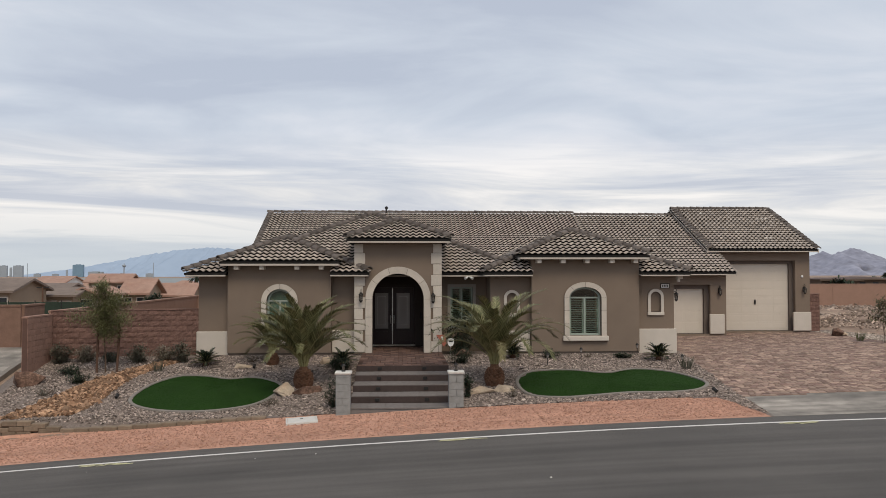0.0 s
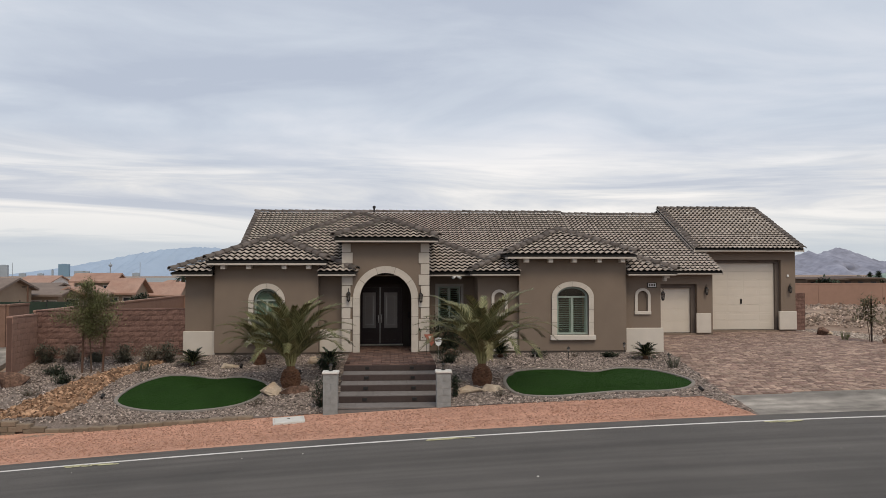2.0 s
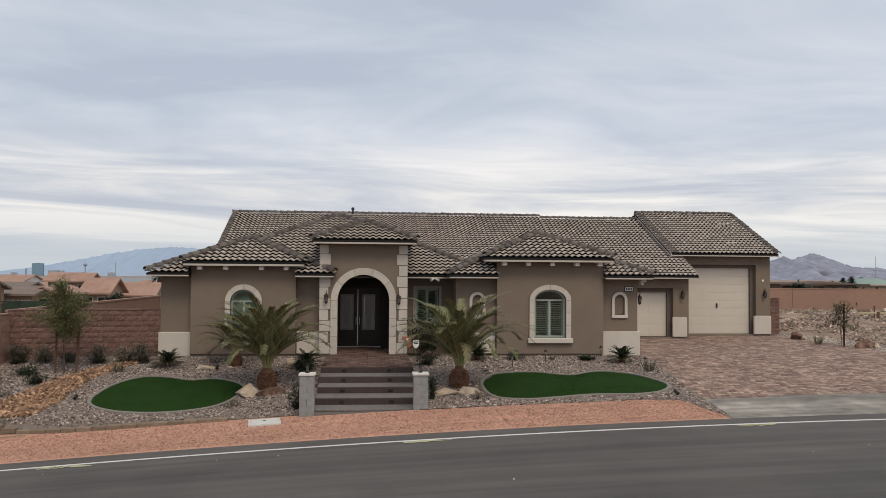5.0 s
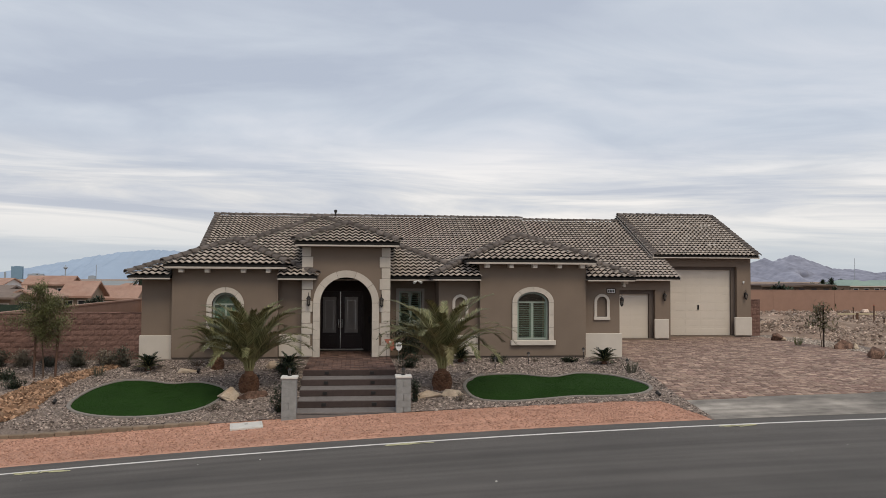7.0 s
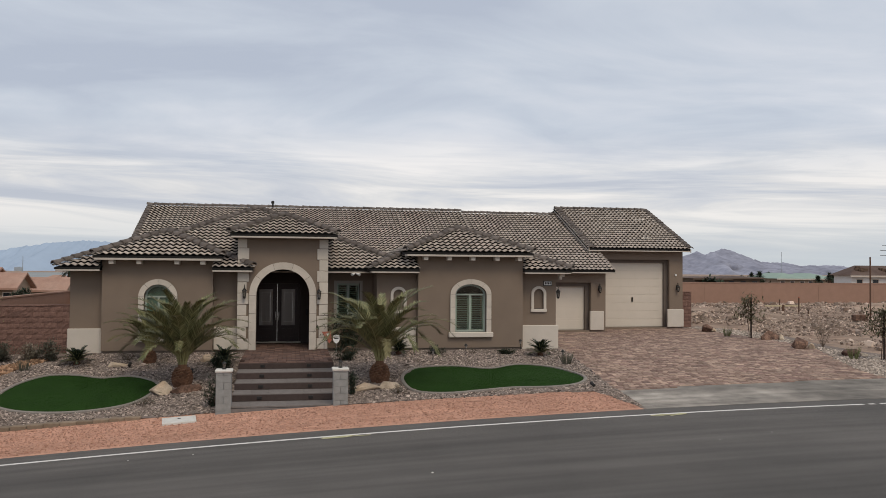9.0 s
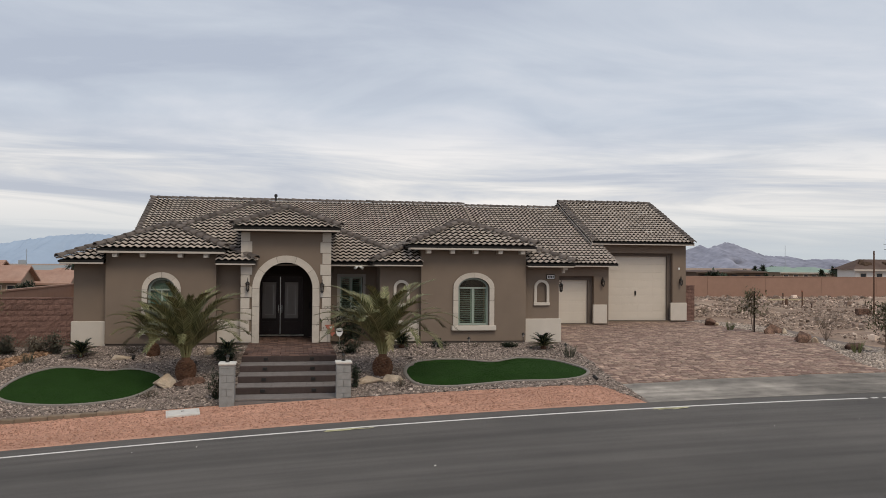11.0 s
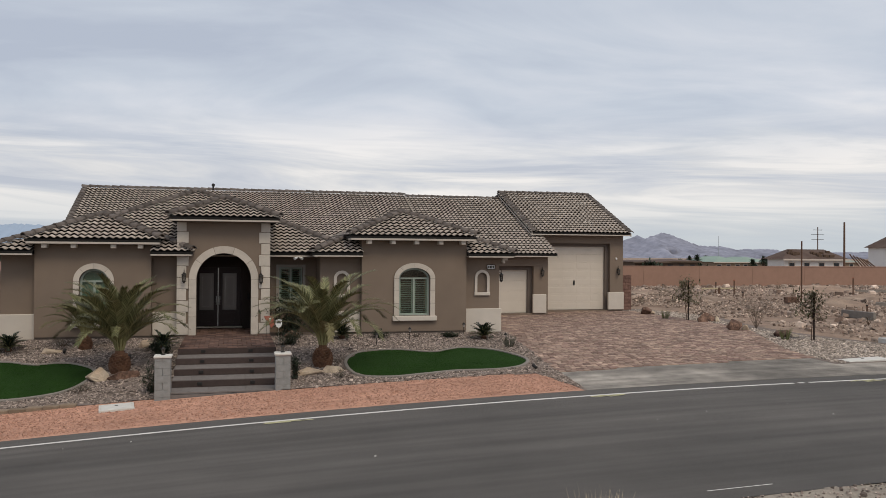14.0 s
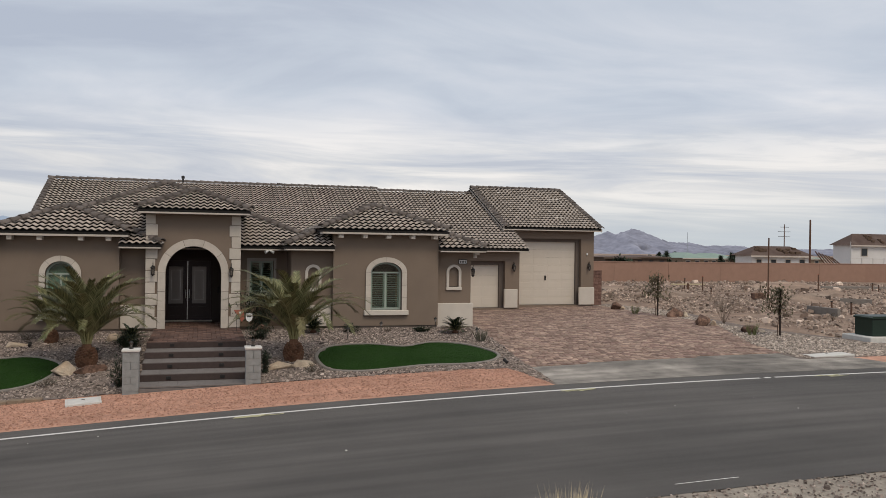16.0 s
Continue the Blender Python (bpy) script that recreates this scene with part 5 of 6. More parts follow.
PEB = [(-0.8, -0.7, -0.5), (0.8, -0.8, -0.5), (0.9, 0.7, -0.5), (-0.7, 0.8, -0.5), (-0.5, -0.55, 0.55), (0.6, -0.45, 0.5), (0.5, 0.55, 0.6), (-0.55, 0.45, 0.45)]
PEB_F = [(0, 1, 5, 4), (1, 2, 6, 5), (2, 3, 7, 6), (3, 0, 4, 7), (4, 5, 6, 7)]


def scatter(name, count, box_, keep, size, mat, label, seed, lift=0.03, heap=0.5, tilt=0.35):
    """Many loose stones lying on the land."""
    rng = np.random.default_rng(seed)
    vs, fs = [], []
    x0, x1, y0, y1 = box_
    n = 0
    tries = 0
    while n < count and tries < count * 6:
        tries += 1
        x, y = rng.uniform(x0, x1), rng.uniform(y0, y1)
        if not keep(x, y):
            continue
        r = size * math.exp(rng.normal(0, 0.35))
        z = land(x, y) + lift + rng.uniform(0, size * heap)
        an = rng.uniform(0, 6.28)
        c, s_ = math.cos(an), math.sin(an)
        sc = rng.uniform(0.65, 1.35, 8)
        lx, ly = rng.uniform(-tilt, tilt, 2)
        o = len(vs)
        for (a, b, h), q in zip(PEB, sc):
            vs.append((x + (a * c - b * s_) * r * q, y + (a * s_ + b * c) * r * q * 0.9, z + (h * 0.75 * q + a * lx + b * ly) * r))
        fs += [tuple(q + o for q in face) for face in PEB_F]
        n += 1
    return whole(name, mesh_of(name, vs, fs, mat), None, label, "gravel", kind="stuff")


def creek(x, y):
    """The dry stream bed winds down from the wall to the retaining blocks."""
    t = (31.3 - y) / 6.2
    cx = -8.55 - 2.55 * t - 0.35 * math.sin(t * 5)
    return abs(x - cx) < (0.30 + 0.75 * t) and y > 24.9 and not in_loop(x, y, dense_a)


def yard_free(x, y):
    return x < paver_left(y) - 0.05 and y > edge_y(x) + (0.18 if x < -3.6 else 0.0) and not (-1.55 < x < 1.65) and not in_loop(x, y, dense_a) and not in_loop(x, y, dense_b) and y < 32.5


scatter("yard_gravel_stone", 56000, (-13.1, 11.2, 23.7, 32.4), lambda x, y: yard_free(x, y) and not creek(x, y), 0.026, "stone_bit", "mixed grey and tan gravel stones", 5, 0.02)
scatter("creek_cobble", 4600, (-13, -7, 25.0, 31.4), creek, 0.046, "cobble", "tan river cobbles of a dry stream bed", 6, 0.03, 1.2, 0.7)
scatter("verge_gravel", 14000, (-13, 9.7, 21.1, 24.5), lambda x, y: x < verge_right(y) and y < edge_y(x) - 0.12 and not (-1.9 < x < 1.9 and y > 23.95), 0.016, "red_bit", "red crushed gravel stones", 7, 0.012)
scatter("tongue_gravel_stone", 700, (9.0, 10.1, 21.2, 23.9), lambda x, y: verge_right(y) < x < apron_left(y), 0.025, "stone_bit", "mixed gravel stones between verge and driveway", 15, 0.01)
scatter("side_gravel_stone", 13000, (19.3, 25, 22.9, 44), lambda x, y: not (19.8 < x < 21.7 and 22.8 < y < 23.9) and paver_right(y) + 0.1 < x < 23.4 + 1.2 * math.sin(y * 0.35) + 0.05 * (40 - y), 0.032, "side_bit", "grey gravel stones beside the driveway", 8, 0.02)
scatter("shoulder_gravel", 2500, (4, 14, 9.5, 11.3), lambda x, y: True, 0.018, "stone_bit", "small stones on the sandy shoulder", 9, 0.0)
scatter("lot_rubble", 15000, (23.6, 62, 27, 69), lambda x, y: x > 24.2 + 0.05 * (40 - y) and noise.noise((x * 0.18, y * 0.18, 3)) > -0.35, 0.058, "rubble", "broken stones strewn over the bare building lot", 10, 0.02)
scatter("lot_rock", 520, (24.5, 62, 32, 69), lambda x, y: noise.noise((x * 0.14, y * 0.14, 9)) > -0.05, 0.17, "rubble", "larger broken rocks on the bare lot", 11, 0.04)

# retaining blocks along the foot of the yard
edging = thing("retaining_edge", "low curved edge of tan concrete retaining blocks", "retaining wall", kind="structure")
blk = Shape().box(-0.205, 0.205, -0.13, 0.13, 0, 0.148, 0.018).mesh("block", "edger")
path = []
x = -14.2
while x < -3.75:
    path.append(x)
    x += 0.42

for i, q in enumerate(path):
    y = edge_y(q)
    sl = math.degrees(math.atan((edge_y(q + 0.05) - edge_y(q - 0.05)) / 0.1))
    top = min(land(q, y + 0.55) + 0.02, land(q, y - 0.15) + 0.13 + 0.3 * ease(-9.4, -11.2, q))
    for r in range(4):
        if r and top - 0.15 * r < land(q, y - 0.15) + 0.03:
            break
        part("block", blk, None, edging, m=pose(q + (0.21 if r % 2 else 0), y - 0.012 * (r % 2), top - 0.15 * (r + 1), 0, 0, sl))


def slab(cx, cy, w, d, rot, label):
    s = thing("utility_slab", label, "utility cover", "utility covers", at=(cx, cy, land(cx, cy)))
    s.rotation_euler = (math.atan(0.01), -math.atan(0.045), radians(rot))
    part("rim", plate(rect_outline(-w / 2, w / 2, -d / 2, d / 2), [rect_outline(-w / 2 + 0.05, w / 2 - 0.05, -d / 2 + 0.05, d / 2 - 0.05)], -0.05, 0.06), "cap", s, m=pose(0, 0, 0, -90))
    part("lid", Shape().box(-w / 2 + 0.055, w / 2 - 0.055, -d / 2 + 0.055, d / 2 - 0.055, -0.03, 0.055, 0.006), "cap", s)
    part("latch", Shape().box(-0.04, 0.04, d * 0.1, d * 0.1 + 0.05, 0.05, 0.065), "iron", s)


slab(-2.80, 23.55, 0.88, 0.85, 8, "pale concrete utility cover in the red gravel")
slab(20.75, 23.35, 1.55, 0.65, -4, "pale concrete slab at the driveway's edge")

# ---------------------------------------------------------------- lamps, signs, small fixtures
def sconce(x, y, z, rot=0.0):
    t = thing("wall_sconce", "black iron wall lantern with seeded glass", "wall lamp", "wall lanterns", at=(x, y, z))
    t.rotation_euler = (0, 0, radians(rot))
    t.scale = (1.05, 1.05, 1.0)
    part("back_plate", Shape().box(-0.055, 0.055, -0.02, 0.0, -0.12, 0.14, 0.008), "iron", t)
    part("arm", Shape().tube([(0, -0.02, 0.10), (0, -0.08, 0.17), (0, -0.15, 0.16), (0, -0.15, 0.10)], 0.012, 6), "iron", t)
    part("roof", Shape().lathe([(0.095, 0.06), (0.085, 0.08), (0.03, 0.13), (0.02, 0.16)], (0, -0.15, 0), 10), "iron", t)
    part("lens", Shape().lathe([(0.055, -0.16), (0.078, 0.055)], (0, -0.15, 0), 10), "smoked", t)
    part("scroll", Shape().tube([(0, -0.15, 0.16), (0, -0.17, 0.24), (0, -0.11, 0.29), (0, -0.05, 0.25), (0, -0.02, 0.10)], 0.011, 6), "iron", t)
    part("candle", Shape().lathe([(0.018, -0.15), (0.018, -0.03), (0.008, 0.0)], (0, -0.15, 0), 8), "white", t)
    for k in range(4):
        a = k * math.pi / 2 + 0.78
        part("rib", Shape().tube([(0.058 * math.cos(a), -0.15 + 0.058 * math.sin(a), -0.17), (0.083 * math.cos(a), -0.15 + 0.083 * math.sin(a), 0.06)], 0.007, 4), "iron", t)
    part("base", Shape().lathe([(0.02, -0.24), (0.035, -0.21), (0.068, -0.18), (0.065, -0.16)], (0, -0.15, 0), 10), "iron", t)


sconce(-1.56, 32.255, 2.20)
sconce(1.24, 32.3, 2.16)
sconce(16.24, 41.5, 2.18)
sconce(21.66, 43.5, 2.20)
sconce(10.97, 32.98, 2.18, 90)

plaque = thing("address_plaque", "white number plaque in a black frame on the wall", "plaque", at=(10.61, 32.80, 2.58))
part("plate", Shape().box(-0.16, 0.16, -0.03, 0.0, -0.075, 0.075, 0.005), "white", plaque)
trim_ring(rect_outline(-0.185, 0.185, -0.10, 0.10), rect_outline(-0.16, 0.16, -0.075, 0.075), -0.035, 0.0, plaque, "iron", "black frame", "frame")
for k in range(4):
    part("bar", Shape().box(-0.125 + 0.068 * k, -0.08 + 0.068 * k, -0.034, -0.031, -0.045, 0.045), "iron", plaque)
flood = thing("eave_floodlight", "white twin floodlight under the eave", "floodlight", at=(2.75, 33.62, 2.97))
part("base", Shape().lathe([(0.06, -0.03), (0.06, 0.0)], seg=10), "white", flood)
for sx in (-1, 1):
    part("head", Shape().tube([(sx * 0.05, -0.02, -0.04), (sx * 0.16, -0.12, -0.09)], [0.035, 0.06], 9), "white", flood)
cam2 = thing("wall_box", "small white sensor on the garage wall", "sensor", at=(21.57, 43.5, 2.92))
part("body", Shape().box(-0.05, 0.05, -0.06, 0.0, -0.06, 0.06, 0.012), "white", cam2)

M["orange"] = material("orange red sign face", (0.36, 0.12, 0.08), 0.6, vary=0.15, scale=9, bump=0)
sign = thing("yard_sign", "white shield-shaped security sign on a metal stake", "sign", at=(1.83, 30.6, land(1.83, 30.6)))
part("stake", Shape().tube([(0, 0.012, -0.1), (0, 0.012, 0.9)], 0.009, 6), "brass", sign)
part("face", plate([(-0.11, 0.92), (-0.12, 0.78), (-0.08, 0.68), (0, 0.63), (0.08, 0.68), (0.12, 0.78), (0.11, 0.92), (0.0, 0.95)], [], -0.005, 0.005), "white", sign)
part("bar", Shape().box(-0.08, 0.08, -0.008, -0.006, 0.80, 0.84), "iron", sign)
flag = thing("garden_flag", "small orange and white sign leaning by the steps", "sign", at=(1.52, 30.9, land(1.52, 30.9)))
part("stake", Shape().tube([(-0.12, 0.012, -0.1), (-0.12, 0.012, 1.0)], 0.008, 6), "iron", flag)
part("face", plate([(-0.22, 1.02), (0.13, 1.03), (0.15, 0.70), (0.07, 0.58), (-0.06, 0.80)], [], -0.004, 0.004), "orange", flag)
part("panel", plate([(-0.04, 0.96), (0.05, 0.97), (0.03, 0.84), (0.0, 0.82)], [], -0.008, -0.005), "white", flag)


def path_light(x, y):
    t = thing("path_light", "small dark bronze path light on a spike", "path light", "path lights", at=(x, y, land(x, y)))
    part("stem", Shape().tube([(0, 0, -0.05), (0, 0, 0.32)], 0.013, 6), "iron", t)
    part("lens", Shape().lathe([(0.035, 0.32), (0.04, 0.42)], seg=8), "etched", t)
    part("hat", Shape().lathe([(0.075, 0.42), (0.06, 0.45), (0.015, 0.50)], seg=10), "iron", t)


for q in ((6.77, 30.9), (9.95, 28.9), (5.3, 29.8), (9.2, 31.9)):
    path_light(*q)


def spot(x, y, rot):
    t = thing("garden_spotlight", "small black garden spotlight in the gravel", "spotlight", "garden spotlights", at=(x, y, land(x, y)))
    t.rotation_euler = (0, 0, radians(rot))
    part("spike", Shape().tube([(0, 0, -0.05), (0, 0, 0.10)], 0.014, 6), "iron", t)
    part("head", Shape().tube([(0, -0.05, 0.10), (0, 0.10, 0.17)], [0.05, 0.058], 9), "iron", t)


for x, y, r in ((-8.95, 26.6, 0), (9.35, 24.25, 20), (-3.1, 29.0, 0), (-5.3, 30.2, 0)):
    spot(x, y, r)

# ---------------------------------------------------------------- pad transformer beside the road
tb = thing("transformer_box", "dark green pad-mounted transformer on a pale concrete pad", "utility box", at=(25.75, 26.3, land(25.2, 26.0)))
tb.rotation_euler = (0, 0, radians(-6))
part("pad", Shape().box(-0.95, 1.05, -0.75, 0.95, -0.15, 0.20, 0.03), "cap", tb, "pale concrete pad")
part("body", Shape().box(-0.62, 0.75, -0.40, 0.62, 0.20, 0.88, 0.02), "green_box", tb)
part("lid", plate([(-0.66, 0.88), (0.79, 0.88), (0.79, 0.93), (0.70, 0.98), (-0.57, 0.98), (-0.66, 0.93)], [], -0.44, 0.66), "green_box", tb)
part("door_seam", Shape().box(0.055, 0.075, -0.408, -0.40, 0.24, 0.86), "iron", tb)
part("label", Shape().box(0.42, 0.66, -0.408, -0.401, 0.52, 0.70), "white", tb, "white warning label")
part("handle", Shape().box(0.12, 0.16, -0.44, -0.40, 0.50, 0.62, 0.006), "iron", tb)
block_wall("wall_stub", "short red block wall beside the tall garage", (22.05, 44.7), (23.1, 44.7), -0.15, 1.95, 0.2, "redwall", 0.41, 0.205)

# ---------------------------------------------------------------- bare building lot
def post(x, y, h, r, mat, label, name="marker_post"):
    t = thing(name, label, "post", at=(x, y, land(x, y)))
    part("shaft", Shape().tube([(0, 0, -0.2), (0.01, 0, h)], r, 7), mat, t)
    return t


for x, y, h in ((36.96, 57.4, 0.85), (37.38, 55.6, 1.15), (36.65, 53.4, 0.35), (47.45, 54.8, 1.35), (52.67, 54.7, 0.65), (53.3, 54.7, 0.5), (33.5, 37.6, 0.6), (33.9, 36.6, 0.6)):
    p_ = post(x, y, h, 0.05, "stake", "short rusty post on the bare lot")
    part("cap", Shape().lathe([(0.06, h - 0.02), (0.06, h + 0.04)], seg=8), "orange" if h > 1 else "iron", p_)
post(37.3, 47.8, 4.2, 0.05, "stake", "tall thin rusty pole on the bare lot", "survey_pole")
brd = thing("board", "weathered board laid between two posts", "board", at=(36.6, 56.4, 0.62))
part("plank", Shape().box(-1.5, 1.5, -0.03, 0.03, -0.06, 0.06, 0.008), "straw", brd)
part("cleat", Shape().box(-0.1, 0.1, -0.05, 0.03, -0.9, 0.08, 0.008), "stake", brd)


def footing(a, b, h, label):
    a, b = Vector(a), Vector(b)
    d = b - a
    t = thing("concrete_footing", label, "footing", at=(a.x, a.y, land(a.x, a.y)))
    t.rotation_euler = (0, 0, math.atan2(d.y, d.x))
    part("stem_wall", Shape().box(0, d.length, -0.1, 0.1, -0.2, h, 0.02), "kerb", t)
    for k in range(4):
        x = d.length * (k + 0.5) / 4
        part("rebar", Shape().tube([(x, 0, h - 0.05), (x, 0, h + 0.25)], 0.012, 5), "stake", t)


footing((32.45, 38.2), (32.3, 35.7), 0.36, "low grey concrete stem wall on the bare lot")
footing((40.4, 44.65), (41.8, 43.4), 0.30, "low grey concrete stem wall on the bare lot")
footing((50.5, 58.0), (57.0, 57.0), 0.22, "low grey concrete stem wall on the bare lot")


def mound(x, y, r, h, seed, mat="dirt"):
    v, f = [], []
    nr, ns = 8, 26
    for i in range(nr + 1):
        for k in range(ns):
            a = 2 * math.pi * k / ns
            rr = r * i / nr * (1 + 0.22 * noise.noise((math.cos(a) * 1.5, math.sin(a) * 1.5, seed)))
            px, py = x + rr * math.cos(a), y + rr * 0.8 * math.sin(a)
            hh = 0.7 * h * math.cos(math.pi / 2 * i / nr) ** 1.4
            v.append((px, py, land(px, py) - 0.06 + hh + 0.3 * noise.noise((px * 1.1, py * 1.1, seed)) * (1 - i / nr)))
    f = [(i * ns + k, (i + 1) * ns + k, (i + 1) * ns + (k + 1) % ns, i * ns + (k + 1) % ns) for i in range(nr) for k in range(ns)]
    return whole("soil_mound", mesh_of("soil_mound", v, f, mat, True), None, "heap of dug desert soil and stones", "soil heap", "soil heaps")


for i, q in enumerate(((38.7, 46.3, 3.2, 0.55), (48.5, 60.0, 4.5, 0.7), (43.5, 40.5, 3.5, 0.95), (45.2, 50.6, 3.2, 0.5), (32, 52, 3.5, 0.4), (57, 50, 4, 0.6), (30.5, 60, 4, 0.35))):
    mound(*q, 3 + i)
for x, y, s_ in ((38.5, 50, 0.5), (47, 47, 0.45), (50, 46, 0.5), (34, 43, 0.5), (40, 36, 0.4), (29, 47, 0.4), (31, 55, 0.4), (43, 56, 0.5), (52, 52, 0.5), (27.5, 39, 0.4), (29.5, 33, 0.4), (46, 62, 0.5), (35, 62, 0.5), (26.5, 50, 0.4)):
    bush(x, y, 0.7, s_, int(x * 7), "leaf_red", "dry reddish weed on the bare lot", 120, 0.04)
whole("dark_crate", Shape().box(-0.45, 0.45, -0.25, 0.25, 0, 0.42, 0.03), "rock_dark", "dark red crate-like block on the bare lot", "block", m=pose(36.9, 48.3, land(36.9, 48.3)))


M["far_block"] = material("brown slump block wall", (0.20, 0.12, 0.088), 0.95, vary=0.12, scale=4, fine=20, bump=0.8, stain=0.08)


def long_wall(name, label, pts, z1, mat="redwall_flat"):
    w = thing(name, label, "wall", kind="structure")
    for (ax, ay), (bx, by) in zip(pts, pts[1:]):
        ln = math.hypot(bx - ax, by - ay)
        an = math.degrees(math.atan2(by - ay, bx - ax))
        n = max(1, round(ln / 6))
        for k in range(n):
            a = k / n
            x, y = ax + (bx - ax) * a, ay + (by - ay) * a
            part("wall_panel", Shape().box(0.008, ln / n - 0.008, -0.1, 0.1, -1.6, 0, 0.01), mat, w, m=pose(x, y, z1 - 0.06, 0, 0, an) @ Matrix.Diagonal((1, 1, 1.6, 1)))
            part("coping", Shape().box(0, ln / n, -0.13, 0.13, -0.06, 0.03, 0.01), mat, w, m=pose(x, y, z1, 0, 0, an))
    return w


long_wall("wall_north", "long smooth terracotta block wall behind the bare lot", ((20, 70), (66.4, 70), (100, 61)), 2.15)
long_wall("wall_side", "red block wall running back beside the house", ((-13.2, 31.95), (-13.2, 54)), 1.66)
long_wall("wall_rear", "red block wall behind the house", ((-13.2, 54), (22.5, 54)), 1.66)
long_wall("wall_far_lot", "red block wall across the side street", ((-19.5, 36), (-16.1, 36), (-16.1, 38)), 1.74, "far_block")

# dry grass on the near shoulder
for i, (x, y, h) in enumerate(((4.75, 9.9, 0.80), (4.6, 9.85, 0.70), (4.92, 9.95, 0.74), (4.35, 9.8, 0.62), (5.2, 9.9, 0.45))):
    tuft(x, y, h, 60 + i, "straw", "dry straw-coloured grass on the road shoulder", 110, spread=0.16, lean=0.22)
# faded paint marks across the edge line and a short dash near the shoulder
for x, w in ((-7.0, 0.9), (1.45, 0.7), (9.75, 0.75), (17.9, 0.8)):
    v, f = [], []
    rng = random.Random(int(x * 10))
    mk = Shape()
    for k in range(9):
        a, b = x + rng.uniform(-w, w) * 0.5, 20.08 + rng.uniform(-0.16, 0.05)
        l_, d_ = rng.uniform(0.12, 0.3), rng.uniform(0.02, 0.05)
        zz = road_z(a) + 0.0075 + k * 0.0003
        mk.add([(a - l_, b - d_, zz - 0.012), (a + l_, b - d_, zz + 0.012), (a + l_, b + d_, zz + 0.012), (a - l_, b + d_, zz - 0.012)], [(0, 1, 2, 3)])
    whole("paint_mark", mk, "yellow_paint", "faded yellow survey marking on the asphalt", "road marking", "paint marks", "structure")
dash = Shape()
dash.add([(q, y, road_z(q) + 0.006) for q in (7.55, 8.15, 8.75) for y in (11.75, 11.78)], [(0, 2, 3, 1), (2, 4, 5, 3)])
whole("lane_dash", dash, "paint", "thin worn white dash on the road", "road marking", kind="structure")
scatter("road_debris", 9, (-8, 16, 12.5, 19.8), lambda x, y: True, 0.015, "cap", "small pale bits lying on the asphalt", 12, 0.012)
ret = thing("eave_return", "cream corbel end under the low eave", "corbel", at=(11.05, 32.5, 2.88))
part("block", Shape().box(-0.05, 0.16, -0.12, 0.16, -0.02, 0.10, 0.015), "trim", ret)
part("foot", Shape().box(-0.05, 0.06, -0.08, 0.12, -0.14, -0.02, 0.012), "trim", ret)

# ---------------------------------------------------------------- neighbourhood and distance
M["far_roof"] = material("terracotta blend roof", (0.30, 0.175, 0.13), 0.9, vary=0.12, scale=1.5, fine=8, bump=0.4, tint=(0.38, 0.25, 0.195))
M["far_roof_brown"] = material("brown blend roof", (0.075, 0.045, 0.036), 0.9, vary=0.12, scale=1.5, fine=8, bump=0.4, tint=(0.12, 0.085, 0.07))
M["far_roof_green"] = material("green metal roof", (0.23, 0.31, 0.26), 0.6, vary=0.06, scale=0.5, fine=8, bump=0.1)
M["far_wall"] = material("tan stucco", (0.27, 0.205, 0.15), 0.9, vary=0.05, scale=0.5, fine=8, bump=0.1)
M["far_wall_white"] = material("white house wrap", (0.62, 0.61, 0.60), 0.8, vary=0.05, scale=0.5, fine=8, bump=0.1)
M["far_wall_brown"] = material("dark brown stucco", (0.11, 0.08, 0.06), 0.9, vary=0.08, scale=0.5, fine=8, bump=0.1)
M["far_glass"] = material("dark window glass", (0.03, 0.035, 0.04), 0.15, vary=0.05, bump=0)
# towers, mountains and valley carry the distance haze in their base colours
M["tower_blue"] = material("blue curtain wall with painted haze", (0.17, 0.27, 0.36), 0.5, vary=0.05, scale=0.02, fine=0.1, bump=0)
M["tower_grey"] = material("grey tower wall with painted haze", (0.30, 0.34, 0.38), 0.7, vary=0.05, scale=0.02, fine=0.1, bump=0)
M["mountain"] = material("desert mountain with painted blue haze", (0.255, 0.265, 0.325), 1.0, vary=0.24, scale=0.008, fine=0.035, bump=0, stain=0.05, spec=0.0)
M["mountain_far"] = material("far mountain with painted pale haze", (0.33, 0.41, 0.52), 1.0, vary=0.04, scale=0.004, fine=0.02, bump=0, spec=0.0)
M["valley"] = material("valley floor with painted haze", (0.25, 0.27, 0.28), 1.0, vary=0.10, scale=0.01, fine=0.05, bump=0, spec=0.0, tint=(0.31, 0.33, 0.335))
M["hedge"] = material("green windscreen mesh", (0.022, 0.036, 0.024), 0.8, vary=0.15, scale=2, fine=20, bump=0.3)


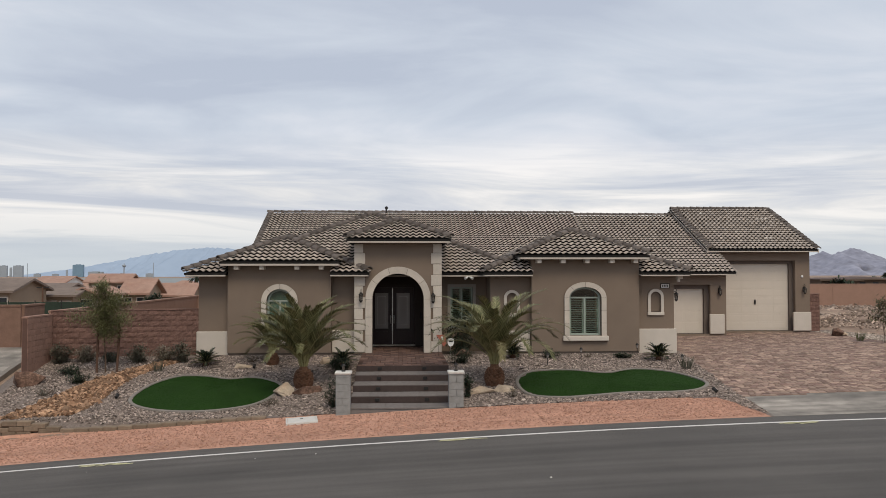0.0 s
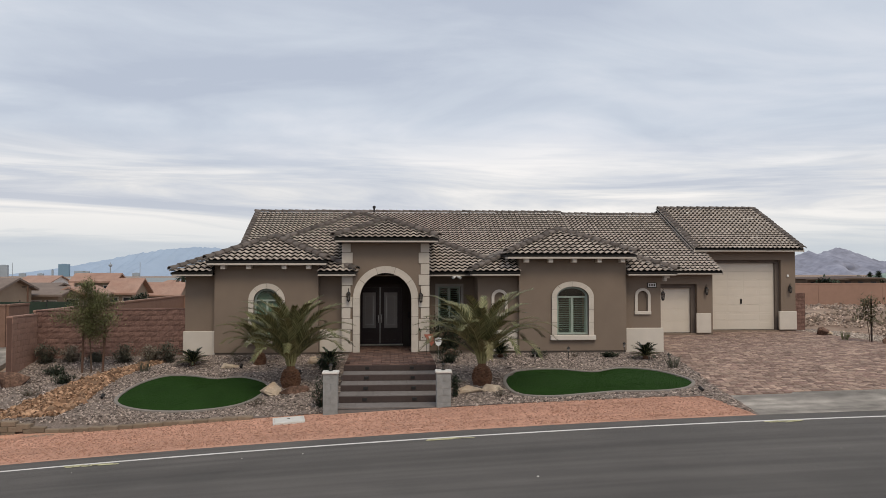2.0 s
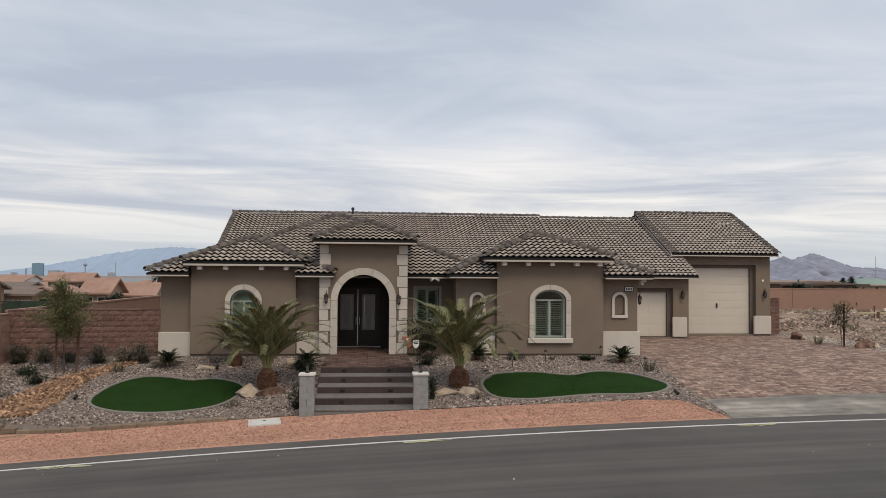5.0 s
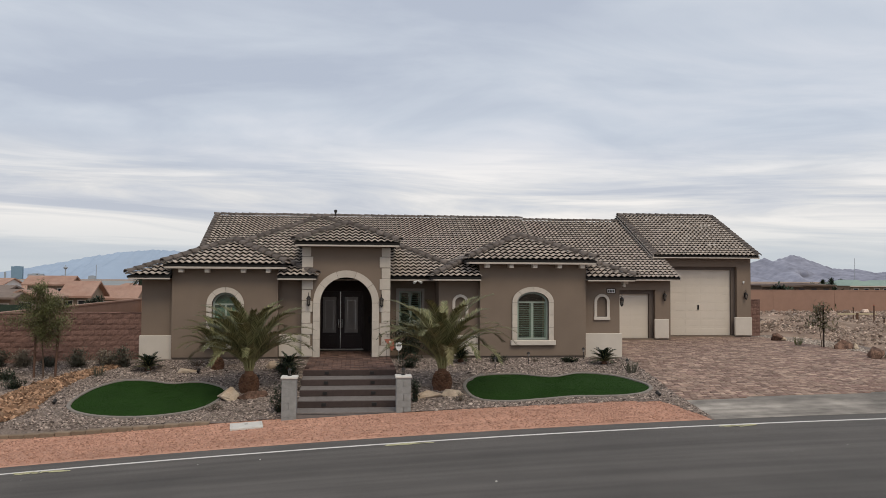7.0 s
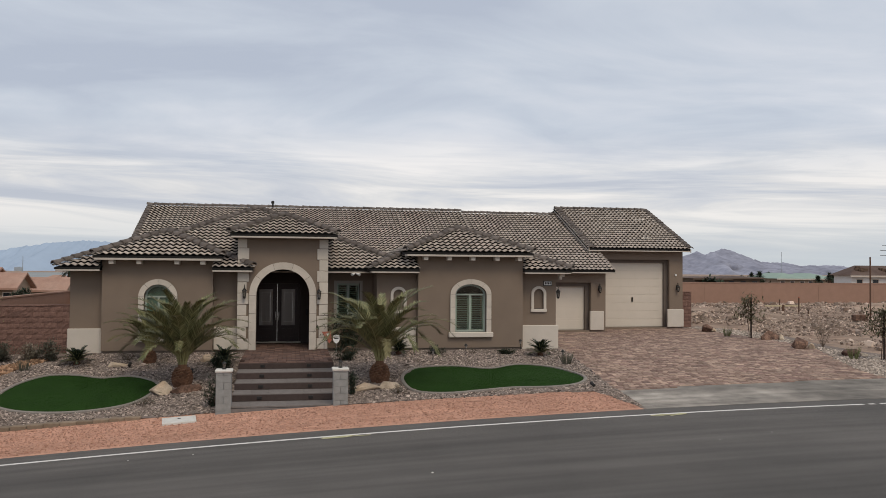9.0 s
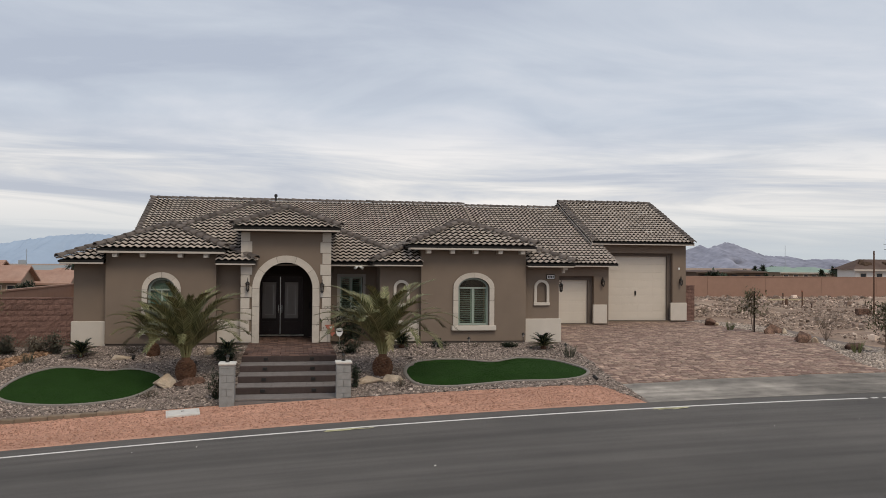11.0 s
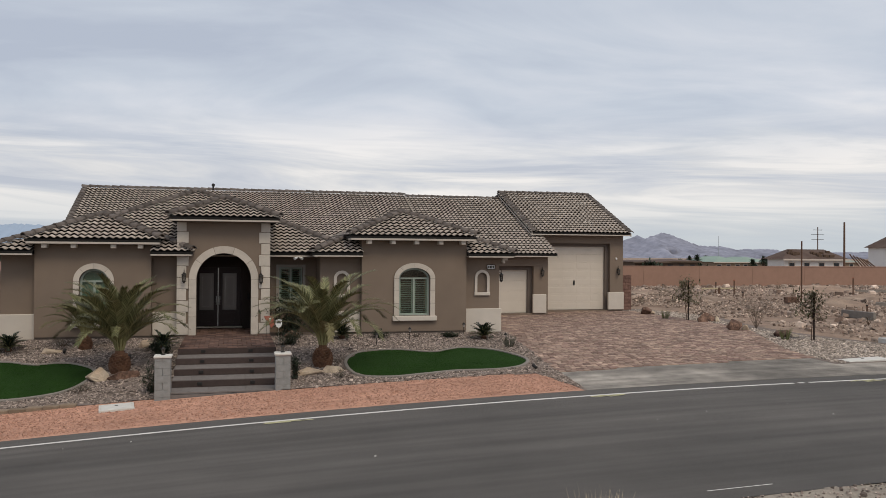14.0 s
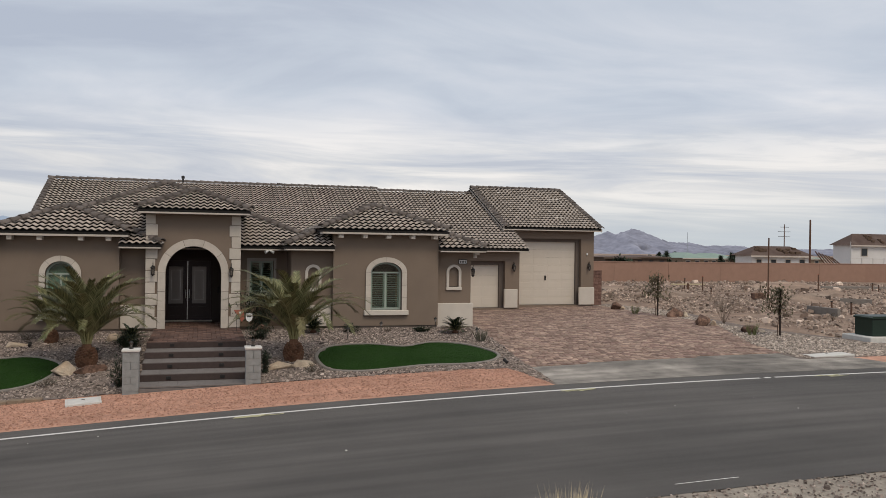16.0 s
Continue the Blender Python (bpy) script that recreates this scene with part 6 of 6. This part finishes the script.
def far_house(label, x0, x1, y, depth, zb, ze, zr, wall_mat, roof_mat, gable=False, wins=3, wide=0.9, stacks=0, band_mat="fascia"):
    t = thing("house", label, "house", "houses in the distance")
    part("wall", Shape().box(x0, x1, y, y + depth, zb, ze), wall_mat, t)
    o = 0.5
    a, b, c, d = x0 - o, x1 + o, y - o, y + depth + o
    m = min((b - a), (d - c)) / 2
    r = Shape()
    if gable:
        front = gable == "front"
        k = (zr - ze) / ((x1 - x0) / 2 if front else depth / 2)
        lo, mid, hi = (a, (a + b) / 2, b) if front else (c, (c + d) / 2, d)
        near, far = (c, d) if front else (a, b)
        zl = ze - k * o

        def corner(across, along, z):
            return (across, along, z) if front else (along, across, z)

        for edge in (lo, hi):  # two sloping slabs
            q = [corner(edge, near, zl), corner(edge, far, zl), corner(mid, far, zr), corner(mid, near, zr)]
            r.add(q + [(u, v_, w_ + 0.18) for u, v_, w_ in q], [(0, 1, 2, 3), (7, 6, 5, 4), (0, 4, 5, 1), (1, 5, 6, 2), (2, 6, 7, 3), (3, 7, 4, 0)])
        ends = Shape()
        wl, wh, wn, wf = (x0, x1, y, y + depth) if front else (y, y + depth, x0, x1)
        tri = [corner(wl, wn, ze), corner(wh, wn, ze), corner(mid, wn, zr), corner(wl, wf, ze), corner(wh, wf, ze), corner(mid, wf, zr)]
        ends.add(tri, [(0, 1, 2), (5, 4, 3), (0, 2, 5, 3), (1, 4, 5, 2)])
        part("gable", ends, wall_mat, t)
    else:
        p, q = ((a + m, (c + d) / 2), (b - m, (c + d) / 2)) if (b - a) >= (d - c) else (((a + b) / 2, c + m), ((a + b) / 2, d - m))
        if (b - a) >= (d - c):
            r.add([(a, c, ze), (b, c, ze), (b, d, ze), (a, d, ze), (*p, zr), (*q, zr)], [(0, 1, 5, 4), (1, 2, 5), (2, 3, 4, 5), (3, 0, 4), (3, 2, 1, 0)])
        else:
            r.add([(a, c, ze), (b, c, ze), (b, d, ze), (a, d, ze), (*p, zr), (*q, zr)], [(0, 1, 4), (1, 2, 5, 4), (2, 3, 5), (3, 0, 4, 5), (3, 2, 1, 0)])
    rf = part("roof", r, roof_mat, t)
    if not gable:
        part("fascia", Shape().box(a, b, c - 0.05, c, ze - 0.22, ze - 0.01), band_mat, rf)
    for k in range(stacks):  # bundles of tiles waiting on the front slope
        g = random.Random(k * 7 + int(x0))
        f_ = g.uniform(0.2, 0.85)
        sx, sy, sz = a + m + (b - a - 2 * m) * g.uniform(-0.12, 1.12), c + (d - c) / 2 * f_, ze + (zr - ze) * f_
        part("tile_stack", Shape().box(sx - 0.28, sx + 0.28, sy - 0.15, sy + 0.15, sz - 0.05, sz + 0.26, 0.02), "bark", rf, "bundle of roof tiles")
    for k in range(wins):
        cx = x0 + (x1 - x0) * (k + 0.5) / wins
        w = part("window", Shape().box(cx - wide / 2, cx + wide / 2, y - 0.03, y + 0.02, ze - 1.75, ze - 0.55), "far_glass", t)
        part("frame", plate(rect_outline(cx - wide / 2 - 0.1, cx + wide / 2 + 0.1, ze - 1.85, ze - 0.45), [rect_outline(cx - wide / 2, cx + wide / 2, ze - 1.75, ze - 0.55)], y - 0.06, y - 0.001), band_mat, w)
    return t


M["far_roof_grey"] = material("grey brown blend roof", (0.16, 0.125, 0.105), 0.9, vary=0.12, scale=1.5, fine=8, bump=0.4, tint=(0.21, 0.165, 0.14))
far_house("tan two-storey stucco house with terracotta gable roof", -35.2, -31.0, 95, 3.5, -3, 2.24, 2.95, "far_wall", "far_roof", True, 3, 0.5)
far_house("tan stucco house wing with terracotta gable roof", -29.1, -26.7, 88, 5.5, -3, 1.12, 2.42, "far_wall", "far_roof", True, 2, 0.6)
far_house("tan stucco house with low terracotta gable roof", -28.9, -25.1, 100, 5, -3, 0.62, 1.83, "far_wall", "far_roof", True, 3, 0.8)
far_house("tan stucco garage wing with a front gable", -31.2, -28.9, 80, 7, -3, 1.17, 1.69, "far_wall", "far_roof", "front", 1, 1.6)
far_house("white two-storey stucco house with terracotta gable roof", -78.4, -72.0, 180, 12, -5, 1.09, 2.47, "far_wall_white", "far_roof", True, 4, 0.8)
far_house("grey-brown roofed house beyond the side street", -37.9, -34.1, 84, 8, -3, 1.14, 1.96, "far_wall", "far_roof_grey", True, 3, 0.9)
far_house("low grey-brown roofed house beyond the side street", -33.0, -30.3, 78, 6, -3, 1.07, 1.68, "far_wall", "far_roof_grey", True, 2, 0.9)
far_house("grey-brown house with its gable to the street", -35.0, -32.3, 70, 7, -3, 1.65, 2.53, "far_wall", "far_roof_grey", True, 2, 0.9)
rng7 = random.Random(77)
for row, (yy, zz) in enumerate(((125, 0.2), (150, 0.2), (210, -0.2), (260, -0.6), (330, -1.2), (420, -2.0))):
    x = -0.62 * yy - 8
    while x < -0.16 * yy:
        w = rng7.uniform(6, 10)
        h = rng7.uniform(-0.5, 0.9)
        far_house("distant stucco house with tile roof", round(x, 1), round(x + w, 1), yy + rng7.uniform(-5, 5), 5, -8, zz + h - 0.5, zz + h + 0.9, rng7.choice(("far_wall", "far_wall", "far_wall_white")), rng7.choice(("far_roof", "far_roof", "far_roof_brown")), rng7.random() < 0.4, 3, 1.0)
        x += w + rng7.uniform(2, 7)

# homes beyond the terracotta wall
far_house("unfinished white-wrapped house with stacked roof tiles", 71.3, 80.6, 95, 3.5, -0.5, 2.85, 4.15, "far_wall_white", "far_roof_brown", wins=4, wide=0.8, stacks=22)
far_house("unfinished two-storey white house beside scaffolding", 101.5, 122, 110, 4, -0.5, 4.7, 6.6, "far_wall_white", "far_roof_brown", wins=4, wide=1.2, stacks=26)
far_house("low house with pale green metal roof", 96, 102.5, 150, 12, -1, 2.0, 3.15, "far_wall", "far_roof_green", wins=3)
far_house("low house with pale green metal roof", 103.5, 110.5, 152, 12, -1, 2.0, 3.1, "far_wall", "far_roof_green", wins=3)
far_house("low house with pale green metal roof", 120, 131, 150, 12, -1, 2.2, 3.1, "far_wall", "far_roof_green", wins=3)
far_house("low flat dark brown building", 62.5, 68.2, 120, 10, -1, 2.2, 2.45, "far_wall_brown", "far_roof_brown", wins=3, band_mat="far_wall_brown")
far_house("low flat dark brown building", 68.9, 75.0, 122, 10, -1, 2.3, 2.6, "far_wall_brown", "far_roof_brown", wins=3, band_mat="far_wall_brown")
trusses = thing("roof_trusses", "dark bare roof trusses of an unfinished house", "roof framing", at=(81.6, 95, 0))
for k in range(6):
    part("rafter", Shape().tube([(k * 0.55, 0, 3.5 - k * 0.16), (k * 0.55 + 2.0, 0, 1.4)], 0.09, 4), "stake", trusses)
part("plate", Shape().box(-0.3, 5.2, -0.1, 0.1, -0.3, 1.55), "stake", trusses)
scaf = thing("scaffold", "thin steel scaffold in front of an unfinished house", "scaffolding", at=(100, 108.5, 0))
for k in range(7):
    part("standard", Shape().tube([(k * 2.2, 0, 0), (k * 2.2, 0, 2.6 if k else 5.2)], 0.05, 5), "brass", scaf)
for z in (1.6, 2.5):
    part("ledger", Shape().tube([(0, 0, z), (13.2, 0, z)], 0.05, 5), "brass", scaf)


def pole(x, y, z, r, label, arms=(), mat="stake"):
    t = thing("utility_pole", label, "pole", at=(x, y, 0))
    part("shaft", Shape().tube([(0, 0, -1), (0, 0, z)], [r * 1.15, r * 0.8], 8), mat, t)
    for az, aw in arms:
        part("crossarm", Shape().box(-aw, aw, -r * 0.4, r * 0.4, az, az + r * 0.8), "iron", t)


pole(68.0, 80, 7.1, 0.12, "tall dark wooden utility pole behind the wall")
pole(241.3, 300, 15.9, 0.22, "steel transmission pole with three crossarms", ((10.5, 3), (12.6, 3.2), (14.6, 2.2)))
pole(193.7, 300, 11.6, 0.09, "thin distant antenna mast", mat="tower_grey")
pole(-30.5, 72, 2.0, 0.09, "slim dark street lamp pole", ((1.9, 0.5),))
pole(-176.7, 400, 8.2, 0.15, "thin distant antenna mast", mat="tower_grey")
pole(-118, 400, 8.5, 0.15, "thin distant antenna mast", mat="tower_grey")


def far_palm(x, y, z, seed):
    rng = random.Random(seed)
    t = thing("palm", "distant fan palm with a shaggy round crown", "palm", "distant palms", at=(x, y, 0))
    part("trunk", Shape().tube([(0, 0, -1), (0.1, 0, z)], [0.3, 0.22], 7), "bark", t)
    s = Shape()
    for k in range(170):
        a, e = rng.uniform(0, 6.28), rng.uniform(-0.6, 1.4)
        d = Vector((math.cos(a) * math.cos(e), math.sin(a) * math.cos(e), math.sin(e))) * rng.uniform(1.0, 1.7)
        leaf_strip(s, (0.1, 0, z), Vector((0.1, 0, z - 0.35)) + d, 0.14, droop=0.25)
    tagged(part("crown", s, "shrub_dark", t), kind="stuff")


for i, (x, y, z) in enumerate(((96.5, 138, 1.6), (99.6, 139, 2.2), (101.0, 140, 2.0), (92, 150, 2.2), (98, 160, 2.5), (101.5, 162, 2.4), (95, 158, 2.2), (113, 135, 2.0), (118, 150, 2.6), (-25.5, 104, 2.6))):
    far_palm(x, y, z, i)
for i, (x, y) in enumerate(((64.5, 118), (79, 130), (86.5, 146))):
    bush(x, y, 2.6, 2.0, 200 + i, "shrub_dark", "distant dark tree behind the wall", 900, 0.5, name="tree", z=-0.3)
scr = thing("windscreen_fence", "dark green mesh screen on a fence", "fence")
for k in range(8):
    x = -34 + k * 1.7
    part("screen", Shape().box(x + 0.03, x + 1.67, 54.98, 55.02, -1.5, 1.25, 0.01), "hedge", scr)
    part("post", Shape().tube([(x, 55.05, -2), (x, 55.05, 1.35)], 0.035, 6), "iron", scr)
for i, (x, y, s_) in enumerate(((-24.6, 84, 1.3), (-36, 72, 1.2))):
    bush(x, y, s_, s_, 300 + i, "shrub_dark", "dark clipped garden tree beyond the wall", 1200, 0.22, name="tree", z=land(x, y))
sheet("side_street", steps_of(-23, -14.9, 0.6), steps_of(24, 80, 2), 0.02, "apron", "pale asphalt side street", "road")
for k in range(2):
    pth = Shape()
    xx = (-14.9, -23.2)[k]
    ys = steps_of(24, 70, 2)
    pth.add([(xx + dx, y, land(xx, y) + dz) for y in ys for dx, dz in ((0, -0.1), (0, 0.16), (0.2, 0.16), (0.2, -0.1))], [(4 * i + a, 4 * i + 4 + a, 4 * i + 5 + a, 4 * i + 1 + a) for i in range(len(ys) - 1) for a in range(3)])
    whole("kerb", pth, "kerb", "pale concrete kerb of the side street", "kerb", kind="structure")


def ridge(name, label, profile, y, mat, foot, seed):
    """A mountain range: a crest that follows the profile, broken flanks below it."""
    cols = []
    for (xa, za), (xb, zb) in zip(profile, profile[1:]):
        n = max(2, int((xb - xa) / 7))
        cols += [(xa + (xb - xa) * k / n, za + (zb - za) * k / n) for k in range(n)]
    cols.append(profile[-1])
    v, f = [], []
    rows = 12
    for x, z in cols:
        zz = z + 3 * noise.noise((x * 0.018, 0, seed)) + (6 * noise.noise((x * 0.05, 0, seed)) + 4 * noise.noise((x * 0.13, 2, seed))) * min(1, z / 80)
        for r in range(rows + 1):
            t = r / rows
            spur = noise.noise((x * 0.011, t * 2.0, seed)) * 160 * math.sin(math.pi * t) + noise.noise((x * 0.03, t * 5, seed)) * 60 * math.sin(math.pi * t)
            v.append((x, y - 700 * (1 - t) - spur, foot + (zz - foot) * t ** 1.3))
    k = rows + 1
    f = [(i * k + r, (i + 1) * k + r, (i + 1) * k + r + 1, i * k + r + 1) for i in range(len(cols) - 1) for r in range(rows)]
    return whole(name, mesh_of(name, v, f, mat, True), None, label, "mountain", kind="structure")


ridge("backdrop_mountain_east", "jagged desert mountains, haze painted blue-grey", [(1500, 25), (1800, 62), (2000, 82), (2093, 113), (2134, 97), (2200, 118), (2235, 128), (2275, 126), (2304, 114), (2384, 88), (2461, 60), (2595, 60), (2692, 43), (2838, 48), (2949, 43), (3035, 29), (3567, 35), (4200, 30)], 4000, "mountain", -40, 3)
ridge("backdrop_mountain_west", "mountain ridge far across the valley, haze painted pale blue", [(-3200, -10), (-1881, -12), (-1600, 22), (-1490, 40), (-1360, 63), (-1202, 96), (-1043, 120), (-910, 129), (-830, 126), (-696, 102), (-300, 60), (600, 30), (1500, 20)], 4000, "mountain_far", -40, 8)
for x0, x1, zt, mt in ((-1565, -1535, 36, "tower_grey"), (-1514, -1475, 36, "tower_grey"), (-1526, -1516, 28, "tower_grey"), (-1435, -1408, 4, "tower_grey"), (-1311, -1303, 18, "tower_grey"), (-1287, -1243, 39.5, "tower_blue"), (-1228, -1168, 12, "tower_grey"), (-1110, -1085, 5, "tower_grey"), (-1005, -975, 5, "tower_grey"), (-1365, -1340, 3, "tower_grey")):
    t = thing("tower_block", "high-rise tower on the city skyline, haze in its colour", "tower", "city skyline")
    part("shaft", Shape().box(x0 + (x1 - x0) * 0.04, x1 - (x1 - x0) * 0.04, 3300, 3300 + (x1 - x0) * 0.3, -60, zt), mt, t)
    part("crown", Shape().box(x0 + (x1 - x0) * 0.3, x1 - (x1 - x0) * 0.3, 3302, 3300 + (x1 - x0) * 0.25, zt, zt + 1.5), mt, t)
obs = thing("observation_tower", "slender observation tower on the city skyline", "tower")
part("shaft", Shape().lathe([(4, -60), (2.5, 10), (2.2, 30)], (-1120, 3400, 0), 8), "tower_grey", obs)
part("pod", Shape().lathe([(3, 30), (8, 35), (8, 39), (2, 42), (0.8, 48)], (-1120, 3400, 0), 10), "tower_grey", obs)
vx = [-4200 + 300 * k for k in range(29)]
v = [(x, y, z) for y, z in ((430, -8.2), (900, -9.5), (2000, -11), (3900, -14)) for x in vx]
f = [(j * 29 + i, j * 29 + i + 1, (j + 1) * 29 + i + 1, (j + 1) * 29 + i) for j in range(3) for i in range(28)]
whole("valley_floor", mesh_of("valley_floor", [(x, y, z + 3.0) for x, y, z in v], f, "valley", True), None, "built-up valley floor toward the city, haze in its colour", "valley", kind="structure")

# ---------------------------------------------------------------- pavers, the pieces last
def paver_mesh(w, d, mat):
    c = 0.012
    v = [(-w / 2, -d / 2, -0.03), (w / 2, -d / 2, -0.03), (w / 2, d / 2, -0.03), (-w / 2, d / 2, -0.03), (-w / 2 + c, -d / 2 + c, 0), (w / 2 - c, -d / 2 + c, 0), (w / 2 - c, d / 2 - c, 0), (-w / 2 + c, d / 2 - c, 0)]
    f = [(0, 1, 5, 4), (1, 2, 6, 5), (2, 3, 7, 6), (3, 0, 4, 7), (4, 5, 6, 7)]
    return v, f


driveway = bpy.data.objects["driveway"]
rng8 = random.Random(88)
field = Shape()
shared = {}
count = 0
y = 23.72
while y < 43.4:
    d = rng8.choice((0.16, 0.22, 0.22))
    x = paver_left(y) + rng8.uniform(-0.2, 0.02)
    while x < paver_right(y):
        w = rng8.choice((0.16, 0.22, 0.22, 0.32))
        cx, cy = x + w / 2, y + d / 2
        sl = math.degrees(math.atan((land(cx + 0.5, cy) - land(cx - 0.5, cy))))
        ty = math.degrees(math.atan((land(cx, cy + 0.3) - land(cx, cy - 0.3)) / 0.6))
        m = pose(cx, cy, land(cx, cy) + 0.028 + rng8.uniform(-0.003, 0.003), ty, -sl, rng8.uniform(-0.6, 0.6))
        if y < 23.72 + 0.3 * ease(12, 18, cx):
            x += w
            continue
        if y < 26.2 and count < 300:
            if (w, d) not in shared:
                shared[(w, d)] = mesh_of("paver", *paver_mesh(w - 0.008, d - 0.008, None), "paver_piece")
            part("paver", shared[(w, d)], None, driveway, m=m)
            count += 1
        else:
            vv, ff = paver_mesh(w - 0.008, d - 0.008, None)
            field.add([m @ Vector(p) for p in vv], ff)
        x += w
    y += d
tagged(part("paver_field", field, "paver", driveway), kind="stuff")
pm = mesh_of("paver", *paver_mesh(0.30, 0.20, None), "porch_paver")
row = 0
y = 28.07
while y < 35.2:
    x = -1.5 + (0.155 if row % 2 else 0.0) + 0.155
    while x < 1.55:
        if y < 32.4 or -1.1 < x < 0.95:
            part("paver", pm, None, porch, m=pose(x, y, rng8.uniform(-0.002, 0.002), 0, 0, rng8.uniform(-0.5, 0.5)))
        x += 0.31
    y += 0.21
    row += 1
